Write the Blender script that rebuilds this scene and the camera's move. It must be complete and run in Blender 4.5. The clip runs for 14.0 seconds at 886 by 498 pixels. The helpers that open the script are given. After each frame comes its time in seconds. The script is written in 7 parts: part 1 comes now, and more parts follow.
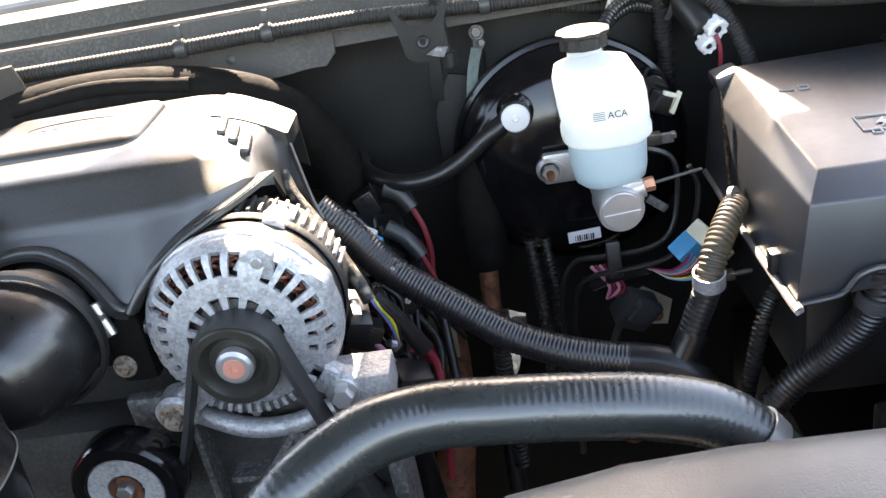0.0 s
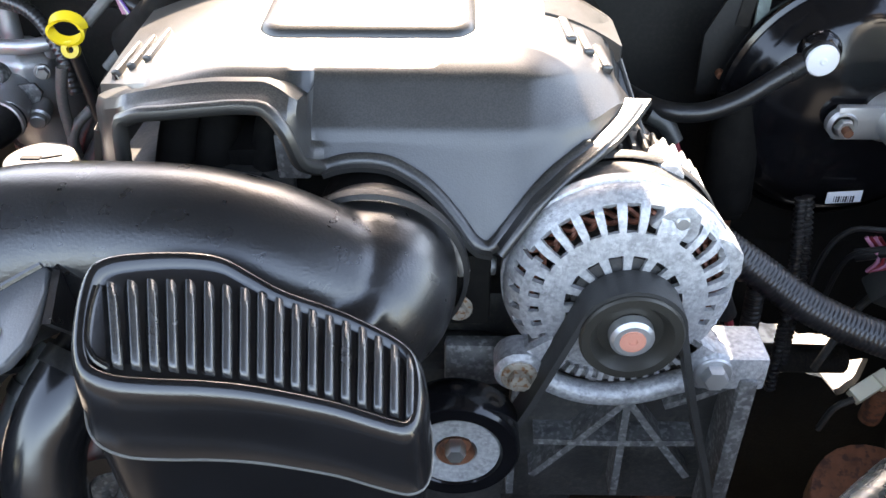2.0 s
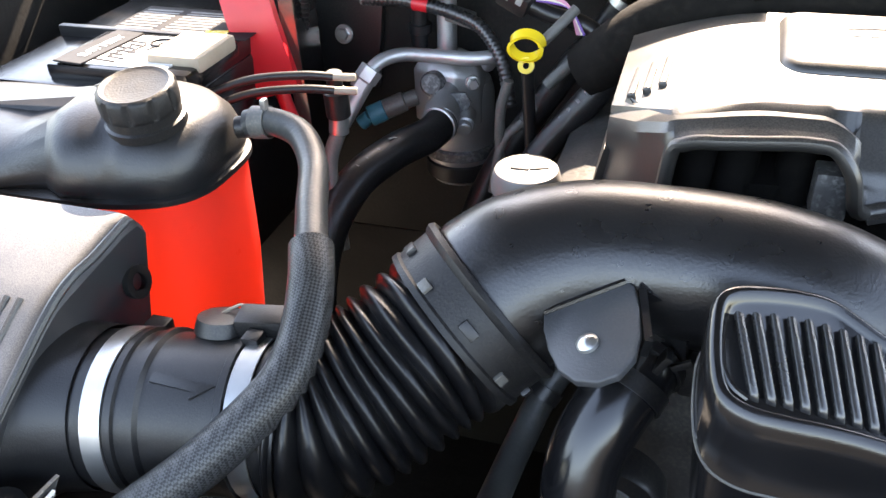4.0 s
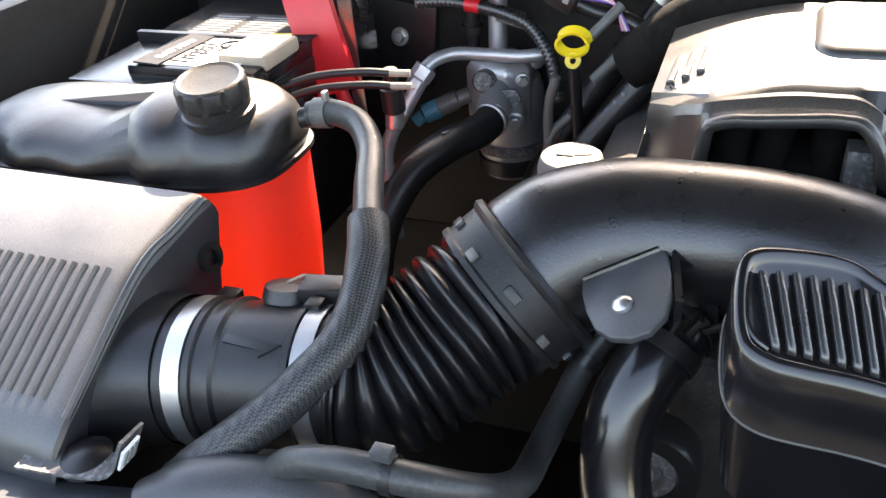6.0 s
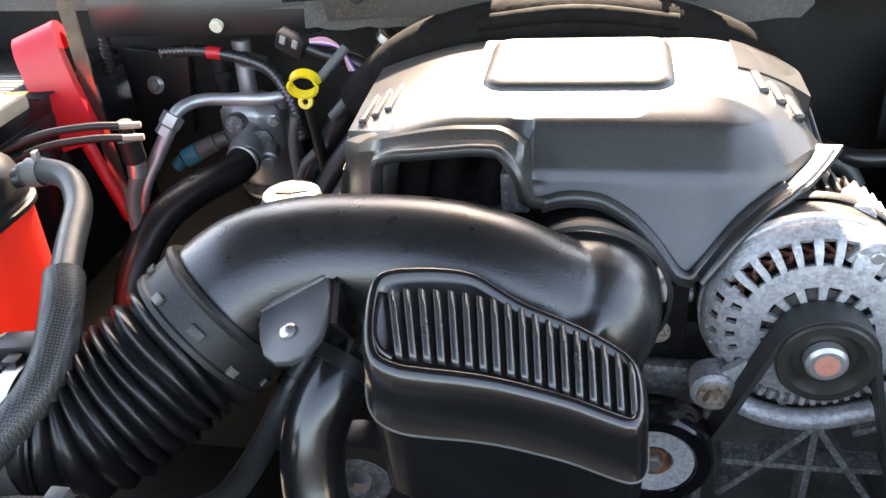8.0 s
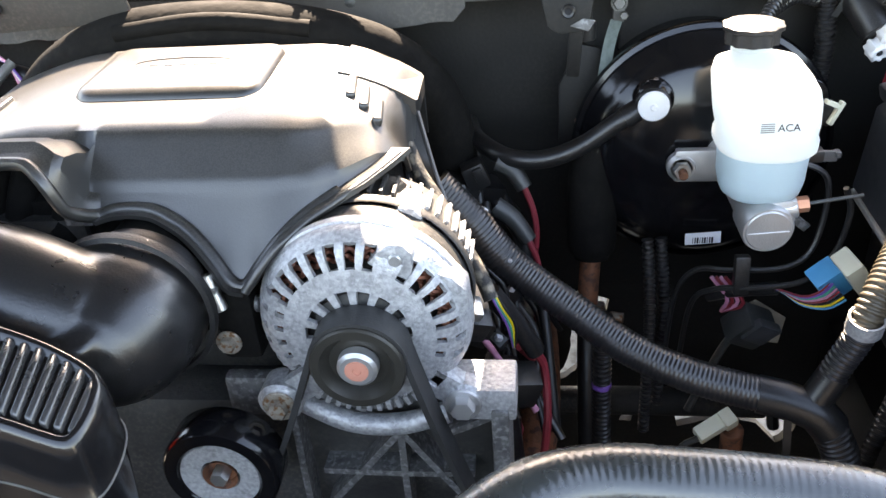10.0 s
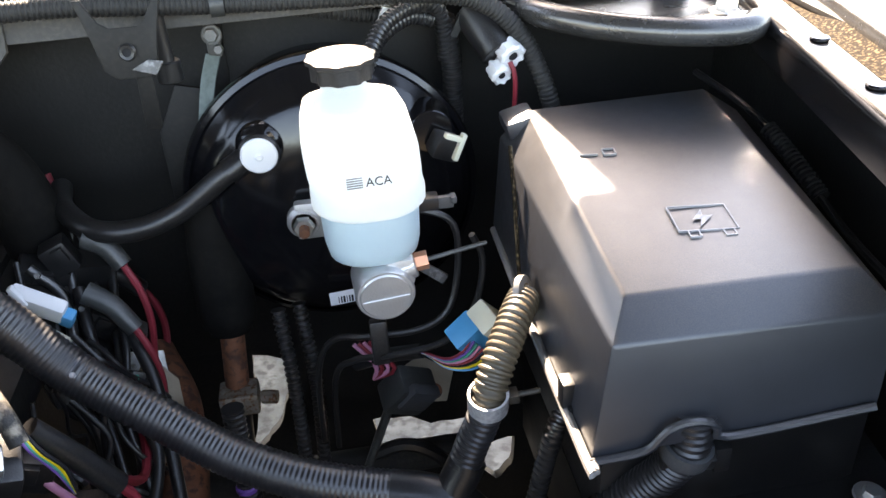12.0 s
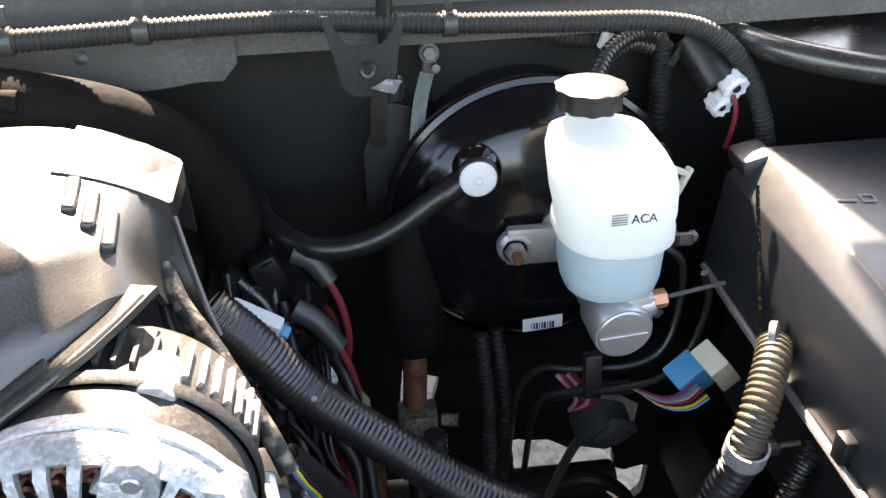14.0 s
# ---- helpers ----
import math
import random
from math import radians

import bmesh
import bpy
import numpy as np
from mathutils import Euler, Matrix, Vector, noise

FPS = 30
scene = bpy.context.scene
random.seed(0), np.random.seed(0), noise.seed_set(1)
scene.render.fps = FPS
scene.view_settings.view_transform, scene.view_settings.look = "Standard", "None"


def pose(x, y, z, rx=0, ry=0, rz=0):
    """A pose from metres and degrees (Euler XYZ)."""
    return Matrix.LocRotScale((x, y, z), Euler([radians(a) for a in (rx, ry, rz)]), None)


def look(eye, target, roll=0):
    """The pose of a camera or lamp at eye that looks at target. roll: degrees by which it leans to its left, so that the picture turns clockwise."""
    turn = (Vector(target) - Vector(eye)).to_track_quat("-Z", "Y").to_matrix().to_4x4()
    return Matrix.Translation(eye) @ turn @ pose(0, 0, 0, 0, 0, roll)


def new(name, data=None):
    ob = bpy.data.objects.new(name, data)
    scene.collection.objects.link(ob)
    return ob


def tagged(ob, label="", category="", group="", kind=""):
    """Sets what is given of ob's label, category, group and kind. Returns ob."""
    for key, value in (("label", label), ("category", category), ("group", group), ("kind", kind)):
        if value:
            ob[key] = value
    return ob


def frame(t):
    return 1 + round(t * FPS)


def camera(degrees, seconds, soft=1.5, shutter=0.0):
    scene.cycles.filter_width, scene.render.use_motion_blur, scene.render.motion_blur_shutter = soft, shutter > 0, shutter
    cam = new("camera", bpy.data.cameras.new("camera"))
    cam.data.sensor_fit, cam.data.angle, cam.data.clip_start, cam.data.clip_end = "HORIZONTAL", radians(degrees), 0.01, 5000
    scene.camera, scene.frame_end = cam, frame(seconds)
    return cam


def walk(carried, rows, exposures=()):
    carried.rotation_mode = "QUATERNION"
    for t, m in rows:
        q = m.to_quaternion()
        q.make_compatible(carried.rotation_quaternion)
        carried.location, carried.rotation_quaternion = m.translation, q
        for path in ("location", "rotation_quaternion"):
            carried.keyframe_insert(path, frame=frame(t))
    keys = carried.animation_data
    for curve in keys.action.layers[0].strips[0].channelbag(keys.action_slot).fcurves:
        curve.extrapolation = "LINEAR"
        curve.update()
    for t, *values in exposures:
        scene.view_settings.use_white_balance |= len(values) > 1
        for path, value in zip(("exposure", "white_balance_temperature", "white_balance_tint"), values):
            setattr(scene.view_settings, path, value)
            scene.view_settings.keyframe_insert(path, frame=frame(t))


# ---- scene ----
cam = camera(55.7, 14.0)
PATH = [
    (0, (0.025, 0.008, 1.351), (-0.17, 1.797, 0.479), -10.9),
    (0.1, (0.018, 0.028, 1.372), (-0.168, 1.795, 0.454), -10.1),
    (0.2, (0.012, 0.047, 1.387), (-0.182, 1.793, 0.430), -9.5),
    (0.5, (-0.018, 0.087, 1.382), (-0.224, 1.79, 0.353), -8.8),
    (1, (-0.13, 0.1, 1.372), (-0.249, 1.761, 0.265), -5.1),
    (1.5, (-0.213, 0.11, 1.373), (-0.27, 1.748, 0.228), -2.2),
    (2, (-0.277, 0.106, 1.376), (-0.319, 1.746, 0.233), -0.3),
    (2.5, (-0.341, 0.096, 1.382), (-0.43, 1.743, 0.251), 0.1),
    (3, (-0.387, 0.092, 1.383), (-0.589, 1.738, 0.265), -0.3),
    (3.5, (-0.428, 0.091, 1.38), (-0.794, 1.717, 0.275), -1.1),
    (4, (-0.456, 0.079, 1.386), (-1.0, 1.66, 0.288), -2.6),
    (4.2, (-0.461, 0.078, 1.384), (-1.075, 1.639, 0.296), -3.5),
    (5.2, (-0.456, 0.056, 1.385), (-1.150, 1.600, 0.316), -4.8),
    (6.3, (-0.428, 0.038, 1.387), (-1.084, 1.597, 0.319), -5.3),
    (6.5, (-0.422, 0.039, 1.386), (-1.048, 1.606, 0.313), -5.1),
    (7, (-0.4, 0.04, 1.387), (-0.955, 1.632, 0.311), -5.2),
    (7.5, (-0.368, 0.04, 1.398), (-0.835, 1.668, 0.335), -5.3),
    (8, (-0.319, 0.034, 1.408), (-0.687, 1.701, 0.367), -4.7),
    (8.2, (-0.298, 0.027, 1.417), (-0.633, 1.7, 0.374), -3.8),
    (10.3, (-0.03, 0.094, 1.377), (-0.227, 1.8, 0.351), -5.3),
    (10.5, (-0.011, 0.105, 1.374), (-0.149, 1.811, 0.34), -5.3),
    (11, (0.034, 0.132, 1.365), (0.048, 1.833, 0.312), -4.7),
    (11.5, (0.06, 0.164, 1.358), (0.199, 1.857, 0.303), -3.6),
    (12, (0.089, 0.207, 1.359), (0.316, 1.896, 0.312), -3.3),
    (12.5, (0.101, 0.237, 1.35), (0.404, 1.919, 0.311), -2.8),
    (13, (0.084, 0.259, 1.349), (0.409, 1.929, 0.297), -2.1),
    (13.5, (0.033, 0.259, 1.366), (0.308, 1.942, 0.321), -1.8),
    (14, (-0.051, 0.249, 1.375), (0.124, 1.946, 0.331), -1.2),
]
walk(cam, [(t, look(eye, target, roll)) for t, eye, target, roll in PATH],
     [(0, 3.48, 8800, 16), (0.4, 3.28, 8600, 16), (1.5, 3.54, 8400, 16), (2.5, 3.72, 8400, 16), (3.5, 3.56, 8400, 16), (4.2, 3.44, 8600, 16), (7, 3.28, 8800, 16), (8, 3.40, 8800, 16), (9.5, 3.45, 8800, 16), (10.5, 3.72, 8800, 16), (11.3, 3.78, 8800, 16), (12.3, 3.50, 8800, 16), (13.5, 3.44, 8800, 16), (14, 3.3, 8800, 16)])

# ---- light ----
SUN = Vector((-0.02, 0.74, 0.65)).normalized()
world = bpy.data.worlds.new("sky")
world.use_nodes = True
scene.world = world
wn = world.node_tree.nodes
sky = wn.new("ShaderNodeTexSky")
sky.sky_type, sky.sun_disc = "NISHITA", False
sky.sun_elevation = math.asin(SUN.z)
sky.sun_rotation = math.atan2(SUN.x, SUN.y)
wn["Background"].inputs[1].default_value = 0.15
world.node_tree.links.new(sky.outputs[0], wn["Background"].inputs[0])
sun = new("sun", bpy.data.lights.new("sun", "SUN"))
sun.data.energy, sun.data.angle, sun.data.color = 4.5, radians(0.55), (1.0, 0.945, 0.90)
sun.rotation_euler = SUN.to_track_quat("Z", "Y").to_euler()


# ---- materials ----
def material(name, color, rough=0.5, metal=0.0, var=0.2, scale=25.0, bump=0.15, grain=700.0, dust=0.0,
             dust_color=(0.30, 0.26, 0.20), spec=0.5, second=None, blend=(0.5, 0.62), tops_only=False):
    """Base colour with broad mottling, an optional second colour in patches, a film of dust (or painted sunlight on
    upward faces) and fine relief.
    """
    m = bpy.data.materials.new(name)
    m.use_nodes = True
    nt = m.node_tree
    n, link = nt.nodes, nt.links.new
    b = n["Principled BSDF"]
    tc = n.new("ShaderNodeTexCoord")

    def noise_tex(s, detail=4.0):
        t = n.new("ShaderNodeTexNoise")
        t.inputs["Scale"].default_value, t.inputs["Detail"].default_value = s, detail
        link(tc.outputs["Object"], t.inputs["Vector"])
        return t.outputs["Fac"]

    def ramp(fac, lo, hi):
        r = n.new("ShaderNodeMapRange")
        r.inputs[1].default_value, r.inputs[2].default_value = lo, hi
        link(fac, r.inputs[0])
        return r.outputs[0]

    def mix(fac, a, c):
        x = n.new("ShaderNodeMix")
        x.data_type = "RGBA"
        link(fac, x.inputs[0])
        for v, sock in ((a, x.inputs[6]), (c, x.inputs[7])):
            if isinstance(v, tuple):
                sock.default_value = (*v, 1)
            else:
                link(v, sock)
        return x.outputs[2]

    lo, hi = tuple(c * (1 - var) for c in color), tuple(min(1, c * (1 + var)) for c in color)
    col = mix(ramp(noise_tex(scale), 0.3, 0.7), lo, hi)
    if second:
        col = mix(ramp(noise_tex(scale * 2.3, 8.0), *blend), col, second)
    fine = noise_tex(grain, 3.0)
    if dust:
        film = ramp(noise_tex(scale * 0.6, 6.0), *((0.1, 0.6) if tops_only else (0.35, 0.8)))
        speck = ramp(fine, *((0.38, 0.62) if tops_only else (0.45, 0.75)))
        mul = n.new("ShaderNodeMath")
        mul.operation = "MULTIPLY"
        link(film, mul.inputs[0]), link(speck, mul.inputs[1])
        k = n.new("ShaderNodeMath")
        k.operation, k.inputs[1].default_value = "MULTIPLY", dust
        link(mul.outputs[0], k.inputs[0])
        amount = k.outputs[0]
        # upward faces only: dust on GRAIN, painted sunlight on COVER and LID
        if tops_only:
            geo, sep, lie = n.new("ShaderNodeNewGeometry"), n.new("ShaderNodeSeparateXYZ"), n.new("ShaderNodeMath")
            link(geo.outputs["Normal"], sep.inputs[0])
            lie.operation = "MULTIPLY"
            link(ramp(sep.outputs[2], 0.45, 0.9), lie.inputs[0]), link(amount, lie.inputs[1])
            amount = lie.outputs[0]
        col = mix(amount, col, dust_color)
    link(col, b.inputs["Base Color"])
    rr = n.new("ShaderNodeMapRange")
    rr.inputs[3].default_value, rr.inputs[4].default_value = max(0.03, rough * 0.8), min(1.0, rough * 1.2)
    link(noise_tex(scale * 3.0), rr.inputs[0])
    link(rr.outputs[0], b.inputs["Roughness"])
    b.inputs["Metallic"].default_value = metal
    b.inputs["Specular IOR Level"].default_value = spec
    if bump:
        bp = n.new("ShaderNodeBump")
        bp.inputs["Strength"].default_value, bp.inputs["Distance"].default_value = bump, 0.001
        link(fine, bp.inputs["Height"])
        link(bp.outputs[0], b.inputs["Normal"])
    return m


def shine_through(m, color, weight=0.5):
    """Thin plastic that lets light pass."""
    nt = m.node_tree
    b, out = nt.nodes["Principled BSDF"], nt.nodes["Material Output"]
    t, x = nt.nodes.new("ShaderNodeBsdfTranslucent"), nt.nodes.new("ShaderNodeMixShader")
    t.inputs[0].default_value = (*color, 1)
    x.inputs[0].default_value = weight
    nt.links.new(b.outputs[0], x.inputs[1])
    nt.links.new(t.outputs[0], x.inputs[2])
    nt.links.new(x.outputs[0], out.inputs[0])
    return m


# film lightens upward faces only: sunlit top and dark slope put into the colour
COVER = material("moulded grey plastic", (0.015, 0.0147, 0.0145), 0.36, bump=0.12, grain=900, dust=0.14, var=0.10, scale=14, spec=0.9, tops_only=True, dust_color=(0.34, 0.31, 0.27))
BLACK = material("black plastic", (0.010, 0.010, 0.011), 0.36, bump=0.15, grain=900, dust=0.12, var=0.25)
GRAIN = material("grained black plastic", (0.018, 0.020, 0.0255), 0.38, bump=0.10, grain=1500, dust=0.09, var=0.10, scale=40, spec=0.95, tops_only=True,
                 dust_color=(0.36, 0.28, 0.18))
GLOSS = material("glossy black plastic", (0.007, 0.007, 0.008), 0.18, bump=0.05, grain=900, spec=0.65, dust=0.04, var=0.2)
# rib plastic greyed for dust and for the sky sheen on rib tops
RIBBED = material("black plastic greyed for dust and sheen", (0.030, 0.030, 0.031), 0.26, bump=0.08, grain=800, spec=0.9, dust=0.10, var=0.15)
DUCT = material("satin moulded black plastic", (0.009, 0.009, 0.010), 0.29, bump=0.16, grain=600, spec=0.75, dust=0.06, var=0.2)
SATIN = material("satin black plastic", (0.009, 0.009, 0.010), 0.50, bump=0.28, grain=650, spec=0.42, dust=0.08, var=0.2)
TANKTOP = material("grained black tank plastic", (0.012, 0.012, 0.013), 0.34, bump=0.22, grain=650, spec=0.6, dust=0.05, var=0.2)
BELLOWS = material("clean black rubber", (0.007, 0.007, 0.008), 0.30, bump=0.08, grain=500, spec=0.4, dust=0.03)
LOOM = material("black ribbed conduit", (0.013, 0.013, 0.015), 0.33, bump=0.06, dust=0.03, spec=0.8, var=0.25)
RUBBER = material("black rubber", (0.009, 0.009, 0.010), 0.33, bump=0.12, grain=500, dust=0.12)
SLEEVE = material("corrugated conduit", (0.016, 0.016, 0.017), 0.30, bump=0.05, dust=0.12, spec=0.8)
DUSTY = material("dusty corrugated conduit", (0.022, 0.0215, 0.021), 0.58, bump=0.1, dust=0.08, spec=0.35)
# tan holds dust and the golden sun on the black conduit
TAN_SLEEVE = material("dusty conduit tanned for sunlight", (0.085, 0.066, 0.042), 0.48, bump=0.1, dust=0.25)
HOSE_GREY = material("weathered grey hose", (0.034, 0.036, 0.036), 0.40, bump=0.25, grain=350, dust=0.2, var=0.25)
HOSE_SILVER = material("silvery worn hose", (0.10, 0.098, 0.092), 0.42, bump=0.25, grain=500, dust=0.5)
ALU = material("weathered cast aluminium", (0.33, 0.335, 0.345), 0.5, 0.5, var=0.25, scale=150, bump=0.7, grain=450,
               second=(0.48, 0.485, 0.495), blend=(0.42, 0.66))
ALU_DULL = material("grimy cast aluminium", (0.12, 0.12, 0.12), 0.6, 0.5, var=0.3, scale=110, bump=0.7, grain=400,
                    second=(0.24, 0.24, 0.24), blend=(0.5, 0.65))
ALU_CLEAN = material("machined aluminium", (0.50, 0.50, 0.50), 0.42, 0.8, var=0.12, bump=0.25, grain=600)
STEEL = material("zinc-plated steel", (0.55, 0.55, 0.54), 0.33, 0.9, var=0.15, bump=0.08)
BOLT = material("corroded bolt steel", (0.36, 0.32, 0.27), 0.5, 0.7, var=0.3, scale=120, bump=0.3, second=(0.24, 0.12, 0.06))
RUST = material("rusty steel", (0.16, 0.060, 0.030), 0.8, 0.1, var=0.35, scale=60, bump=0.6, grain=300, second=(0.07, 0.03, 0.02))
COPPER = material("copper winding", (0.12, 0.042, 0.026), 0.45, 0.6, var=0.5, scale=160)
COPPER_NUT = material("copper-toned fitting", (0.50, 0.22, 0.13), 0.45, 0.6)
PINKRUST = material("rust-pink centre", (0.50, 0.20, 0.14), 0.7, 0.1)
PULLEY = material("dark pulley steel", (0.045, 0.042, 0.036), 0.42, 0.5, var=0.15, bump=0.15)
BELT = material("ribbed rubber belt", (0.022, 0.022, 0.022), 0.55, var=0.2, bump=0.2)
RED = material("red plastic", (0.55, 0.012, 0.020), 0.38, var=0.1, bump=0.05)
REDWIRE = material("red wire sleeve", (0.22, 0.018, 0.028), 0.5, var=0.15)
YELLOW = material("yellow plastic", (0.75, 0.53, 0.02), 0.35, var=0.08, bump=0.05)
BLUE = material("blue plastic", (0.03, 0.28, 0.52), 0.4, var=0.1, bump=0.05)
TEAL = material("teal cap", (0.03, 0.18, 0.24), 0.4)
IVORY = material("ivory plastic", (0.62, 0.60, 0.47), 0.45, var=0.08, bump=0.05)
WHITE = material("white label", (0.72, 0.72, 0.73), 0.45, var=0.06, bump=0.05)
INK = material("black print", (0.012, 0.012, 0.014), 0.6, bump=0, spec=0.2)
GREYPRINT = material("grey print", (0.20, 0.20, 0.20), 0.5, bump=0)
PALE = material("pale moulded mark", (0.26, 0.26, 0.27), 0.45, bump=0)
PURPLE = material("violet wire", (0.16, 0.07, 0.32), 0.5, bump=0)
GREEN = material("green wire", (0.03, 0.30, 0.20), 0.5, bump=0)
PINK = material("pink wire", (0.55, 0.22, 0.33), 0.5, bump=0)
BRAID = material("green-grey braided strap", (0.13, 0.16, 0.145), 0.7, var=0.2, scale=200, bump=0.8, grain=1200)
BOOSTER = material("gloss black paint", (0.004, 0.004, 0.005), 0.14, bump=0.03, dust=0.04)
PAINT = material("gloss black body paint", (0.010, 0.009, 0.008), 0.14, bump=0.0, dust=0.2, grain=2500, spec=0.55)
SATINPAINT = material("satin black paint", (0.030, 0.029, 0.028), 0.26, bump=0.05, dust=0.12, spec=0.9, var=0.2)
GRIT = material("gritty brown gutter", (0.012, 0.008, 0.005), 0.85, var=0.4, scale=180, bump=0.4, grain=900, spec=0.08, second=(0.11, 0.08, 0.045), blend=(0.52, 0.62))
WALLMAT = material("grimy black bulkhead", (0.0085, 0.0082, 0.0078), 0.6, bump=0.3, grain=250, dust=0.05, var=0.35, scale=8, spec=0.35)
COWL = material("dusty grey cowl", (0.040, 0.037, 0.033), 0.65, bump=0.2, grain=300, dust=0.3, var=0.2, scale=12)
PAD = material("black insulation pad", (0.005, 0.0045, 0.004), 0.9, bump=0.6, grain=160, dust=0.03, var=0.4, spec=0.15)
ENGINE = material("dark engine block", (0.035, 0.034, 0.033), 0.6, 0.3, bump=0.5, grain=300, dust=0.3, var=0.4)
CONCRETE = material("pale concrete", (0.20, 0.188, 0.168), 0.9, bump=1.0, grain=120, var=0.25, scale=16.0, spec=0.2, second=(0.11, 0.10, 0.088), blend=(0.45, 0.62))
FOIL = material("dull crumpled foil", (0.30, 0.29, 0.27), 0.38, 0.8, var=0.3, scale=60, bump=0.3, second=(0.10, 0.08, 0.06), blend=(0.5, 0.7))
# plain dark colour for the added wall out of view
BLOCKWALL = material("plain dark light-blocking wall", (0.020, 0.019, 0.018), 0.8, bump=0.4, grain=80, var=0.3, scale=6, spec=0.2)
BEIGE = material("tan shield", (0.30, 0.25, 0.19), 0.7, bump=0.4)
# pale film on upward faces paints the sunlit lid top
LID = material("black plastic with tops paled for sun", (0.038, 0.039, 0.042), 0.33, bump=0.10, grain=1800, dust=0.26, var=0.15, spec=0.8, tops_only=True, dust_color=(0.40, 0.38, 0.35))
# pale colour stands in for direct sun on black plastic
SUNPALED = material("black plastic paled for sunlight", (0.17, 0.165, 0.16), 0.4, bump=0.1, dust=0.5, spec=0.7)
BRIGHTBAR = material("polished dark steel", (0.32, 0.30, 0.28), 0.16, 0.9, var=0.15, bump=0.03)
WINDSCREEN = material("dark windscreen glass", (0.02, 0.022, 0.024), 0.06, bump=0, var=0.1)
WORN_TAPE = material("worn tan tape", (0.20, 0.17, 0.13), 0.6, var=0.35, scale=60, bump=0.4, second=(0.016, 0.015, 0.014), blend=(0.36, 0.52))
RADHOSE = material("glossy grey-green hose", (0.020, 0.023, 0.0225), 0.27, bump=0.10, grain=350, var=0.2, spec=0.9)
SHROUD = material("grey shroud plastic", (0.052, 0.055, 0.060), 0.36, bump=0.15, dust=0.2)
COOLANT = shine_through(material("orange coolant in plastic", (0.92, 0.085, 0.075), 0.30, var=0.10, scale=12, bump=0.05), (1.0, 0.21, 0.14), 0.72)
MILKY = shine_through(material("milky white plastic", (0.72, 0.76, 0.765), 0.38, var=0.03, bump=0.05), (0.82, 0.90, 0.92), 0.45)
FLUID = shine_through(material("milky plastic with fluid behind", (0.60, 0.74, 0.775), 0.34, var=0.05, scale=18, bump=0.05), (0.66, 0.86, 0.92), 0.38)
BRAIDED = material("braided black sleeve", (0.028, 0.028, 0.028), 0.42, bump=0.2)


def braid(m):
    """Crossed strands for a woven sleeve."""
    nt = m.node_tree
    n, link = nt.nodes, nt.links.new
    tc = n.new("ShaderNodeTexCoord")
    ck = n.new("ShaderNodeTexChecker")
    ck.inputs["Scale"].default_value = 720.0
    mp = n.new("ShaderNodeMapping")
    mp.inputs["Rotation"].default_value = (0.5, 0.7, radians(45))
    link(tc.outputs["Object"], mp.inputs[0])
    link(mp.outputs[0], ck.inputs["Vector"])
    ck.inputs[1].default_value, ck.inputs[2].default_value = (0.005, 0.005, 0.005, 1), (0.060, 0.060, 0.060, 1)
    link(ck.outputs[0], n["Principled BSDF"].inputs["Base Color"])
    bp = n.new("ShaderNodeBump")
    bp.inputs["Strength"].default_value, bp.inputs["Distance"].default_value = 0.6, 0.001
    link(ck.outputs[1], bp.inputs["Height"])
    link(bp.outputs[0], n["Principled BSDF"].inputs["Normal"])


braid(BRAIDED)


# ---- building helpers ----
def blended(ob, voxel=0.0024, rounds=8):
    """Melts overlapping forms of one moulding into each other."""
    md = ob.modifiers.new("melt", "REMESH")
    md.mode, md.voxel_size, md.use_smooth_shade = "VOXEL", voxel, True
    sm = ob.modifiers.new("soften", "SMOOTH")
    sm.factor, sm.iterations = 0.5, rounds
    return ob


def thing(name, label, category, base, group="", kind=""):
    ob = new(name)
    ob.location = base
    ob.empty_display_size = 0.03
    return tagged(ob, label, category, group, kind)


def part(name, bm, mat, parent=None, label="", crease=38):
    me = bpy.data.meshes.new(name)
    bmesh.ops.recalc_face_normals(bm, faces=bm.faces)
    bm.to_mesh(me)
    bm.free()
    me.materials.append(mat)
    for p in me.polygons:
        p.use_smooth = True
    me.set_sharp_from_angle(angle=radians(crease))
    ob = new(name, me)
    if parent:
        ob.parent = parent
        top = parent
        off = Vector()
        while top:
            off += top.location
            top = top.parent
        ob.location = -off
    return tagged(ob, label)


def single(name, bm, mat, label, category, kind="", group="", crease=38):
    return tagged(part(name, bm, mat, crease=crease), label, category, group, kind)


def join(*bms):
    out = bmesh.new()
    for b in bms:
        me = bpy.data.meshes.new("tmp")
        b.to_mesh(me)
        b.free()
        out.from_mesh(me)
        bpy.data.meshes.remove(me)
    return out


def moved(bm, m):
    bmesh.ops.transform(bm, matrix=m, verts=bm.verts)
    return bm


def frame_to(origin, axis, up=(0, 0, 1)):
    """A matrix whose z runs along axis."""
    z = Vector(axis).normalized()
    u = Vector(up)
    if abs(z.dot(u.normalized())) > 0.98:
        u = Vector((0, 1, 0))
    x = u.cross(z).normalized()
    y = z.cross(x)
    m = Matrix((x, y, z)).transposed().to_4x4()
    m.translation = origin
    return m


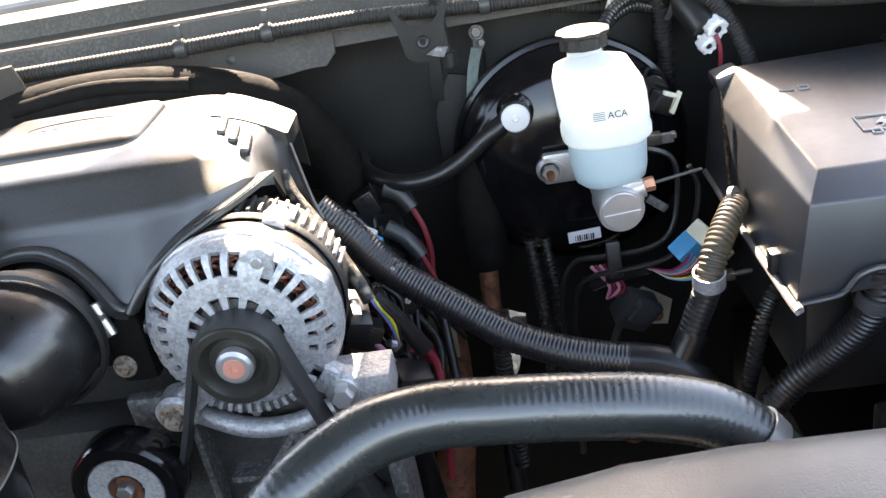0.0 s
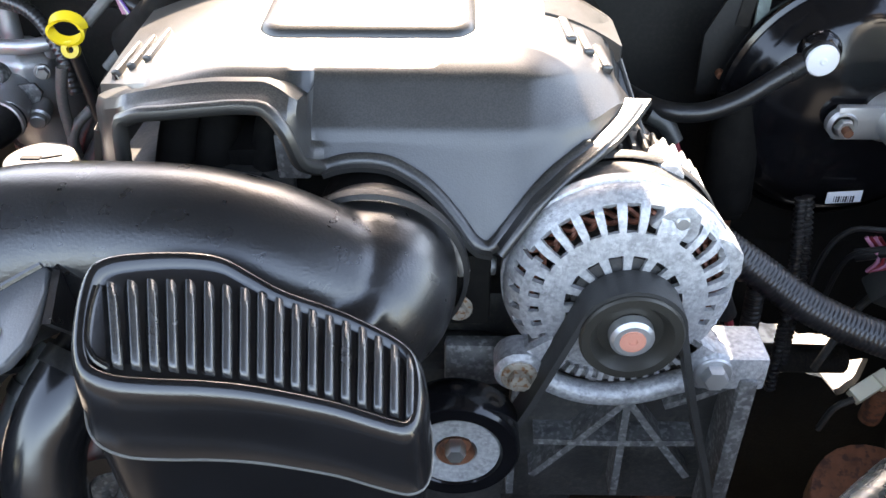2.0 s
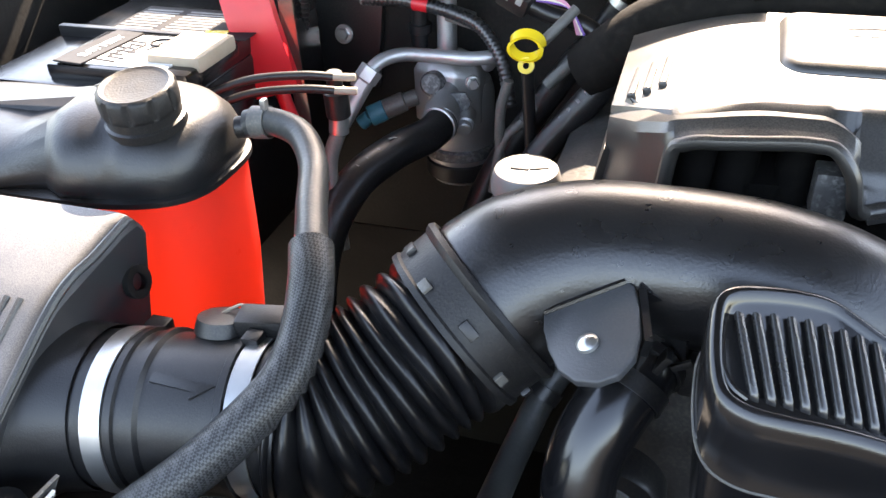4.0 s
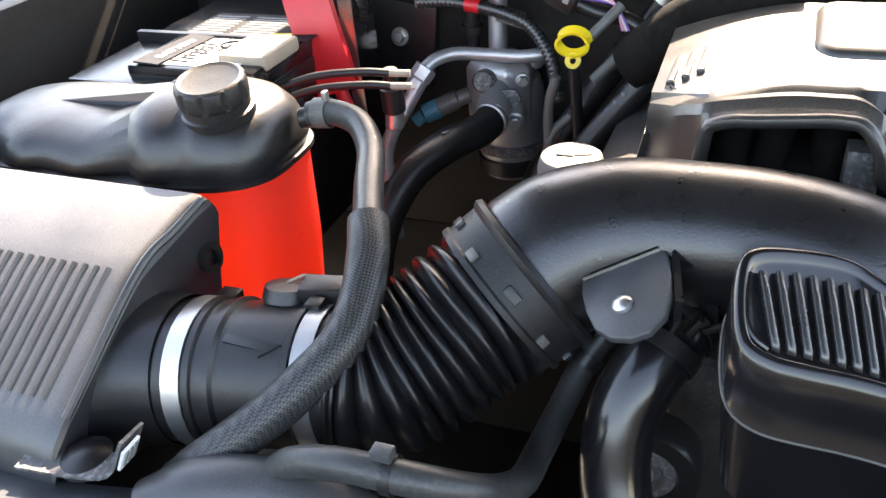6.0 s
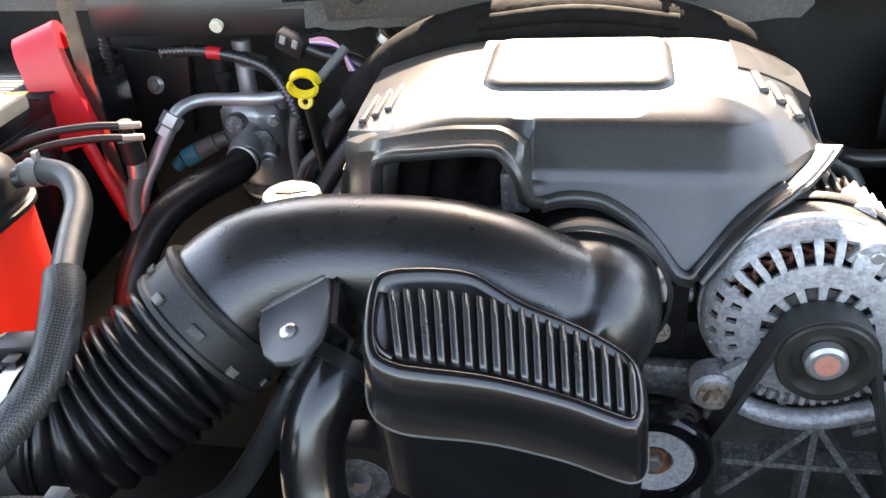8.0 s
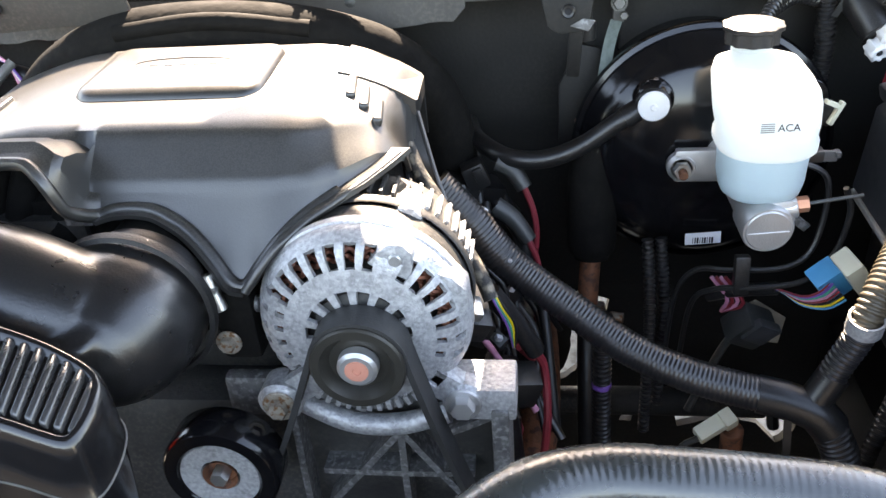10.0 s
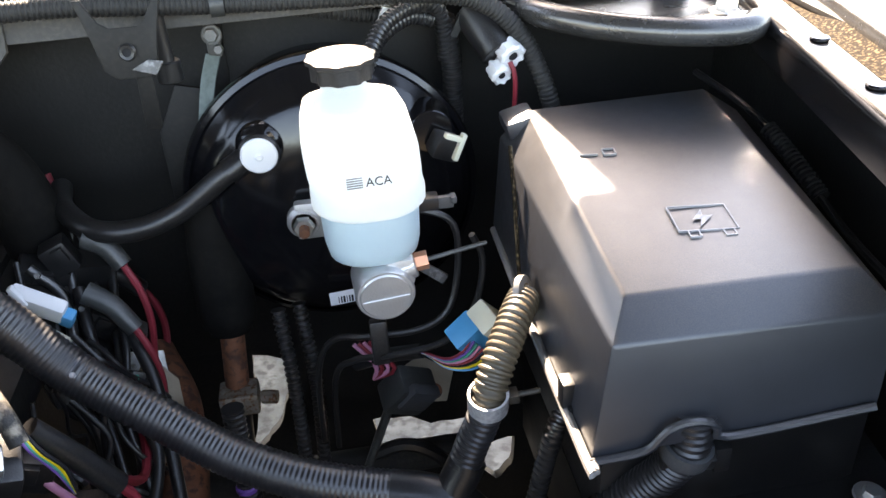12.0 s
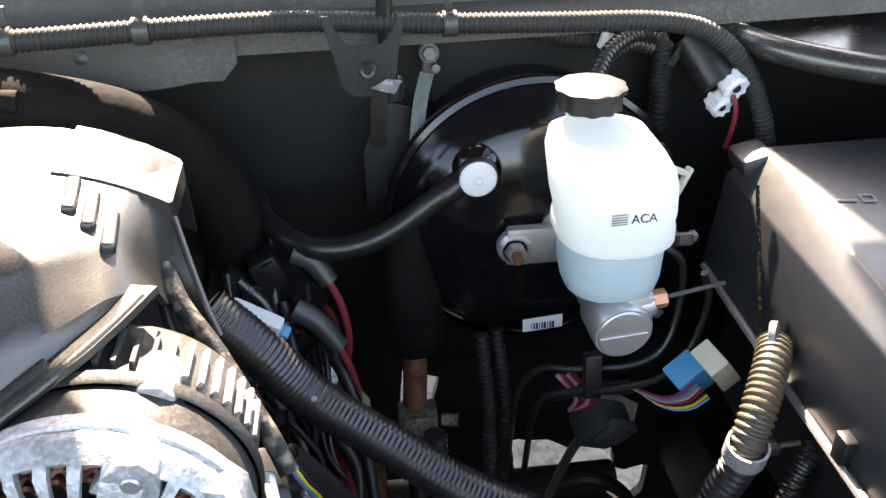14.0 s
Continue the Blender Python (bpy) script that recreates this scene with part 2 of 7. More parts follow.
def lathe(profile, origin, axis, n=32):
    """Turns (radius, height) pairs round an axis."""
    bm = bmesh.new()
    m = frame_to(origin, axis)
    rings = []
    for r, h in profile:
        if r < 1e-5:
            rings.append([bm.verts.new(m @ Vector((0, 0, h)))])
        else:
            rings.append([bm.verts.new(m @ Vector((r * math.cos(a), r * math.sin(a), h)))
                          for a in (2 * math.pi * i / n for i in range(n))])
    for a, b in zip(rings, rings[1:]):
        for i in range(n):
            j = (i + 1) % n
            if len(a) == 1 and len(b) > 1:
                bm.faces.new((a[0], b[i], b[j]))
            elif len(b) == 1 and len(a) > 1:
                bm.faces.new((a[i], a[j], b[0]))
            elif len(a) > 1:
                bm.faces.new((a[i], a[j], b[j], b[i]))
    return bm


def cyl(p0, p1, r0, r1=None, n=24, bevel=0.0008):
    p0, p1 = Vector(p0), Vector(p1)
    r1 = r0 if r1 is None else r1
    h = (p1 - p0).length
    b = min(bevel, h * 0.3, r0 * 0.4, r1 * 0.4)
    return lathe([(0, 0), (r0 - b, 0), (r0, b), (r1, h - b), (r1 - b, h), (0, h)], p0, p1 - p0, n)


def hexbolt(p, axis, r=0.006, h=0.005, washer=0.0):
    p, axis = Vector(p), Vector(axis).normalized()
    head = lathe([(0, 0), (r, 0), (r, h * 0.75), (r * 0.85, h), (0, h)], p, axis, 6)
    if washer:
        return join(head, cyl(p - axis * 0.0015, p + axis * 0.001, washer, n=20))
    return head


def box(c, size, bevel=0.002, rot=(0, 0, 0), seg=2, taper=1.0):
    bm = bmesh.new()
    bmesh.ops.create_cube(bm, size=1.0)
    for v in bm.verts:
        k = taper if v.co.z > 0 else 1.0
        v.co = Vector((v.co.x * size[0] * k, v.co.y * size[1] * k, v.co.z * size[2]))
    if bevel:
        bmesh.ops.bevel(bm, geom=list(bm.edges), offset=bevel, segments=seg, profile=0.6, affect="EDGES", clamp_overlap=True)
    return moved(bm, pose(*c, *rot))


def prism(poly, origin, axis, depth, bevel=0.0015, up=(0, 0, 1), seg=2):
    """Extrudes a polygon, given in the plane across axis, by depth along it."""
    bm = bmesh.new()
    m = frame_to(origin, axis, up)
    a = [bm.verts.new(m @ Vector((x, y, 0))) for x, y in poly]
    b = [bm.verts.new(m @ Vector((x, y, depth))) for x, y in poly]
    bm.faces.new(a), bm.faces.new(list(reversed(b)))
    for i in range(len(poly)):
        j = (i + 1) % len(poly)
        bm.faces.new((a[i], b[i], b[j], a[j]))
    if bevel:
        bmesh.ops.bevel(bm, geom=list(bm.edges), offset=bevel, segments=seg, profile=0.6, affect="EDGES", clamp_overlap=True)
    return bm


def spline(pts, step):
    """Catmull-Rom points through pts, evenly spaced."""
    p = [Vector(q) for q in pts]
    p = [p[0] * 2 - p[1]] + p + [p[-1] * 2 - p[-2]]
    dense = []
    for i in range(1, len(p) - 2):
        for k in range(24):
            t = k / 24
            dense.append(0.5 * (2 * p[i] + (p[i + 1] - p[i - 1]) * t + (2 * p[i - 1] - 5 * p[i] + 4 * p[i + 1] - p[i + 2]) * t * t
                                + (3 * p[i] - p[i - 1] - 3 * p[i + 1] + p[i + 2]) * t ** 3))
    dense.append(p[-2])
    run = [0.0]
    for a, b in zip(dense, dense[1:]):
        run.append(run[-1] + (b - a).length)
    count = max(2, round(run[-1] / step))
    out, k = [], 0
    for i in range(count + 1):
        s = run[-1] * i / count
        while k < len(run) - 2 and run[k + 1] < s:
            k += 1
        w = (s - run[k]) / max(1e-9, run[k + 1] - run[k])
        out.append(dense[k].lerp(dense[k + 1], w))
    return out


def frames(path):
    """Tangents and steady normals along a path."""
    tang = [(path[min(i + 1, len(path) - 1)] - path[max(i - 1, 0)]).normalized() for i in range(len(path))]
    nor = tang[0].cross(Vector((0, 0, 1)))
    if nor.length < 0.1:
        nor = tang[0].cross(Vector((0, 1, 0)))
    nor.normalize()
    out = []
    for t in tang:
        nor = (nor - t * nor.dot(t)).normalized()
        out.append((t, nor, t.cross(nor)))
    return out


def tube(pts, r, n=14, ring=0.0, amp=0.0, step=None, caps=True, flat=1.0):
    """A hose through pts; with ring it is corrugated at that pitch. r: a number or a function of the way from 0 to 1."""
    path = spline(pts, ring / 4 if ring else (step or 0.006))
    bm = bmesh.new()
    rings = []
    last = len(path) - 1
    for i, (q, (t, u, v)) in enumerate(zip(path, frames(path))):
        rr = r(i / last) if callable(r) else r
        if ring:
            rr += amp * (0.5, 0.5, -0.5, -0.5)[i % 4]
        rings.append([bm.verts.new(q + u * rr * math.cos(a) + v * rr * flat * math.sin(a)) for a in (2 * math.pi * k / n for k in range(n))])
    for a, b in zip(rings, rings[1:]):
        for k in range(n):
            j = (k + 1) % n
            bm.faces.new((a[k], a[j], b[j], b[k]))
    if caps:
        bm.faces.new(rings[0]), bm.faces.new(rings[-1])
    return bm


def ribbon(pts, side, width, thick, step=0.006):
    """A strap through pts, wide along side."""
    path = spline(pts, step)
    side = Vector(side).normalized()
    bm = bmesh.new()
    rings = []
    for q, (t, _, _) in zip(path, frames(path)):
        u = (side - t * side.dot(t)).normalized()
        v = t.cross(u)
        rings.append([bm.verts.new(q + u * a * width / 2 + v * b * thick / 2) for a, b in ((-1, -1), (1, -1), (1, 1), (-1, 1))])
    for a, b in zip(rings, rings[1:]):
        for k in range(4):
            j = (k + 1) % 4
            bm.faces.new((a[k], a[j], b[j], b[k]))
    bm.faces.new(rings[0]), bm.faces.new(rings[-1])
    return bm


def grid(rows, thick=0.0, close=False):
    """A sheet through rows of points, thickened."""
    bm = bmesh.new()
    vs = [[bm.verts.new(p) for p in row] for row in rows]
    for a, b in zip(vs, vs[1:]):
        for i in range(len(a) - (0 if close else 1)):
            j = (i + 1) % len(a)
            bm.faces.new((a[i], a[j], b[j], b[i]))
    bmesh.ops.recalc_face_normals(bm, faces=bm.faces)
    if thick:
        bmesh.ops.solidify(bm, geom=list(bm.faces), thickness=thick)
    return bm


def letters(body, size, m, mat, parent, name="lettering", thick=0.0002):
    cu = bpy.data.curves.new(name, "FONT")
    cu.body, cu.size, cu.extrude, cu.align_x, cu.align_y = body, size, thick, "CENTER", "CENTER"
    ob = bpy.data.objects.new(name, cu)
    scene.collection.objects.link(ob)
    me = bpy.data.meshes.new_from_object(ob.evaluated_get(bpy.context.evaluated_depsgraph_get()))
    bpy.data.objects.remove(ob)
    bm = bmesh.new()
    bm.from_mesh(me)
    bpy.data.meshes.remove(me)
    return part(name, moved(bm, m), mat, parent)


def rounded(w, h, r, n=5):
    """Corner-rounded rectangle outline."""
    out = []
    for cx, cy, a0 in ((w / 2 - r, h / 2 - r, 0), (-w / 2 + r, h / 2 - r, 90), (-w / 2 + r, -h / 2 + r, 180), (w / 2 - r, -h / 2 + r, 270)):
        for k in range(n):
            a = radians(a0 + 90 * k / (n - 1))
            out.append((cx + r * math.cos(a), cy + r * math.sin(a)))
    return out


def loft(sections, caps=True):
    """Joins rings of equally many points."""
    bm = bmesh.new()
    vs = [[bm.verts.new(p) for p in s] for s in sections]
    for a, b in zip(vs, vs[1:]):
        for i in range(len(a)):
            j = (i + 1) % len(a)
            bm.faces.new((a[i], a[j], b[j], b[i]))
    if caps:
        bm.faces.new(vs[0]), bm.faces.new(vs[-1])
    return bm


def clamp_band(c, axis, r, width, name, parent, label="worn steel band clamp"):
    axis = Vector(axis).normalized()
    c = Vector(c)
    band = part(name, lathe([(r, -width / 2), (r + 0.0012, -width / 2), (r + 0.0012, width / 2), (r, width / 2), (r, -width / 2)], c, axis, 40),
                STEEL, parent, label)
    return band


# ---- setting ----
def ground():
    bm = bmesh.new()
    vs = [bm.verts.new((x, y, 0)) for x, y in ((-250, -250), (250, -250), (250, 250), (-250, 250))]
    bm.faces.new(vs)
    single("ground", bm, CONCRETE, "pale sunlit concrete driveway under the vehicle", "ground", "structure")


ground()
# bulkhead with an open lower corner through which the driveway shows
single("wall_firewall", box((-0.35, 0.955, 1.0), (1.74, 0.03, 0.38), 0.004), WALLMAT,
       "grimy black sheet-metal bulkhead behind the engine", "wall", "structure")
single("wall_firewall_lower", box((-0.67, 0.955, 0.55), (1.06, 0.028, 0.52), 0.004), WALLMAT,
       "dark lower part of the bulkhead", "wall", "structure")
GAPS = (((-0.027, 0.800), (0.013, 0.786), (0.004, 0.733), (-0.008, 0.700), (-0.026, 0.672), (-0.054, 0.655), (-0.034, 0.705), (-0.031, 0.742)),
        ((-0.112, 0.665), (-0.086, 0.664), (-0.062, 0.648), (-0.070, 0.630), (-0.096, 0.612), (-0.122, 0.560), (-0.128, 0.600)),
        ((0.092, 0.684), (0.140, 0.676), (0.160, 0.664), (0.214, 0.664), (0.222, 0.622), (0.236, 0.616), (0.262, 0.622), (0.260, 0.572), (0.240, 0.552), (0.212, 0.585), (0.172, 0.600), (0.110, 0.578), (0.100, 0.640)),
        ((0.036, 0.606), (0.050, 0.603), (0.046, 0.585), (0.033, 0.587)))


def pierced(outer, holes, y, thick):
    """An upright sheet with openings of any outline."""
    bm = bmesh.new()
    edges = []
    for loop in (outer, *holes):
        vs = []
        for k, (a, b) in enumerate(zip(loop, loop[1:] + loop[:1])):
            cuts = 1 if loop is outer else 4
            for c in range(cuts):
                p = Vector(a).lerp(Vector(b), c / cuts)
                w = 0.0 if loop is outer else 0.004 * noise.noise((p.x * 60, p.y * 60, k))
                vs.append(bm.verts.new((p.x + w, y, p.y - w)))
        edges += [bm.edges.new((vs[k], vs[(k + 1) % len(vs)])) for k in range(len(vs))]
    bmesh.ops.triangle_fill(bm, use_beauty=True, use_dissolve=False, edges=edges)
    bmesh.ops.recalc_face_normals(bm, faces=bm.faces)
    bmesh.ops.solidify(bm, geom=list(bm.faces), thickness=thick)
    return bm


single("wall_floor_pan", pierced(((-0.14, 0.2), (0.49, 0.2), (0.49, 0.81), (-0.14, 0.81)), GAPS, 0.957, 0.012), WALLMAT,
       "dark lower panel with gaps that show the driveway", "wall", "structure")
# added wall out of view that cuts low sky and ground from reflections
single("wall_light_block", box((-0.4, -2.3, 0.72), (7.0, 0.12, 1.44), 0.01), BLOCKWALL, "unseen dark wall added before the vehicle to block low sky", "wall", "structure")
# slab added to keep the sun off the driveway behind the gaps
single("cab_shade_floor", box((-0.35, 2.3, 0.72), (1.7, 2.2, 0.04), 0.01), WALLMAT, "black underside of the cab, added to shade the driveway", "floor", "structure")
# next three black panels are added to hide the ground and its bounced light
single("ground_block_right", box((0.18, 0.50, 0.21), (0.66, 0.94, 0.02), 0.004), WALLMAT, "black panel added below the brake side to block ground light", "panel", "structure")
single("ground_block_side", box((0.50, 0.50, 0.43), (0.02, 1.0, 0.48), 0.002), WALLMAT, "black panel added beside the bay to block ground light", "wall", "structure")
single("ground_block_left", box((-0.65, 0.53, 0.44), (1.04, 0.86, 0.02), 0.004), PAD, "black panel added under the engine to hide the ground", "panel", "structure")
single("wheel_house", box((0.40, 0.62, 0.60), (0.16, 0.66, 0.30), 0.03), WALLMAT, "black wheel housing below the fuse box", "panel", "structure")
single("wall_fender_right", box((0.475, 0.50, 0.92), (0.03, 1.02, 0.50), 0.004), WALLMAT,
       "black inner wing panel beside the fuse box", "wall", "structure")
single("wall_fender_left", box((-1.16, 0.50, 0.90), (0.03, 1.02, 0.56), 0.004), WALLMAT,
       "black inner wing panel beside the battery", "wall", "structure")
single("wall_front", box((-0.35, 0.10, 0.72), (1.60, 0.04, 0.56), 0.006), BLACK,
       "dark radiator panel at the front of the bay", "wall", "structure")
# outer wings and the unseen raised hood
for nm, x0, x1 in (("outer_fender_right", 0.50, 0.66), ("outer_fender_left", -1.36, -1.185)):
    rows = []
    for y in (-0.05, 0.2, 0.45, 0.7, 0.95, 1.15):
        d = 1 if x1 > 0 else -1
        a, b = (x0, x1) if d > 0 else (x1, x0)
        rows.append([(a, y, 1.165), (a + d * 0.01, y, 1.185), (a + (b - a) * 0.5, y, 1.185), (b - d * 0.02, y, 1.165), (b, y, 1.12), (b + d * 0.03, y, 0.75)])
    single(nm, grid(rows, 0.002), PAINT, "gloss black painted outer wing with fine dust", "fender", "structure")


def lerp_table(table, x):
    for (x0, y0), (x1, y1) in zip(table, table[1:]):
        if x <= x1:
            return y0 + (y1 - y0) * max(0, x - x0) / (x1 - x0)
    return table[-1][1]


# rear edge stepped so that its shadow falls on chosen spots of the bay
HOOD_REAR = ((-1.4, 1.20), (-1.05, 1.20), (-1.03, 1.06), (-0.118, 1.06), (-0.10, 1.20), (-0.01, 1.20), (0.04, 1.06), (0.195, 1.06), (0.205, 1.20), (0.8, 1.20))
HOOD_EDGE = ((-1.4, 1.52), (-1.05, 1.52), (-1.03, 1.772), (-0.79, 1.772), (-0.77, 1.595), (-0.30, 1.595), (-0.27, 1.562), (-0.235, 1.570), (-0.210, 1.590), (-0.198, 1.66), (-0.118, 1.66), (-0.10, 1.498), (-0.01, 1.498), (0.04, 1.631), (0.195, 1.631), (0.205, 1.610), (0.29, 1.610), (0.315, 1.545), (0.8, 1.545))
rows = []
for i in range(9):
    u = i / 8
    row = []
    for k in range(201):
        x = -1.22 + 1.605 * k / 200
        rear_y = lerp_table(HOOD_REAR, x)
        sag = 1.83 - lerp_table(HOOD_EDGE, x)
        row.append((x, rear_y - (rear_y + 0.46) * u, 1.83 - sag * (1 - u) ** 2 + 0.29 * u + 0.10 * math.sin(math.pi * u)))
    rows.append(row)
single("hood", grid(rows, 0.02), WALLMAT, "unseen raised dark hood with a rear edge shaped to shade the bay", "hood", "structure")
# added plate out of view, outlined to cast the wedge of shade on the lid
single("hood_shade_plate", prism([(0.245, 1.64), (0.241, 1.58), (0.232, 1.52), (0.222, 1.475), (0.255, 1.458), (0.290, 1.470), (0.312, 1.51), (0.326, 1.56), (0.335, 1.60), (0.335, 1.64)], (0, 1.19, 0), (0, -1, 0), 0.014, 0.003), WALLMAT, "unseen plate added below the hood to shade the fuse box lid", "stiffener", "structure")

rows = [[(x, 1.17 + 0.85 * u - 0.10 * ((x + 0.35) / 0.8) ** 2 * -1, 1.285 + 0.56 * u) for u in (0, 0.25, 0.5, 0.75, 1)] for x in (-1.15, -0.75, -0.35, 0.05, 0.45)]
single("windscreen", grid(rows, 0.006), WINDSCREEN, "dark raked windscreen behind the cowl", "windscreen", "structure")
# roof out of view, added to cut the low rear sky
single("cab_shade_roof", box((-0.35, 2.9, 1.86), (1.6, 1.6, 0.04), 0.015), PAINT, "unseen gloss black cab roof added to block low rear sky", "roof", "structure")

# cowl: stepped dusty panel under the windscreen
rows = []
for k in range(15):
    x = -1.15 + 1.6 * k / 14
    bow = 0.05 * (x + 0.35) ** 2
    rows.append([(x, y + bow, z) for y, z in ((0.845, 1.182), (0.85, 1.197), (0.875, 1.203), (0.88, 1.225), (0.915, 1.232), (0.92, 1.25), (1.0, 1.262), (1.16, 1.29))])
single("cowl", grid(rows, 0.003), COWL, "dusty grey stepped cowl panel below the windscreen", "cowl", "structure")
single("cowl_strip", tube([(-1.15, 0.945, 1.266), (-0.35, 0.925, 1.266), (0.45, 0.945, 1.266)], 0.006, 8), PALE,
       "pale weatherstrip along the cowl edge", "trim", "structure")


def cowl_flange():
    pts = []
    n = 44
    for i in range(n):
        x = -0.62 + 0.485 * i / (n - 1)
        pts.append((x, 0.006 * noise.noise((x * 38, 0.3, 0)) + 0.003 * noise.noise((x * 110, 2, 0))))
    rows = []
    for x, d in pts:
        y = 0.842 + 0.05 * (x + 0.35) ** 2 + 0.02 * max(0, (x + 0.2)) * 4
        low = 1.164 + 0.8 * d + (0.012 if x > -0.142 else 0)
        rows.append([(x, y + 0.004, 1.199), (x, y, 1.185), (x, y - 0.004, low)])
    th = thing("cowl_flange", "dusty grey sound-deadening flap with a torn edge below the cowl", "flap", (-0.35, 0.85, 1.15))
    part("flap", grid(rows, 0.004), COWL, th)
    for x in (-0.56, -0.40, -0.24):
        y = 0.842 + 0.05 * (x + 0.35) ** 2
        part("push_pin", lathe([(0.0055, 0.0), (0.005, 0.0015), (0.002, 0.0025), (0, 0.0027)], (x, y - 0.002, 1.188), (0, -1, 0.2), 16), HOSE_GREY, th, "grey push pin")


cowl_flange()


# ---- engine ----
def engine_block():
    th = thing("engine_block", "dark grimy engine block filling the bay below the cover", "engine", (-0.33, 0.7, 0.5))
    part("block", box((-0.33, 0.735, 0.80), (0.30, 0.34, 0.44), 0.02), ENGINE, th)
    part("front_cover", box((-0.36, 0.545, 0.84), (0.24, 0.05, 0.30), 0.02), ENGINE, th)
    part("rocker_cover", box((-0.515, 0.76, 1.02), (0.09, 0.36, 0.10), 0.02, (0, -18, 0)), ENGINE, th)
    part("rocker_cover", box((-0.165, 0.77, 0.985), (0.05, 0.26, 0.07), 0.02, (0, 18, 0)), WALLMAT, th)
    part("manifold", box((-0.34, 0.66, 1.09), (0.20, 0.20, 0.09), 0.025), PAD, th, "black plastic intake manifold")
    for x in (-0.45, -0.425, -0.39):
        part("runner", tube([(x, 0.63, 1.138), (x - 0.004, 0.590, 1.142), (x - 0.01, 0.56, 1.10)], 0.013, 12), PAD, th)
    part("bracket", box((-0.378, 0.556, 1.135), (0.02, 0.02, 0.03), 0.002), ALU_DULL, th, "small grey bracket")
    part("valley_cover", box((-0.42, 0.57, 1.09), (0.08, 0.03, 0.06), 0.006), ENGINE, th)


engine_block()


def zc(x):
    """Crown of the cover: flat in the middle, falling at both ends."""
    d = abs(x + 0.335)
    if x > -0.335:
        return 1.180 - 0.031 * (max(0, d - 0.08) / 0.092) ** 2.1
    return 1.180 - 0.021 * (max(0, d - 0.08) / 0.092) ** 1.6


BOTTOM = ((-0.515, 1.104), (-0.495, 1.104), (-0.476, 1.112), (-0.470, 1.162), (-0.462, 1.1715), (-0.40, 1.1775), (-0.383, 1.176), (-0.375, 1.166),
          (-0.369, 1.146), (-0.362, 1.1415), (-0.35, 1.1455), (-0.335, 1.1475), (-0.32, 1.145), (-0.302, 1.135), (-0.285, 1.117), (-0.272, 1.098),
          (-0.264, 1.0875), (-0.256, 1.0900), (-0.247, 1.1025), (-0.233, 1.1175), (-0.215, 1.1290), (-0.195, 1.1365), (-0.178, 1.1400), (-0.163, 1.1435))


CREST_Y = ((-0.515, 0.612), (-0.49, 0.592), (-0.47, 0.580), (-0.235, 0.578), (-0.217, 0.586), (-0.196, 0.602), (-0.18, 0.617), (-0.163, 0.634))
CREASE_Y = ((-0.515, 0.605), (-0.495, 0.575), (-0.47, 0.557), (-0.45, 0.554), (-0.240, 0.554), (-0.215, 0.561), (-0.196, 0.574), (-0.176, 0.600), (-0.163, 0.622))
FOOT_Y = ((-0.515, 0.590), (-0.495, 0.556), (-0.475, 0.532), (-0.45, 0.528), (-0.39, 0.528), (-0.36, 0.516), (-0.265, 0.519), (-0.245, 0.528), (-0.196, 0.567), (-0.176, 0.596), (-0.163, 0.620))


def scoop(x):
    """1 over the open scoop, 0 elsewhere."""
    return min(1, max(0, (-0.3665 - x) / 0.004))


def cover_foot(x):
    """Lower edge of the cover; over the throttle arch it lies in the plane of the sloping face."""
    fy, b = lerp_table(FOOT_Y, x), lerp_table(BOTTOM, x)
    k = min(1, max(0, (x + 0.372) / 0.012)) * min(1, max(0, (-0.235 - x) / 0.02))
    y = (0.554 - 0.588 * (1.147 - b) + 0.247 * fy) / 1.247
    y = max(fy, min(0.550, y))
    y = fy + (y - fy) * k
    return y, b - 0.42 * (y - fy)


def cover_profile(x):
    z, k = zc(x), scoop(x)
    fy, b = cover_foot(x)
    cy, c2 = lerp_table(CREST_Y, x), lerp_table(CREASE_Y, x)
    low = min(1.1470, z - 0.012)
    plain = [(0.745, z - 0.05), (0.742, z - 0.004), (0.735, z + 0.0025), (0.70, z + 0.001), (0.66, z - 0.0015), (cy + 0.026, z - 0.0035), (cy + 0.0035, z - 0.0052),
             (cy - 0.0005, z - 0.0075), (cy - 0.0030, z - 0.0110), (c2 + 0.003, low + 0.0040), (c2 + 0.0002, low), (c2 - 0.0016, low - 0.004)]
    r = min(1, max(0, (x + 0.225) / 0.04))
    p5, p10 = plain[5], plain[10]
    for i in range(6, 10):
        w = ((i - 5) / 5) ** 1.3
        plain[i] = (plain[i][0] + (p5[0] + (p10[0] - p5[0]) * w - plain[i][0]) * r, plain[i][1] + (p5[1] + (p10[1] - p5[1]) * w ** 1.5 - plain[i][1]) * r)
    scoopy = plain[:7] + [(cy - 0.003, z - 0.0085), (cy - 0.010 + 0.5 * (fy - 0.528), z - 0.0060), (cy - 0.018 + (fy - 0.528), z - 0.0005), (0.546 + (fy - 0.528), z + 0.0035), (0.539 + (fy - 0.528), z - 0.0005)]
    drop = 0.32 * max(0, -0.472 - x)
    drop += 0.016 * max(0, (x + 0.390) / 0.026) ** 2
    scoopy = [(y, h - drop * (i > 6)) for i, (y, h) in enumerate(scoopy)]
    pts = [(p[0] * (1 - k) + q[0] * k, p[1] * (1 - k) + q[1] * k) for p, q in zip(plain, scoopy)]
    y0, z0 = pts[-1]
    for i in range(1, 7):
        u = i / 6
        pts.append((y0 + (fy - y0) * u, min(z0 - 0.0005 * i, z0 + (b - z0) * u)))
    return pts


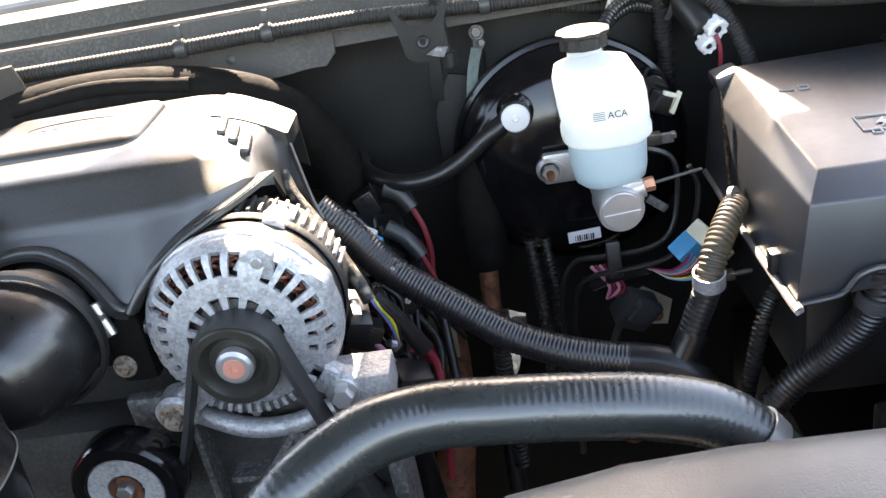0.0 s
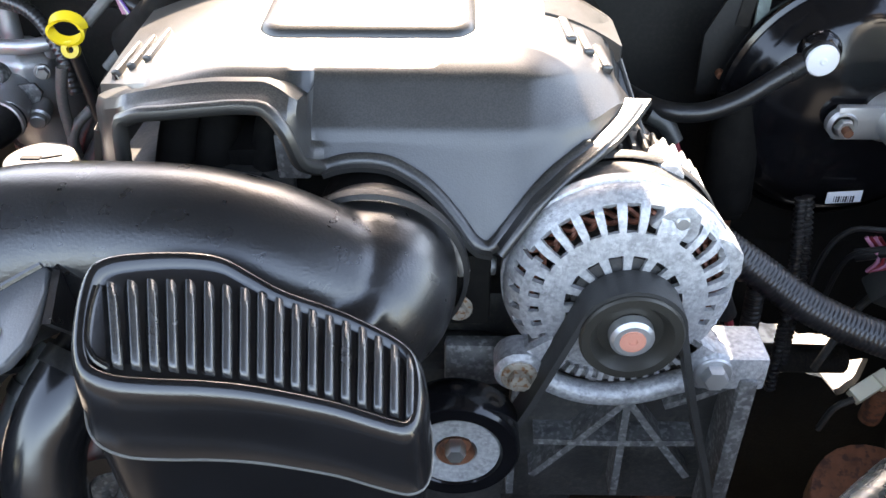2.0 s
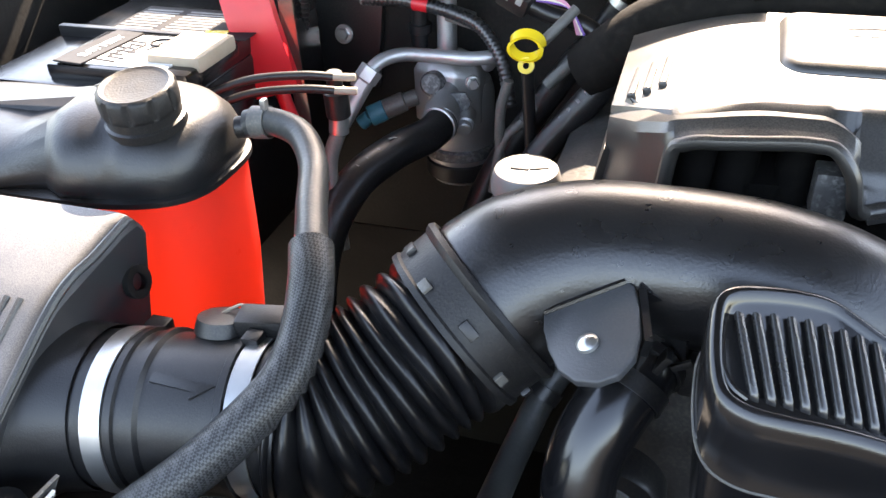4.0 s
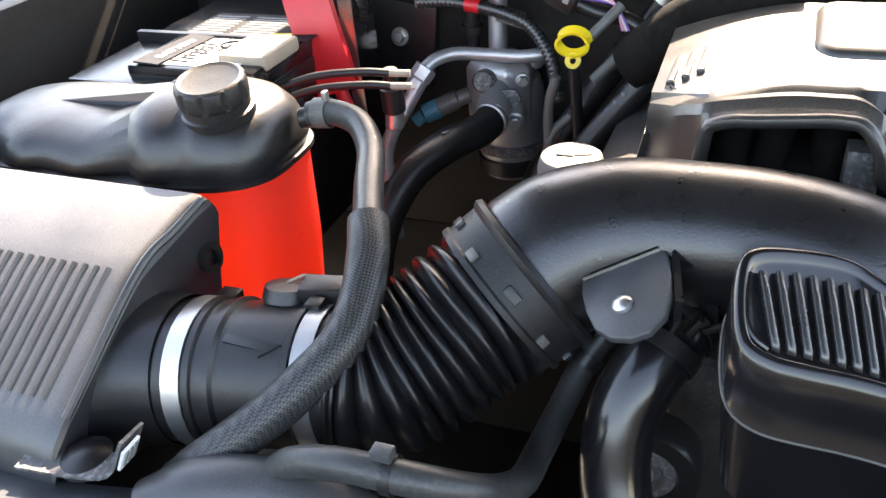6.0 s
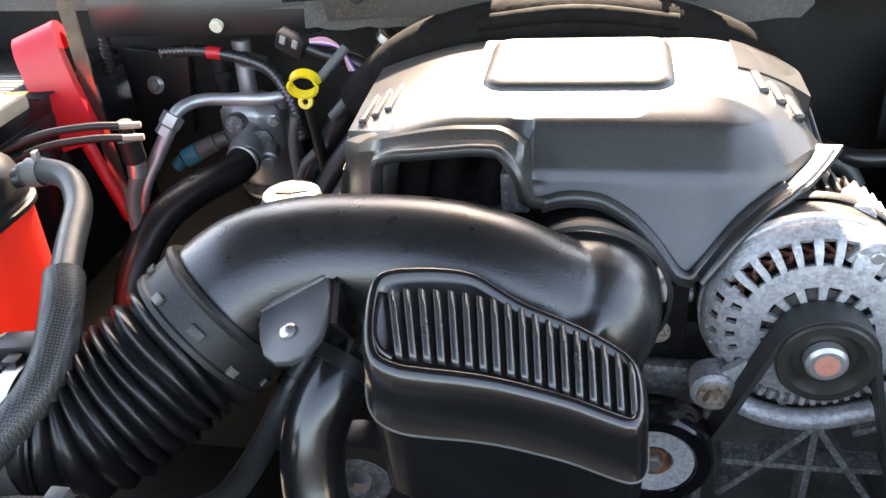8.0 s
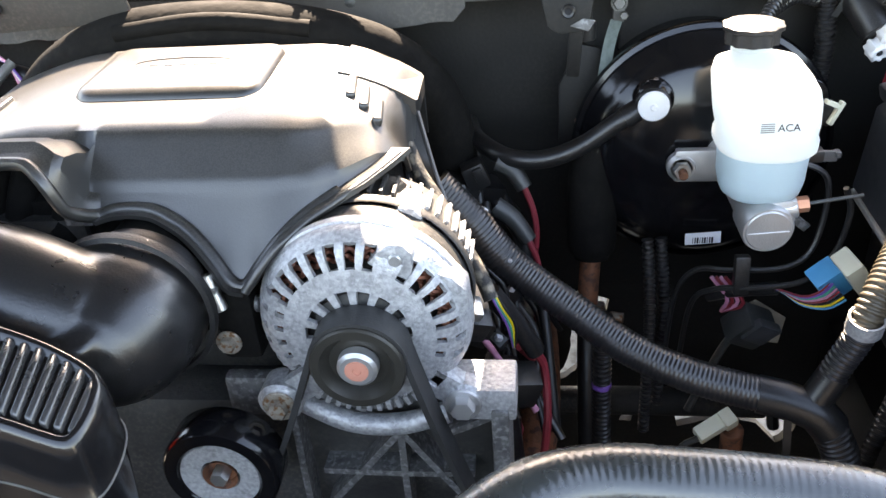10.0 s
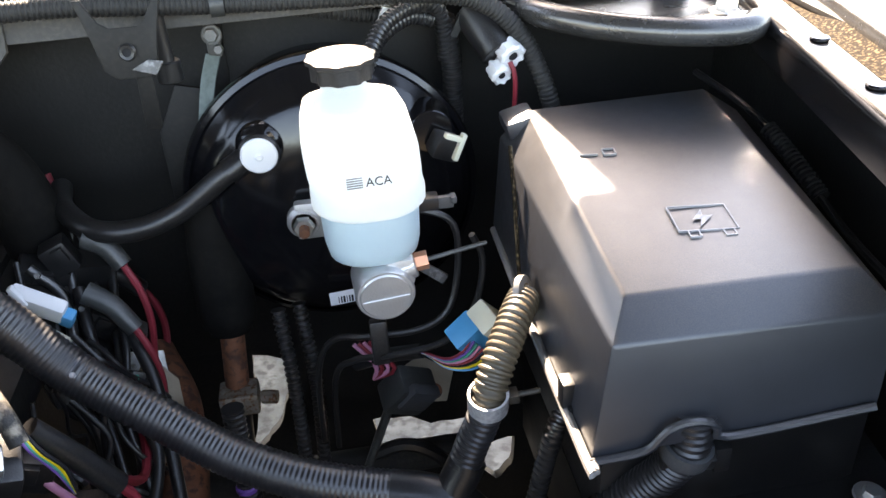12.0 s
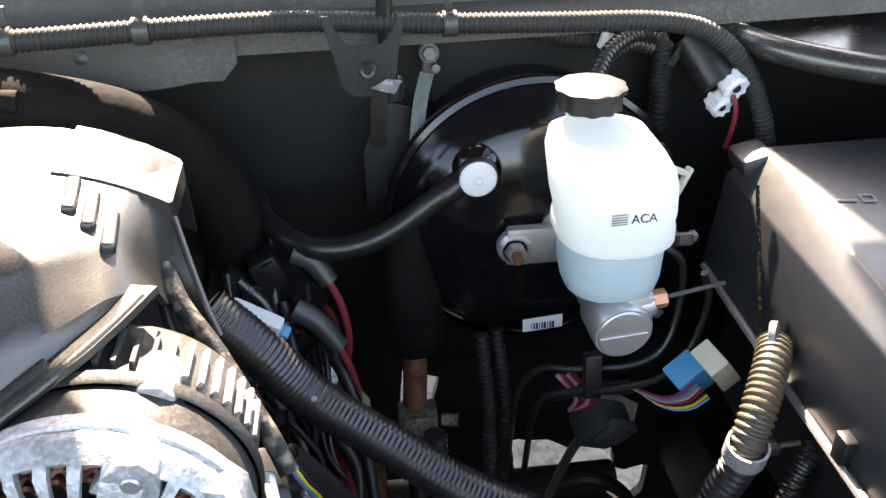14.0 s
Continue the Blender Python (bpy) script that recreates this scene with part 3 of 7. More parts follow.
def engine_cover():
    th = thing("engine_cover", "grey moulded plastic engine cover with raised plaque and scoop", "engine cover", (-0.335, 0.62, 1.10))
    xs = sorted({-0.515 + 0.352 * i / 70 for i in range(71)} | {-0.3745, -0.3704, -0.3685, -0.3666, -0.3645, -0.473, -0.4695})
    rows = [[(x, y, z - 110 * max(0, x + 0.181) ** 2 * min(1, max(0, (0.700 - y) / 0.014)) * min(1, max(0, (y - 0.622) / 0.022))) for y, z in cover_profile(x)] for x in xs]
    shell = grid(rows, 0.003)
    bmesh.ops.delete(shell, geom=[v for v in shell.verts if v.co.x > -0.1595 or v.co.x < -0.519 or v.co.y < 0.505], context="VERTS")
    part("shell", shell, COVER, th, crease=28)
    rim = [(x, cover_foot(x)[0] - 0.002, cover_foot(x)[1]) for x in xs]
    part("rim", tube([rim[i] for i in range(0, len(rim), 2) if rim[i][0] < -0.19], 0.0048, 10, step=0.004, flat=0.9), COVER, th, "rolled edge of the cover")
    lip = [(x, y - 0.0055, z - 0.0015) for x, y, z in rim if -0.362 < x < -0.256]
    part("lip", ribbon([lip[i] for i in range(0, len(lip), 2)], (0, 1, 0), 0.008, 0.003, 0.004), COVER, th)
    flange = [(x, y - 0.0085, z) for x, y, z in rim if x > -0.258]
    flange = [flange[k] for k in range(0, len(flange), 2)]
    part("rim_flange", ribbon(flange, (0, 1, 0), 0.018, 0.0035, 0.004), COVER, th, "projecting lower rim")
    part("rim_bead", tube([(x, y - 0.009, z + 0.0006) for x, y, z in flange], 0.0030, 10, step=0.004), COVER, th)
    # right flank under the step, and left flank
    part("side_panel", grid([[(-0.207, 0.694, 1.152), (-0.185, 0.692, 1.148), (-0.162, 0.688, 1.138)],
                             [(-0.182, 0.674, 1.135), (-0.168, 0.673, 1.127), (-0.1535, 0.669, 1.116)],
                             [(-0.166, 0.660, 1.108), (-0.157, 0.658, 1.102), (-0.146, 0.654, 1.097)],
                             [(-0.158, 0.655, 1.080), (-0.151, 0.652, 1.080), (-0.140, 0.646, 1.083)]], 0.004), COVER, th, crease=70)
    part("side_edge", tube([(-0.1625, 0.690, 1.139), (-0.154, 0.671, 1.117), (-0.1465, 0.656, 1.098), (-0.140, 0.647, 1.083)], 0.0022, 8), COVER, th)
    plate = [(-0.220 + 0.057 * k / 9, 0.681 + 0.006 * k / 9) for k in range(10)] + [(-0.1615, 0.690), (-0.1622, 0.738), (-0.1645, 0.741)] + [(-0.1645 - 0.0555 * k / 9, 0.741) for k in range(1, 10)]
    part("top_step", loft([[(x, y, zc(x) + dz + 0.0015 * (y > 0.72)) for x, y in plate] for dz in (-0.012, 0.0006, 0.0014)]), COVER, th, "raised end of the cover top")
    part("side_panel", grid([[(-0.515, 0.742, 1.148), (-0.515, 0.66, 1.148), (-0.515, 0.59, 1.130)],
                             [(-0.526, 0.742, 1.09), (-0.526, 0.66, 1.09), (-0.524, 0.59, 1.09)]], 0.005), COVER, th)
    # plaque
    c = Vector((-0.340, 0.680, 0))
    secs = []
    for grow, h in ((0.006, -0.004), (0.005, 0.0025), (0.002, 0.0065), (-0.004, 0.0085)):
        secs.append([(c.x + a, c.y + b, zc(c.x + a) - 0.0022 + b * 0.055 + h) for a, b in rounded(0.134 + 2 * grow, 0.088 + 2 * grow, 0.012 + grow, 6)])
    pl = part("plaque", loft(secs), COVER, th, "raised rounded plaque")
    ring = [(c.x + 0.04 * math.cos(a), c.y + 0.005 + 0.011 * math.sin(a), zc(c.x) + 0.0062 + 0.085 * 0.011 * math.sin(a)) for a in (2 * math.pi * i / 28 for i in range(29))]
    part("emblem", tube(ring, 0.0009, 6, step=0.003), BLACK, pl, "oval moulded emblem outline")
    for i in range(5):
        part("emblem_bar", box((c.x - 0.024 + 0.012 * i, c.y + 0.005, zc(c.x) + 0.0066), (0.007, 0.008, 0.0012), 0.0003), GREYPRINT, pl)
    # louvres
    for x, y, a in ((-0.2065, 0.664, 10), (-0.1955, 0.654, 13), (-0.1845, 0.642, 16)):
        part("louvre", box((x, y, zc(x) - 0.0042 - 0.10 * max(0, 0.66 - y)), (0.0080, 0.033, 0.012), 0.0028, (5, a, 8), 3), COVER, th)
    for x, y, a in ((-0.501, 0.636, -22), (-0.4915, 0.640, -19), (-0.482, 0.645, -16)):
        part("louvre", box((x, y, zc(x) - 0.003), (0.0058, 0.046, 0.009), 0.0018, (3, a, -3), 3), COVER, th)


engine_cover()


def throttle_body():
    th = thing("throttle_body", "dark throttle body behind the intake duct with a hose clamp", "throttle body", (-0.328, 0.53, 1.04))
    c = (-0.328, 0.50, 1.088)
    part("body", lathe([(0.028, 0), (0.039, 0), (0.041, 0.003), (0.041, 0.012), (0.039, 0.014), (0.039, 0.06), (0, 0.06)], (c[0], 0.512, c[2]), (0, 1, 0), 56), PAD, th)
    part("band_clamp", lathe([(0.0405, 0), (0.0435, 0), (0.0440, 0.004), (0.0435, 0.009), (0.0405, 0.009), (0.0405, 0)], (c[0], 0.514, c[2]), (0, 1, 0), 48), BLACK, th)
    part("clamp_screw", join(cyl((-0.283, 0.516, 1.100), (-0.275, 0.512, 1.075), 0.0045, n=12), box((-0.281, 0.516, 1.087), (0.008, 0.012, 0.013), 0.001, (0, 20, 0))), STEEL, th, "bright clamp screw")
    part("flange", box((-0.272, 0.530, 1.055), (0.028, 0.02, 0.055), 0.005), PAD, th)
    part("bolt", hexbolt((-0.278, 0.516, 1.045), (0, -1, 0.1), 0.006, 0.006, 0.009), BOLT, th)
    part("pipe", cyl((-0.285, 0.53, 1.07), (-0.255, 0.53, 1.068), 0.006), ALU_DULL, th)


throttle_body()


def intake_duct():
    th = thing("intake_duct", "satin black moulded air intake duct with a ribbed resonator box", "air duct", (-0.42, 0.43, 1.05))
    pts = [(-0.558, 0.452, 1.096), (-0.541, 0.462, 1.107), (-0.520, 0.469, 1.1145), (-0.495, 0.473, 1.1195), (-0.46, 0.473, 1.1225), (-0.42, 0.471, 1.1225), (-0.388, 0.468, 1.117),
           (-0.362, 0.467, 1.106), (-0.342, 0.468, 1.096)]
    girth = ((0, 0.0505), (0.10, 0.0500), (0.25, 0.0470), (0.42, 0.0440), (0.62, 0.0430), (0.76, 0.0430), (0.88, 0.0430), (1.0, 0.0425))
    blended(part("tube", join(tube(pts, lambda u: lerp_table(girth, u), 44, step=0.005),
                              lathe([(0.0, -0.044), (0.012, -0.043), (0.024, -0.0385), (0.034, -0.030), (0.0415, -0.0185), (0.0465, -0.006), (0.0490, 0.008), (0.0495, 0.034), (0.0, 0.034)], (-0.328, 0.470, 1.087), (0, 1, 0), 56),
                              lathe([(0.0, -0.03), (0.0170, -0.03), (0.0170, -0.003), (0.0150, 0.0015), (0.010, 0.0030), (0.0, 0.0032)], (-0.3305, 0.4335, 1.1125), (0.10, -0.42, 0.90), 32)), DUCT, th))
    ax = -(Vector(pts[1]) - Vector(pts[0])).normalized().lerp(Vector((0.64, 0.55, 0.54)), 0.75).normalized()
    c0 = Vector(pts[0])
    part("collar", lathe([(0.050, -0.004), (0.0545, -0.004), (0.0560, -0.001), (0.0545, 0.002), (0.0532, 0.003), (0.0530, 0.022), (0.0545, 0.0235), (0.0545, 0.027), (0.047, 0.028)],
                         c0, ax, 56), SATIN, th, "smooth black collar")
    m = frame_to(c0 + ax * 0.015, ax)
    for a in range(0, 360, 36):
        q = m @ Vector((0.0537 * math.cos(radians(a)), 0.0537 * math.sin(radians(a)), 0.004 * (a % 72 == 0)))
        part("clip", moved(box((0, 0, 0), (0.0035, 0.011 if a % 72 else 0.007, 0.006), 0.0008), Matrix.Translation(q) @ (m.to_3x3() @ Matrix.Rotation(radians(a), 3, "Z")).to_4x4()), BLACK if a % 72 else HOSE_SILVER, th)
    part("lip", lathe([(0.052, 0.024), (0.0550, 0.025), (0.0555, 0.029), (0.0550, 0.032), (0.052, 0.033)], (-0.327, 0.468, 1.087), (0, 1, 0), 64), SATIN, th)
    # mounting tab: a near-level rounded ear with a folded back edge and a gusset
    n = Vector((-0.36, -0.20, 0.91)).normalized()
    o = Vector((-0.493, 0.3945, 1.1235))
    u = Vector((1, 0, 0)) - n * n.x
    u.normalize()
    v = n.cross(u)
    outline = [(-0.0289, 0.0240), (-0.0067, 0.0322), (0.0130, 0.0403), (0.0180, 0.0360), (0.0225, 0.020), (0.0247, 0.0052), (0.0240, -0.0095), (0.0178, -0.0195), (0.0080, -0.0232), (-0.0032, -0.0215), (-0.0132, -0.0140), (-0.0215, -0.0005), (-0.0262, 0.012)]
    b = bmesh.new()
    lo = [b.verts.new(o + u * x + v * y - n * 0.005) for x, y in outline]
    hi = [b.verts.new(o + u * x + v * y) for x, y in outline]
    b.faces.new(lo), b.faces.new(hi[::-1])
    for i in range(len(lo)):
        j = (i + 1) % len(lo)
        b.faces.new((lo[i], hi[i], hi[j], lo[j]))
    bmesh.ops.bevel(b, geom=list(b.edges), offset=0.0014, segments=3, profile=0.6, affect="EDGES", clamp_overlap=True)
    br = part("bracket", b, SHROUD, th, "rounded dark grey mounting tab")
    part("rivet", lathe([(0.0058, -0.0005), (0.0056, 0.002), (0.0035, 0.004), (0, 0.0048)], o, n, 20), STEEL, br, "bright rivet")
    e0, e1 = o + u * -0.0285 + v * 0.0240, o + u * 0.0130 + v * 0.0400
    part("fold", tube([e0, (e0 + e1) / 2, e1], 0.0022, 8), GLOSS, br)
    part("gusset", loft([[Vector((x, y, z)) + d for x, y, z in ((-0.474, 0.428, 1.138), (-0.449, 0.432, 1.122), (-0.446, 0.436, 1.085), (-0.468, 0.436, 1.085))] for d in (Vector((0, 0, 0)), Vector((0.001, 0.004, 0.0)))]), DUCT, br)
    part("gusset", loft([[Vector((x, y, z)) + d for x, y, z in ((-0.474, 0.428, 1.137), (-0.467, 0.395, 1.131), (-0.470, 0.430, 1.090))] for d in (Vector((0, 0, 0)), Vector((0.004, 0.0, 0.0)))]), DUCT, br)

    # resonator box: long sloping lid, straight front, wavy back
    loop = [(-0.4385, 0.362), (-0.4325, 0.3525), (-0.420, 0.3495), (-0.4034, 0.3515), (-0.385, 0.355), (-0.367, 0.3575), (-0.348, 0.3587), (-0.3295, 0.3590), (-0.312, 0.3575), (-0.299, 0.3575), (-0.2925, 0.364),
            (-0.2910, 0.378), (-0.2920, 0.391), (-0.2955, 0.402), (-0.3045, 0.409), (-0.3241, 0.4138), (-0.3409, 0.4152), (-0.3589, 0.4156), (-0.3728, 0.4188), (-0.3867, 0.4215), (-0.4014, 0.4185), (-0.4218, 0.4105), (-0.4345, 0.4035), (-0.4405, 0.395), (-0.4412, 0.379)]
    ring3 = spline([(x, y, 0) for x, y in loop[-2:] + loop + loop[:3]], 0.0032)
    k0 = min(range(len(ring3) // 3), key=lambda k: (ring3[k] - Vector((*loop[0], 0))).length)
    k1 = min(range(len(ring3) // 2, len(ring3)), key=lambda k: (ring3[k] - Vector((*loop[0], 0))).length)
    edge = [(p.x, p.y) for p in ring3[k0:k1]]

    def lid_z(x, y):
        w = min(1.1, max(-0.1, (x + 0.434) / 0.134))
        return (1 - w) * (1.1435 + 0.50 * (y - 0.358)) + w * (1.1055 + 0.20 * (y - 0.369))

    normals = []
    for i in range(len(edge)):
        p, q = Vector(edge[i - 1]), Vector(edge[(i + 1) % len(edge)])
        d = (q - p).normalized()
        normals.append(Vector((d.y, -d.x)))

    def ringat(grow, dz, scale=1.0):
        out = []
        for (x, y), nn in zip(edge, normals):
            px, py = x + nn.x * grow, y + nn.y * grow
            px, py = -0.365 + (px + 0.365) * scale, 0.386 + (py - 0.386) * scale
            out.append((px, py, lid_z(px, py) + dz))
        return out

    secs = [ringat(-0.004, -0.095), ringat(-0.0002, -0.042), ringat(0.0002, -0.0390), ringat(0.0014, -0.0384), ringat(0.0014, -0.0376), ringat(0.0006, -0.0370), ringat(0.0006, -0.016), ringat(0.0, -0.008), ringat(-0.0012, -0.0035),
            ringat(-0.003, -0.0008), ringat(-0.005, 0.0), ringat(-0.0065, -0.0006), ringat(-0.0078, -0.0028), ringat(-0.0088, -0.0042), ringat(-0.009, -0.0042, 0.5), ringat(-0.009, -0.0042, 0.1)]
    rb = part("resonator_box", loft(secs), GLOSS, th, "black resonator box with a rounded rim", crease=60)
    flash = ringat(0.0014, -0.038)
    part("seam", tube(flash[::2] + [flash[0]], 0.0007, 6, step=0.004), HOSE_SILVER, rb, "pale moulding seam")
    top = ((-0.434, 0.3905), (-0.415, 0.3985), (-0.395, 0.405), (-0.375, 0.4085), (-0.3575, 0.4085), (-0.324, 0.4075), (-0.300, 0.401))
    low = ((-0.4223, 0.3600), (-0.392, 0.3655), (-0.362, 0.3690), (-0.329, 0.3685), (-0.298, 0.3670))
    for i in range(18):
        xt, xb = -0.4285 + 0.1285 * i / 17, -0.4190 + 0.1205 * i / 17
        yt, yb = lerp_table(top, xt), lerp_table(low, xb)
        rows = []
        for w, h in ((-0.0023, -0.0058), (-0.0019, -0.0012), (-0.0012, -0.0004), (0.0012, -0.0004), (0.0019, -0.0012), (0.0023, -0.0058)):
            row = []
            for f in (0.0, 0.03, 0.35, 0.65, 0.97, 1.0):
                x, y = xb + (xt - xb) * f + w, yb + (yt - yb) * f
                row.append((x, y, lid_z(x, y) + h - (0.0022 if f in (0.0, 1.0) else 0)))
            rows.append(row)
        b = bmesh.new()
        vs = [[b.verts.new(p) for p in r] for r in rows]
        for p, q in zip(vs, vs[1:]):
            for k in range(5):
                b.faces.new((p[k], p[k + 1], q[k + 1], q[k]))
        b.faces.new([r[0] for r in vs]), b.faces.new([r[-1] for r in vs])
        part("rib", b, RIBBED, rb, crease=60)
    frame_line = [(-0.4340, 0.3895), (-0.4345, 0.380), (-0.4330, 0.368), (-0.4285, 0.3615), (-0.422, 0.3590)]
    part("lid_frame", tube([(x, y, lid_z(x, y) - 0.0022) for x, y in frame_line], 0.0016, 8, step=0.003), GLOSS, rb)


intake_duct()


def bellows():
    th = thing("intake_bellows", "black ribbed rubber air intake bellows", "air hose", (-0.62, 0.40, 1.03))
    path = [(-0.660, 0.373, 1.053), (-0.636, 0.380, 1.052), (-0.611, 0.400, 1.062), (-0.590, 0.421, 1.075), (-0.575, 0.438, 1.082)]
    fine = spline(path, 0.0011)
    fr = frames(fine)
    b = bmesh.new()
    rings = []
    n = 40
    L = len(fine) - 1
    for i, (q, (t, u, v)) in enumerate(zip(fine, fr)):
        ph = (i / L * 12.5) % 1.0
        r = 0.0415 + 0.0080 * abs(math.sin(math.pi * ph)) ** 0.85 + 0.0020 * i / L
        if i > L * 0.94:
            r = 0.0505
        rings.append([b.verts.new(q + u * r * math.cos(a) + v * r * math.sin(a)) for a in (2 * math.pi * k / n for k in range(n))])
    for a, c in zip(rings, rings[1:]):
        for k in range(n):
            j = (k + 1) % n
            b.faces.new((a[k], a[j], c[j], c[k]))
    part("body", b, BELLOWS, th, crease=80)
    for i, j, rr in ((0, 9, 0.0462), (L - 9, L, 0.0515)):
        part("cuff", lathe([(rr - 0.004, 0), (rr, 0.001), (rr + 0.0006, 0.004), (rr, 0.0085), (rr - 0.004, 0.0095)], fine[i], fine[j] - fine[i], 44), RUBBER, th, "smooth end cuff")


bellows()


def air_meter():
    th = thing("air_flow_meter", "black cylindrical air flow meter with steel band clamps", "sensor", (-0.72, 0.36, 1.0))
    a, c = Vector((-0.763, 0.360, 1.046)), Vector((-0.652, 0.373, 1.054))
    ax = (c - a).normalized()
    part("tube", lathe([(0.0, 0.0), (0.046, 0.0), (0.0465, 0.012), (0.0465, 0.026), (0.048, 0.027), (0.048, 0.031), (0.046, 0.032), (0.046, 0.040), (0.048, 0.041), (0.048, 0.044), (0.0455, 0.046),
                        (0.0455, 0.088), (0.047, 0.089), (0.047, 0.093), (0.044, 0.094), (0.044, 0.112), (0, 0.112)], a, ax, 48), BLACK, th)
    k = clamp_band(a + ax * 0.019, ax, 0.0468, 0.012, "band_clamp", th)
    part("buckle", box(a + ax * 0.018 + Vector((0.0, 0.035, 0.034)), (0.014, 0.010, 0.008), 0.001), BLACK, k)
    k = clamp_band(a + ax * 0.100, ax, 0.0445, 0.012, "band_clamp", th)
    part("clamp_screw", join(cyl((-0.660, 0.330, 1.028), (-0.648, 0.326, 1.026), 0.005, n=10), box((-0.655, 0.3275, 1.022), (0.012, 0.010, 0.014), 0.001)), STEEL, k, "bright worm screw")
    part("buckle", box(a + ax * 0.092 + Vector((0, 0.012, 0.046)), (0.010, 0.010, 0.006), 0.001), BLACK, k)
    n = Vector((0.0, -0.45, 0.89))
    m = frame_to(a + ax * 0.067 + n * 0.0445, n, up=(0, -0.89, -0.45))
    part("arrow", prism([(-0.018, -0.003), (0.008, -0.003), (0.008, -0.008), (0.020, 0.002), (-0.018, 0.003)], m.translation, n, 0.0022, 0.0004, up=(0, 0.89, 0.45)), BLACK, th)
    part("connector", join(lathe([(0, 0), (0.014, 0), (0.016, 0.004), (0.014, 0.012), (0, 0.013)], (-0.698, 0.392, 1.088), (0, 0.3, 1), 24), box((-0.672, 0.398, 1.098), (0.032, 0.018, 0.013), 0.002, (0, 0, 10))), BLACK, th)
    part("wire", tube([(-0.700, 0.398, 1.099), (-0.69, 0.405, 1.102), (-0.675, 0.40, 1.102)], 0.0010, 6), BEIGE, th)


air_meter()


def filter_box():
    th = thing("air_filter_box", "black air filter box with a sloping ribbed lid", "air box", (-0.89, 0.35, 0.85))
    yz = [(0.440, 1.124), (0.434, 1.1325), (0.420, 1.1325), (0.372, 1.1215), (0.362, 1.1185), (0.352, 1.1130), (0.285, 1.067), (0.272, 1.056), (0.264, 1.040)]
    secs = []
    for x, dz in ((-1.10, 0.0), (-0.786, 0.0), (-0.780, -0.0010), (-0.776, -0.0035), (-0.7745, -0.008)):
        secs.append([(x - 0.10 * max(0, 0.42 - y), y, z + dz) for y, z in yz] + [(x - 0.03, 0.262, 0.99), (x - 0.03, 0.445, 0.99)])
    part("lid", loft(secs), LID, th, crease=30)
    part("body", box((-0.965, 0.354, 0.93), (0.33, 0.178, 0.16), 0.012), BLACK, th, "black lower case")
    for i in range(26):
        x = -0.8005 - 0.0088 * i
        p = [(x, 0.3600, 1.1180), (x - 0.0035, 0.325, 1.0945), (x - 0.0070, 0.290, 1.0705)]
        rib = tube(p, 0.0021, 8, step=0.02, flat=1.0)
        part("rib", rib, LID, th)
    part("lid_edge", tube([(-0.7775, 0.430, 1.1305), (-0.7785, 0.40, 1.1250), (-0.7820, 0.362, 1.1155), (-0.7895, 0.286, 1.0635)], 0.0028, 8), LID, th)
    part("grommet", lathe([(0.006, 0), (0.011, 0), (0.011, 0.004), (0.006, 0.004)], (-0.780, 0.425, 1.088), (1, 0, 0.2), 20), BLACK, th)
    part("neck", lathe([(0.060, 0.0), (0.054, 0.010), (0.0505, 0.020), (0.0492, 0.034), (0.0480, 0.048)], (-0.806, 0.3555, 1.043), (0.111, 0.013, 0.008), 48), BLACK, th, "round outlet neck")


filter_box()


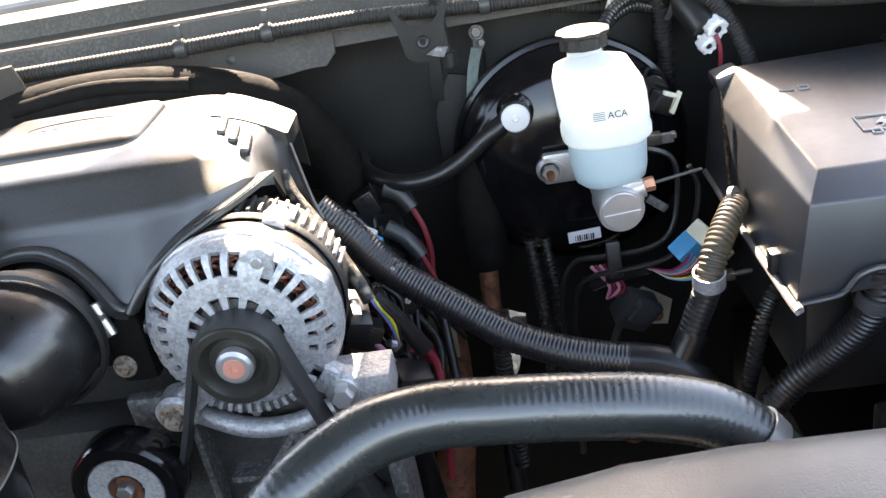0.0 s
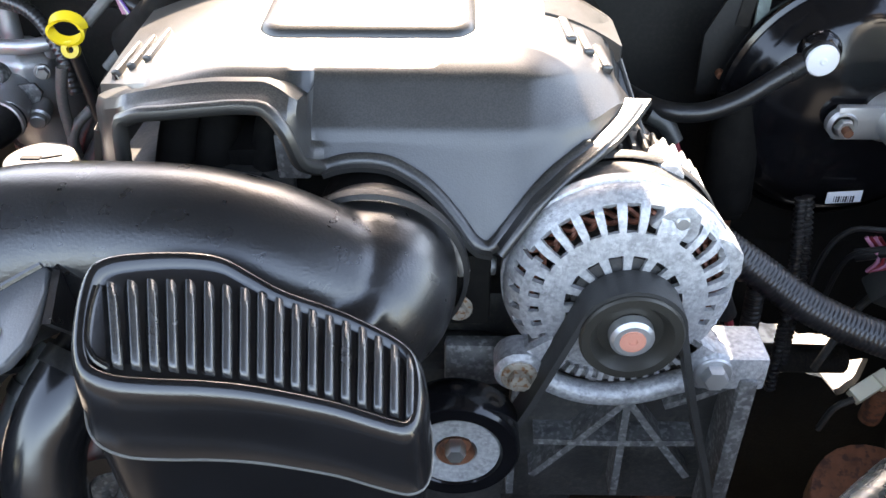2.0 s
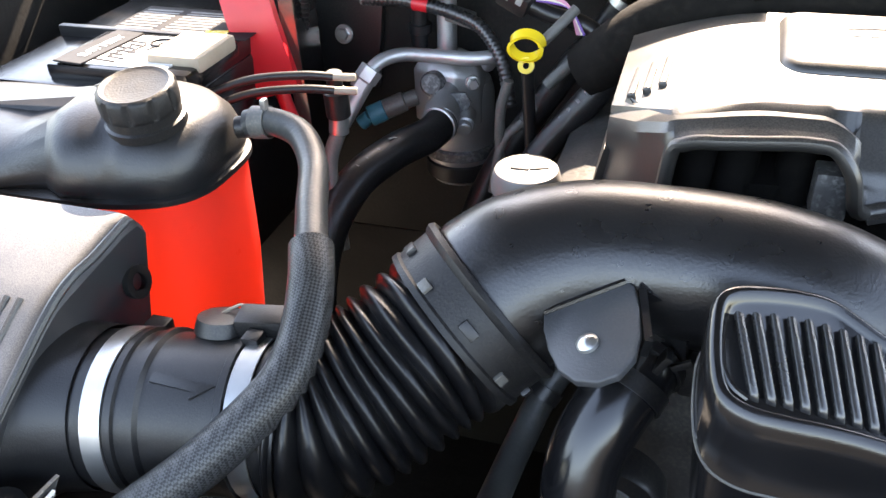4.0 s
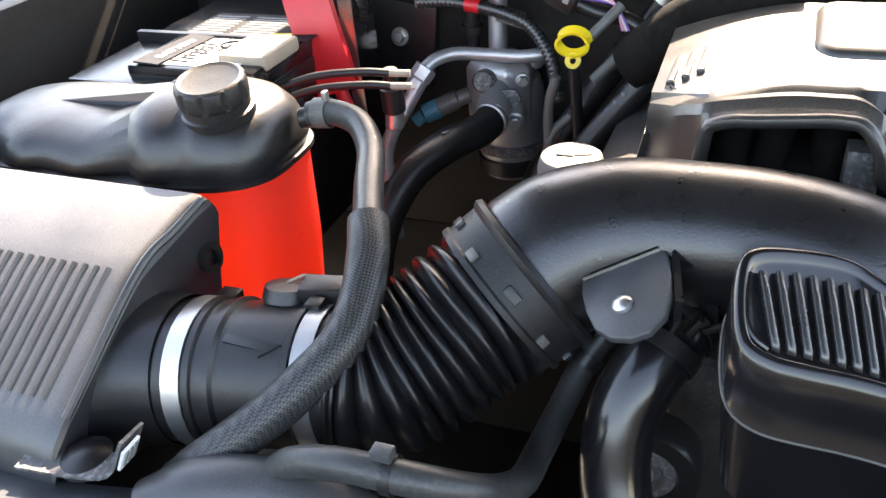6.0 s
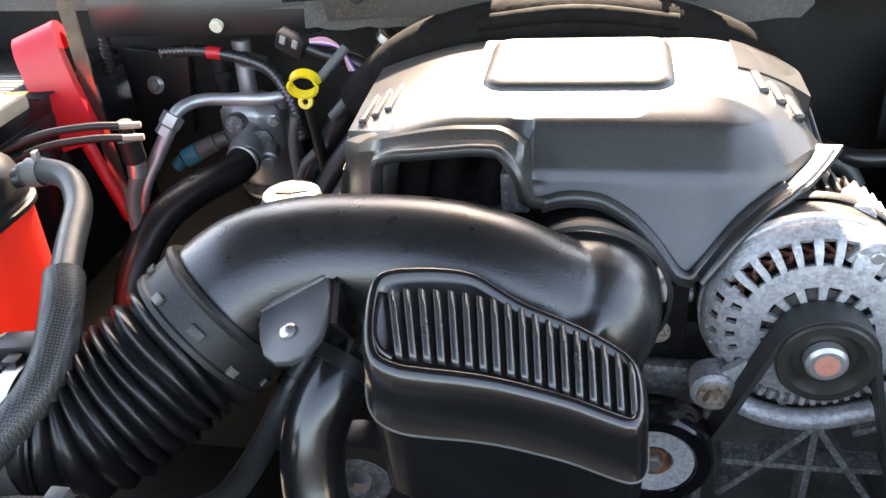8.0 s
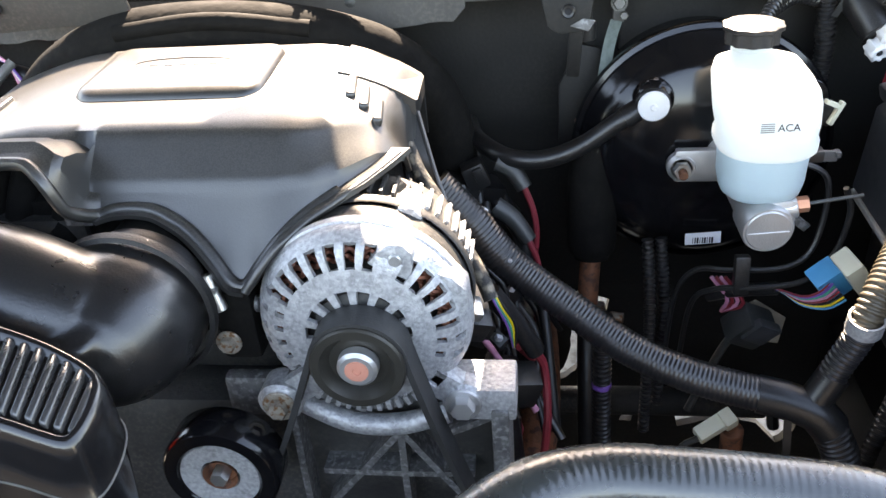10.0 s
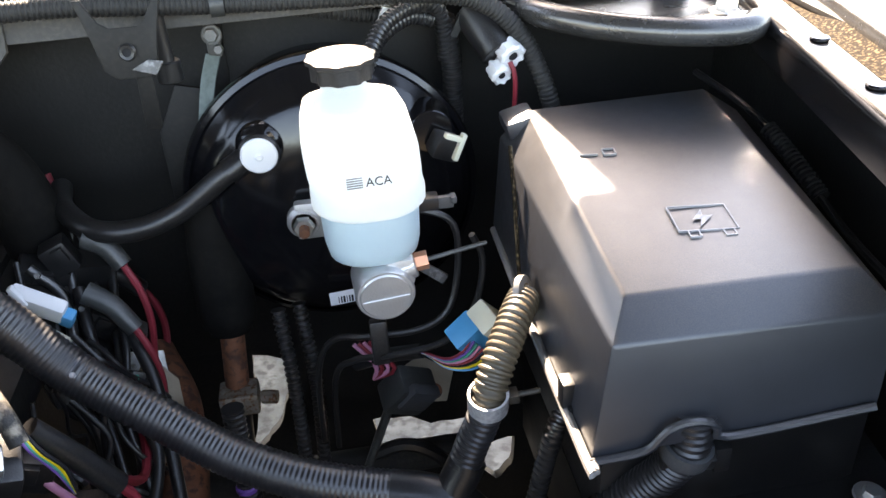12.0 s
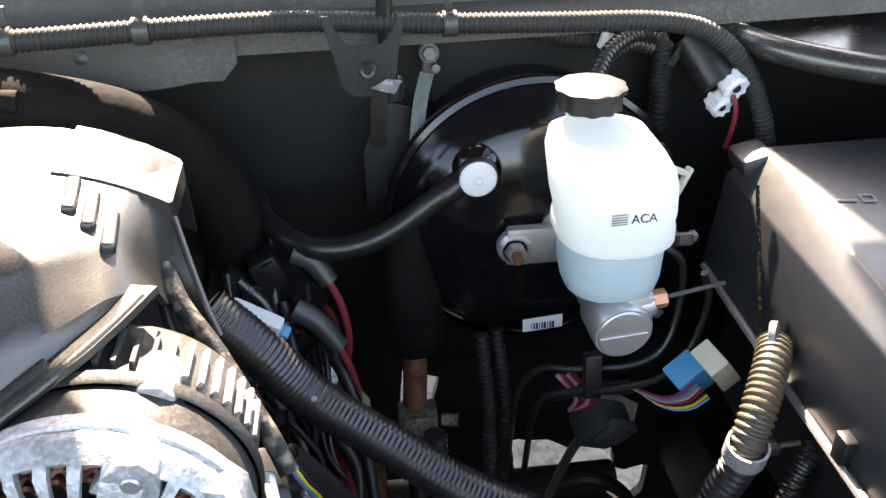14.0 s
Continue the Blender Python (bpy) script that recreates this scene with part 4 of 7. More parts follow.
def coolant_tank():
    th = thing("coolant_tank", "coolant tank with a black lobed top over bright orange coolant", "coolant tank", (-0.88, 0.52, 0.95))

    def ring(inset, z, lobe):
        pts = []
        n = 72
        for i in range(n):
            a = 2 * math.pi * i / n
            ca, sa = math.cos(a), math.sin(a)
            x = -0.912 + (0.146 - inset) * (abs(ca) ** 0.55) * (1 if ca > 0 else -1)
            y = 0.530 + (0.067 - inset) * (abs(sa) ** 0.62) * (1 if sa > 0 else -1)
            if sa < 0 and x < -0.82:
                y -= lobe * (0.5 - 0.5 * math.cos(2 * math.pi * (x + 0.82) / 0.062)) - lobe * 0.5
            g = math.exp(-((x + 0.882) / 0.010) ** 2) * min(1, lobe / 0.003) * max(0, 1 - inset / 0.035)
            low = min(1, max(0, (-0.868 - x) / 0.03)) * max(0, z - 1.1165) * 0.38
            pts.append((x, y + (0.012 * g if sa < 0 else -0.006 * g), z - low - 0.006 * g * min(1, max(0, (z - 1.118) / 0.025))))
        return pts

    part("reservoir", loft([ring(0.018, 0.93, 0), ring(0.010, 0.96, 0), ring(0.004, 1.03, 0), ring(0.002, 1.111, 0)]), COOLANT, th, "translucent lower half full of orange coolant", crease=60)
    part("seam", loft([ring(0.003, 1.1105, 0), ring(-0.002, 1.1115, 0), ring(-0.002, 1.1155, 0), ring(0.003, 1.1165, 0)]), BLACK, th, crease=60)
    part("top", loft([ring(0.002, 1.116, 0.003), ring(0.000, 1.123, 0.007), ring(0.002, 1.133, 0.010), ring(0.006, 1.145, 0.010), ring(0.015, 1.156, 0.008), ring(0.030, 1.164, 0.005), ring(0.048, 1.166, 0.002), ring(0.06, 1.167, 0)]), TANKTOP, th, "black plastic upper half", crease=70)
    part("neck", lathe([(0.027, 0), (0.027, 0.006), (0.025, 0.007), (0.025, 0.018)], (-0.808, 0.508, 1.156), (0.02, -0.16, 1), 30), BLACK, th)
    b = bmesh.new()
    prof = [(0.0235, -0.0025), (0.0258, 0.0), (0.0264, 0.0025), (0.0262, 0.0130), (0.0248, 0.0152), (0.0226, 0.0162), (0.0205, 0.0152), (0.0195, 0.0149), (0.004, 0.0152)]
    m = frame_to((-0.808, 0.506, 1.1695), (0.02, -0.16, 1))
    n = 120
    rings = []
    for r, h in prof:
        flute = 0.0018 if 0.0 < h < 0.0145 else 0.0
        rings.append([b.verts.new(m @ Vector(((r - flute * max(0, math.cos(10 * a)) ** 3) * math.cos(a), (r - flute * max(0, math.cos(10 * a)) ** 3) * math.sin(a), h))) for a in (2 * math.pi * i / n for i in range(n))])
    for p, q in zip(rings, rings[1:]):
        for i in range(n):
            b.faces.new((p[i], p[(i + 1) % n], q[(i + 1) % n], q[i]))
    b.faces.new(rings[-1]), b.faces.new(rings[0])
    part("cap", b, SATIN, th, "fluted black screw cap with faded print")
    part("nipple", cyl((-0.765, 0.545, 1.140), (-0.735, 0.553, 1.143), 0.008), BLACK, th)


coolant_tank()


def coolant_hose():
    th = thing("coolant_hose", "worn grey coolant hose running into a black braided sleeve", "hose", (-0.68, 0.42, 1.03))
    part("hose", tube([(-0.757, 0.547, 1.143), (-0.738, 0.548, 1.146), (-0.712, 0.538, 1.144), (-0.690, 0.510, 1.138), (-0.672, 0.468, 1.134), (-0.654, 0.428, 1.131)], 0.0098, 16), HOSE_GREY, th)
    part("sleeve", tube([(-0.655, 0.430, 1.131), (-0.646, 0.408, 1.123), (-0.641, 0.384, 1.108), (-0.642, 0.360, 1.0955), (-0.654, 0.340, 1.083), (-0.673, 0.320, 1.067), (-0.692, 0.304, 1.054), (-0.72, 0.285, 1.035)],
                        lambda u: 0.0130 if u < 0.96 else 0.012, 18, step=0.004), BRAIDED, th, "black braided sleeve")
    part("spring_clamp", lathe([(0.0105, 0), (0.0115, 0), (0.0115, 0.012), (0.0105, 0.012), (0.0105, 0)], (-0.752, 0.5485, 1.144), (1, 0, 0.1), 24), HOSE_SILVER, th)
    part("clamp_tab", box((-0.742, 0.548, 1.158), (0.004, 0.006, 0.009), 0.001), STEEL, th)


coolant_hose()


def alternator():
    C = Vector((-0.181, 0.497, 1.066))
    th = thing("alternator", "corroded aluminium alternator with slotted front housing and copper windings", "alternator", (-0.181, 0.54, 0.995))
    n = 150
    prof = [(0.015, -0.002), (0.0200, -0.002), (0.0345, -0.0012), (0.0362, -0.0010), (0.047, 0.0), (0.0495, 0.0004), (0.0560, 0.0020), (0.0610, 0.0042), (0.0645, 0.0075), (0.0670, 0.0120),
            (0.0688, 0.0150), (0.0698, 0.0185), (0.0698, 0.027)]
    b = bmesh.new()
    vs = []
    for r, h in prof:
        vs.append([b.verts.new(C + Vector((r * math.cos(a), h, r * math.sin(a)))) for a in (2 * math.pi * i / n for i in range(n))])
    for j in range(len(prof) - 1):
        for i in range(n):
            deg = (i * 2.4) % 360
            low = 215 < deg < 325
            if j == 1 and i % 10 in (0, 1, 2, 3, 4, 5) and not low:
                continue
            if 5 <= j <= 7 and i % 5 in (1, 2, 3) and 4 < deg < 150 and not 58 < deg < 72:
                continue
            if j in (5, 7, 8) and i % 5 in (2, 3) and (150 <= deg < 212 or deg <= 4 or deg > 336):
                continue
            k = (i + 1) % n
            b.faces.new((vs[j][i], vs[j][k], vs[j + 1][k], vs[j + 1][i]))
    bmesh.ops.recalc_face_normals(b, faces=b.faces)
    bmesh.ops.solidify(b, geom=list(b.faces), thickness=0.0035)
    for v in b.verts:
        v.co += Vector((noise.noise(v.co * 300), noise.noise(v.co * 300 + Vector((9, 0, 0))), noise.noise(v.co * 300 + Vector((0, 9, 0))))) * 0.0005
    part("front_housing", b, ALU, th, "slotted, corroded cast front housing", crease=45)
    part("hub", lathe([(0.0, 0.014), (0.03, 0.014), (0.03, 0.004), (0.018, 0.0)], C, (0, 1, 0), 32), ENGINE, th)
    for row, (rr, yy) in enumerate(((0.0530, 0.0090), (0.0565, 0.0105), (0.0600, 0.0135))):
        coil = []
        for i in range(217):
            a = 2 * math.pi * i / 216
            w = math.sin(27 * a + row * 2)
            coil.append(C + Vector(((rr + 0.0012 * w) * math.cos(a), yy + 0.002 * math.cos(27 * a + row), (rr + 0.0012 * w) * math.sin(a))))
        part("winding", tube(coil, 0.0018, 6, step=0.0016), COPPER, th, "dull copper wire winding")
    part("rotor", lathe([(0, 0.004), (0.046, 0.010), (0.05, 0.03), (0, 0.03)], C, (0, 1, 0), 32), ENGINE, th)
    part("stator_ring", lathe([(0.0665, 0.026), (0.0672, 0.027), (0.0672, 0.052), (0.0665, 0.053), (0.055, 0.053)], C, (0, 1, 0), 64), ENGINE, th, "dark laminated stator ring")
    # rear housing coloured dark for the shade it stands in
    part("rear_housing", lathe([(0.0690, 0.052), (0.0700, 0.0535), (0.0700, 0.060), (0.065, 0.062), (0.065, 0.098), (0.060, 0.108), (0, 0.108)], C, (0, 1, 0), 64), ENGINE, th, "cast rear housing")
    part("seam_band", lathe([(0.0695, 0.022), (0.0712, 0.023), (0.0712, 0.030), (0.0695, 0.031)], C, (0, 1, 0), 64), ALU, th)
    fin = box((0, 0, 0), (0.004, 0.026, 0.0024), 0.0004)
    for i in range(22):
        a = radians(12 + i * 7)
        # sunlit right-hand fins coloured pale, the shaded rest dark
        part("fin", moved(fin.copy(), Matrix.Translation(C + Vector((0.0672 * math.cos(a), 0.081, 0.0672 * math.sin(a)))) @ Matrix.Rotation(-a, 4, "Y")), ALU if i < 8 else ENGINE, th)
    fin.free()
    d = Vector((math.cos(radians(63)), 0, math.sin(radians(63))))
    side = Vector((d.z, 0, -d.x))
    for y0, y1 in ((0.0035, 0.031), (0.050, 0.078)):
        lug = [C + d * r + side * w for r, w in ((0.050, -0.015), (0.0605, -0.0115), (0.0690, -0.0080), (0.0725, 0.0), (0.0690, 0.0080), (0.0605, 0.0115), (0.050, 0.015))]
        bm = loft([[p + Vector((0, y, 0)) for p in lug] for y in (y0, y1)])
        bmesh.ops.bevel(bm, geom=list(bm.edges), offset=0.0022, segments=2, profile=0.6, affect="EDGES", clamp_overlap=True)
        part("lug", bm, ALU, th)
    part("through_bolt", cyl(C + d * 0.0610 + Vector((0, 0.0015, 0)), C + d * 0.0610 + Vector((0, 0.06, 0)), 0.0042), ALU_CLEAN, th)
    d = Vector((math.cos(radians(22)), 0, math.sin(radians(22))))
    side = Vector((d.z, 0, -d.x))
    lug = [C + d * r + side * w for r, w in ((0.060, -0.022), (0.0705, -0.012), (0.0745, 0.0), (0.0705, 0.012), (0.060, 0.022))]
    bm = loft([[p + Vector((0, y, 0)) for p in lug] for y in (0.009, 0.031)])
    bmesh.ops.bevel(bm, geom=list(bm.edges), offset=0.003, segments=2, profile=0.6, affect="EDGES", clamp_overlap=True)
    part("lug", bm, ALU, th)
    # lower housing with cooling teeth
    arc = [C + Vector((0.0575 * math.cos(a), 0.010, 0.0575 * math.sin(a))) for a in (radians(212 + 11.6 * k) for k in range(11))]
    part("lower_band", ribbon(arc, (0, 1, 0), 0.016, 0.012), ALU_DULL, th)
    for k in range(15):
        a = radians(222 + 6.8 * k)
        part("tooth", moved(box((0, 0, 0), (0.007, 0.008, 0.0035), 0.0008), Matrix.Translation(C + Vector((0.0585 * math.cos(a), 0.002, 0.0585 * math.sin(a)))) @ Matrix.Rotation(-a, 4, "Y")), ALU, th)
    # pulley
    P = Vector((-0.1785, 0.4705, 1.0595))
    part("pulley", lathe([(0.013, 0.008), (0.0190, 0.008), (0.0215, 0.004), (0.0240, 0.0), (0.0290, 0.0), (0.0302, 0.0015), (0.0302, 0.004), (0.0285, 0.005), (0.0285, 0.021), (0.0302, 0.022), (0.0302, 0.026), (0.01, 0.026)], P, (0, 1, 0), 56), PULLEY, th, "dark grooved drive pulley")
    part("pulley_nut", lathe([(0.0, 0.002), (0.0045, 0.002), (0.005, -0.001), (0.0105, -0.001), (0.0128, 0.001), (0.0132, 0.007), (0.0, 0.007)], P, (0, 1, 0), 36), ALU_CLEAN, th)
    part("nut_centre", lathe([(0, -0.0006), (0.0022, -0.0006), (0.0028, -0.0016), (0.0075, -0.0016), (0.0078, 0.001)], P, (0, 1, 0), 28), PINKRUST, th, "rust-stained pulley nut centre")
    # ears and bolts
    part("ear", join(cyl((-0.240, 0.488, 1.0145), (-0.240, 0.512, 1.0145), 0.0155, bevel=0.003), box((-0.226, 0.502, 1.024), (0.03, 0.018, 0.022), 0.004, (0, -35, 0))), ALU, th)
    part("ear", join(cyl((-0.118, 0.497, 1.0105), (-0.118, 0.515, 1.0105), 0.0145, bevel=0.003), box((-0.132, 0.507, 1.022), (0.032, 0.016, 0.022), 0.004, (0, 35, 0))), ALU, th)
    part("bolt", hexbolt((-0.240, 0.487, 1.0145), (0, -1, 0.05), 0.0075, 0.007, 0.0115), BOLT, th, "rust-tinted mounting bolt")
    part("bolt", hexbolt((-0.118, 0.496, 1.0105), (0, -1, 0.05), 0.0085, 0.008, 0.012), ALU_CLEAN, th)


alternator()


def alternator_bracket():
    th = thing("alternator_bracket", "grimy ribbed cast aluminium bracket under the alternator", "bracket", (-0.18, 0.53, 0.85))
    part("plate", box((-0.178, 0.532, 0.925), (0.165, 0.014, 0.14), 0.004), ENGINE, th)
    part("top_flange", tube([(-0.235, 0.515, 0.996), (-0.20, 0.510, 0.982), (-0.165, 0.510, 0.980), (-0.13, 0.512, 0.99)], 0.008, 10), ALU, th)
    part("mount_block", box((-0.105, 0.515, 1.008), (0.044, 0.034, 0.026), 0.003), ALU, th, "cast mounting block")
    part("side_wall", box((-0.094, 0.52, 0.93), (0.012, 0.05, 0.15), 0.003), ALU_DULL, th)
    part("left_wing", box((-0.262, 0.518, 1.0), (0.05, 0.012, 0.035), 0.004), ALU_DULL, th)
    for a, bb in (((-0.165, 0.975), (-0.225, 0.90)), ((-0.165, 0.975), (-0.165, 0.88)), ((-0.165, 0.975), (-0.115, 0.90)), ((-0.225, 0.935), (-0.115, 0.935)), ((-0.24, 0.99), (-0.24, 0.88)), ((-0.14, 0.97), (-0.10, 0.99))):
        part("rib", ribbon([(a[0], 0.518, a[1]), ((a[0] + bb[0]) / 2, 0.517, (a[1] + bb[1]) / 2), (bb[0], 0.518, bb[1])], (0, 1, 0), 0.022, 0.005, 0.02), ALU_DULL, th)
    part("bolt", hexbolt((-0.19, 0.512, 0.995), (0, -1, 0), 0.004, 0.004), STEEL, th)


alternator_bracket()


def belts_and_pulleys():
    th = thing("drive_belt", "black ribbed drive belt round the alternator pulley", "belt", (-0.18, 0.48, 0.95))
    c, r = Vector((-0.1785, 0.484, 1.0595)), 0.0305
    pts = [(-0.262, 0.484, 0.945), (-0.238, 0.484, 0.990)]
    for a in range(168, -20, -21):
        pts.append((c.x + r * math.cos(radians(a)), 0.484, c.z + r * math.sin(radians(a))))
    pts += [(-0.134, 0.484, 1.005), (-0.112, 0.484, 0.93), (-0.10, 0.484, 0.88)]
    part("band", ribbon(pts, (0, 1, 0), 0.021, 0.004, 0.005), BELT, th)
    for k in range(4):
        part("rib", ribbon([(p[0] * 0.9975 - 0.0004, 0.476 + 0.005 * k, p[2] - 0.0012) for p in pts], (0, 1, 0), 0.0022, 0.0022, 0.005), BELT, th)
    th = thing("idler_pulley", "black idler pulley with a corroded silver hub", "pulley", (-0.279, 0.48, 0.95))
    p = (-0.279, 0.456, 0.978)
    part("wheel", lathe([(0.0275, 0.004), (0.029, 0.001), (0.0375, 0.001), (0.0398, 0.004), (0.0398, 0.026), (0.0375, 0.029), (0.0, 0.029)], p, (0, 1, 0), 56), BOOSTER, th, "glossy black rim")
    part("hub", lathe([(0.0, 0.010), (0.010, 0.010), (0.0135, 0.003), (0.0270, 0.002), (0.0280, 0.005), (0.0, 0.012)], p, (0, 1, 0), 44), ALU, th, "corroded silver hub")
    part("recess", lathe([(0.0, 0.0085), (0.0095, 0.0085), (0.0122, 0.0025)], p, (0, 1, 0), 30), RUST, th)
    part("bolt", hexbolt((p[0], 0.464, p[2]), (0, -1, 0), 0.0065, 0.010), STEEL, th)
    th = thing("tensioner_pulley", "dark tensioner pulley with a grey steel hub low in the bay", "pulley", (-0.480, 0.45, 0.92))
    p = (-0.482, 0.437, 0.955)
    part("wheel", lathe([(0.022, 0.004), (0.024, 0.001), (0.036, 0.001), (0.038, 0.004), (0.038, 0.026), (0.0, 0.028)], p, (0, 1, 0), 48), RUBBER, th)
    part("hub", lathe([(0.0, 0.006), (0.012, 0.006), (0.015, 0.002), (0.021, 0.002), (0.023, 0.005), (0.0, 0.010)], p, (0, 1, 0), 40), ALU_DULL, th)
    part("bolt", hexbolt((p[0], 0.443, p[2]), (0, -1, 0), 0.007, 0.010), STEEL, th)


belts_and_pulleys()


# ---- brake side ----
def brake_booster():
    th = thing("brake_booster", "gloss black brake booster drum on the bulkhead", "brake booster", (0.085, 0.86, 0.90))
    c = (0.085, 0.80, 1.035)
    part("drum", lathe([(0.0, 0.0), (0.045, 0.0), (0.060, 0.004), (0.088, 0.010), (0.100, 0.018), (0.109, 0.030), (0.117, 0.041), (0.120, 0.044), (0.120, 0.050), (0.118, 0.053), (0.112, 0.060), (0.106, 0.13), (0.0, 0.14)],
                       c, (0, 1, 0), 72), BOOSTER, th)
    part("rim", lathe([(0.117, 0.038), (0.1212, 0.040), (0.1228, 0.046), (0.1212, 0.052)], c, (0, 1, 0), 72), BOOSTER, th)
    part("dome", lathe([(0.020, 0.0), (0.019, -0.005), (0.016, -0.010), (0.013, -0.012)], (0.035, 0.815, 1.097), (0, 1, 0), 32), BOOSTER, th)
    v = part("check_valve", lathe([(0.0, -0.018), (0.0015, -0.0185), (0.003, -0.017), (0.0145, -0.016), (0.0158, -0.0145), (0.0158, -0.006), (0.013, -0.004), (0.013, 0.006)], (0.033, 0.815, 1.095), (0.0, 1, 0), 40), BLACK, th, "vacuum check valve")
    part("cap_disc", lathe([(0.0, -0.0205), (0.002, -0.021), (0.0035, -0.0195), (0.0128, -0.0188), (0.0140, -0.0175), (0.0142, -0.015)], (0.033, 0.815, 1.095), (0, 1, 0), 40), WHITE, v, "pale grey round cap")
    part("sticker", box((0.087, 0.797, 0.959), (0.034, 0.001, 0.0125), 0.0003, (0, -2, 4)), WHITE, th, "white barcode sticker")
    for i in range(9):
        part("sticker_bar", box((0.0775 + 0.0023 * i, 0.7962 + 0.00012 * i, 0.9570), (0.0007 + 0.0006 * (i % 3), 0.0008, 0.0065), 0), INK, th)
    part("stud_plate", prism([(-0.020, -0.045), (0.016, -0.045), (0.024, 0.0), (0.020, 0.050), (0.0, 0.055), (-0.020, 0.015)], (-0.030, 0.878, 1.075), (0, -1, 0.05), 0.006, 0.002), WALLMAT, th)
    part("stud", cyl((-0.030, 0.872, 1.053), (-0.030, 0.862, 1.053), 0.0042, n=10), COPPER_NUT, th, "brassy stud end")
    part("port", cyl((0.165, 0.83, 1.095), (0.165, 0.80, 1.098), 0.020, 0.017), BOOSTER, th)
    cc = part("connector", box((0.173, 0.790, 1.090), (0.022, 0.018, 0.018), 0.003, (10, 25, 15)), BLACK, th)
    part("connector_clip", join(box((0.183, 0.780, 1.092), (0.004, 0.006, 0.022), 0.001, (0, 25, 10)), box((0.178, 0.779, 1.101), (0.013, 0.006, 0.004), 0.001, (0, 25, 10))), IVORY, cc, "white locking clip")


brake_booster()


def master_cylinder():
    th = thing("brake_master_cylinder", "aluminium brake master cylinder with a milky fluid reservoir", "master cylinder", (0.105, 0.72, 1.0))
    ax = Vector((0.05, -1, -0.055)).normalized()
    part("body", lathe([(0.0, 0.0), (0.024, 0.0), (0.024, 0.012), (0.018, 0.02), (0.0175, 0.095), (0.0205, 0.10), (0.0205, 0.128), (0.0195, 0.130), (0.0, 0.130)], (0.105, 0.805, 1.044), ax, 36), ALU_CLEAN, th)
    part("flange", join(box((0.080, 0.788, 1.042), (0.055, 0.010, 0.032), 0.004, (0, 0, 0)), cyl((0.060, 0.795, 1.041), (0.060, 0.782, 1.041), 0.014, bevel=0.003)), ALU_CLEAN, th)
    part("nut", hexbolt((0.059, 0.783, 1.0405), (0, -1, 0), 0.0085, 0.008, 0.0105), STEEL, th)
    part("stud", cyl((0.059, 0.776, 1.0405), (0.059, 0.767, 1.040), 0.0042, n=12), RUST, th, "rusty stud end")
    part("port_boss", join(cyl((0.112, 0.690, 1.047), (0.134, 0.690, 1.052), 0.010), box((0.123, 0.692, 1.050), (0.02, 0.022, 0.02), 0.003)), ALU_CLEAN, th)
    part("pipe_nut", lathe([(0, 0), (0.0065, 0), (0.0065, 0.009), (0, 0.009)], (0.134, 0.690, 1.052), (1, 0, 0.12), 6), COPPER_NUT, th, "copper-toned pipe nut")
    part("end_cap", lathe([(0.0, 0.0), (0.017, 0.0), (0.019, -0.002), (0.019, -0.006)], Vector((0.105, 0.805, 1.044)) + ax * 0.131, ax, 32), ALU_CLEAN, th)
    m = frame_to(Vector((0.105, 0.805, 1.044)) + ax * 0.1315, ax)
    part("cap_line", moved(box((0, 0, 0), (0.032, 0.0006, 0.0006), 0), m @ pose(0, -0.001, 0, 0, 0, 3)), WHITE, th)
    # reservoir: flask with a bulging seam
    def ring(w, d, z, cx=0.108, cy=0.712, r=0.018):
        return [(cx + a, cy + b, z) for a, b in rounded(w, d, min(r, w * 0.45, d * 0.45), 7)]
    lower = [ring(0.050, 0.052, 1.055, cy=0.712, r=0.020), ring(0.061, 0.066, 1.060, r=0.026), ring(0.065, 0.072, 1.070, r=0.028), ring(0.067, 0.074, 1.096, r=0.029)]
    seam = [ring(0.072, 0.079, 1.097, r=0.030), ring(0.076, 0.083, 1.099, r=0.032), ring(0.076, 0.083, 1.106, r=0.032), ring(0.073, 0.081, 1.110, r=0.031)]
    upper = [ring(0.074, 0.084, 1.120, 0.107, 0.714, r=0.026), ring(0.074, 0.088, 1.136, 0.106, 0.718, r=0.024), ring(0.072, 0.088, 1.145, 0.105, 0.722, r=0.022), ring(0.064, 0.080, 1.1535, 0.104, 0.728, r=0.02), ring(0.036, 0.044, 1.156, 0.102, 0.746, r=0.016), ring(0.030, 0.030, 1.159, 0.101, 0.758, r=0.0135)]
    rv = part("reservoir", loft([lower[-1]] + seam + upper), MILKY, th, "milky white plastic reservoir", crease=60)
    part("reservoir_bowl", loft(lower), FLUID, th, "bluish lower bowl full of fluid", crease=60)
    part("neck", lathe([(0.0155, 0.0), (0.0155, 0.010), (0.017, 0.011), (0.017, 0.014)], (0.101, 0.758, 1.152), (0, 0, 1), 28), MILKY, rv)
    b = bmesh.new()
    m = Matrix.Translation((0.101, 0.758, 1.163))
    n = 64
    rings = []
    for r, h in ((0.0175, 0.0), (0.0205, 0.001), (0.0205, 0.011), (0.0235, 0.0125), (0.0235, 0.0155), (0.021, 0.0165), (0.008, 0.0165)):
        k = 0.0012 if 0.0005 < h < 0.0115 else (0.0007 if h < 0.016 else 0)
        rings.append([b.verts.new(m @ Vector(((r + k * math.sin(10 * a)) * math.cos(a), (r + k * math.sin(10 * a)) * math.sin(a), h))) for a in (2 * math.pi * i / n for i in range(n))])
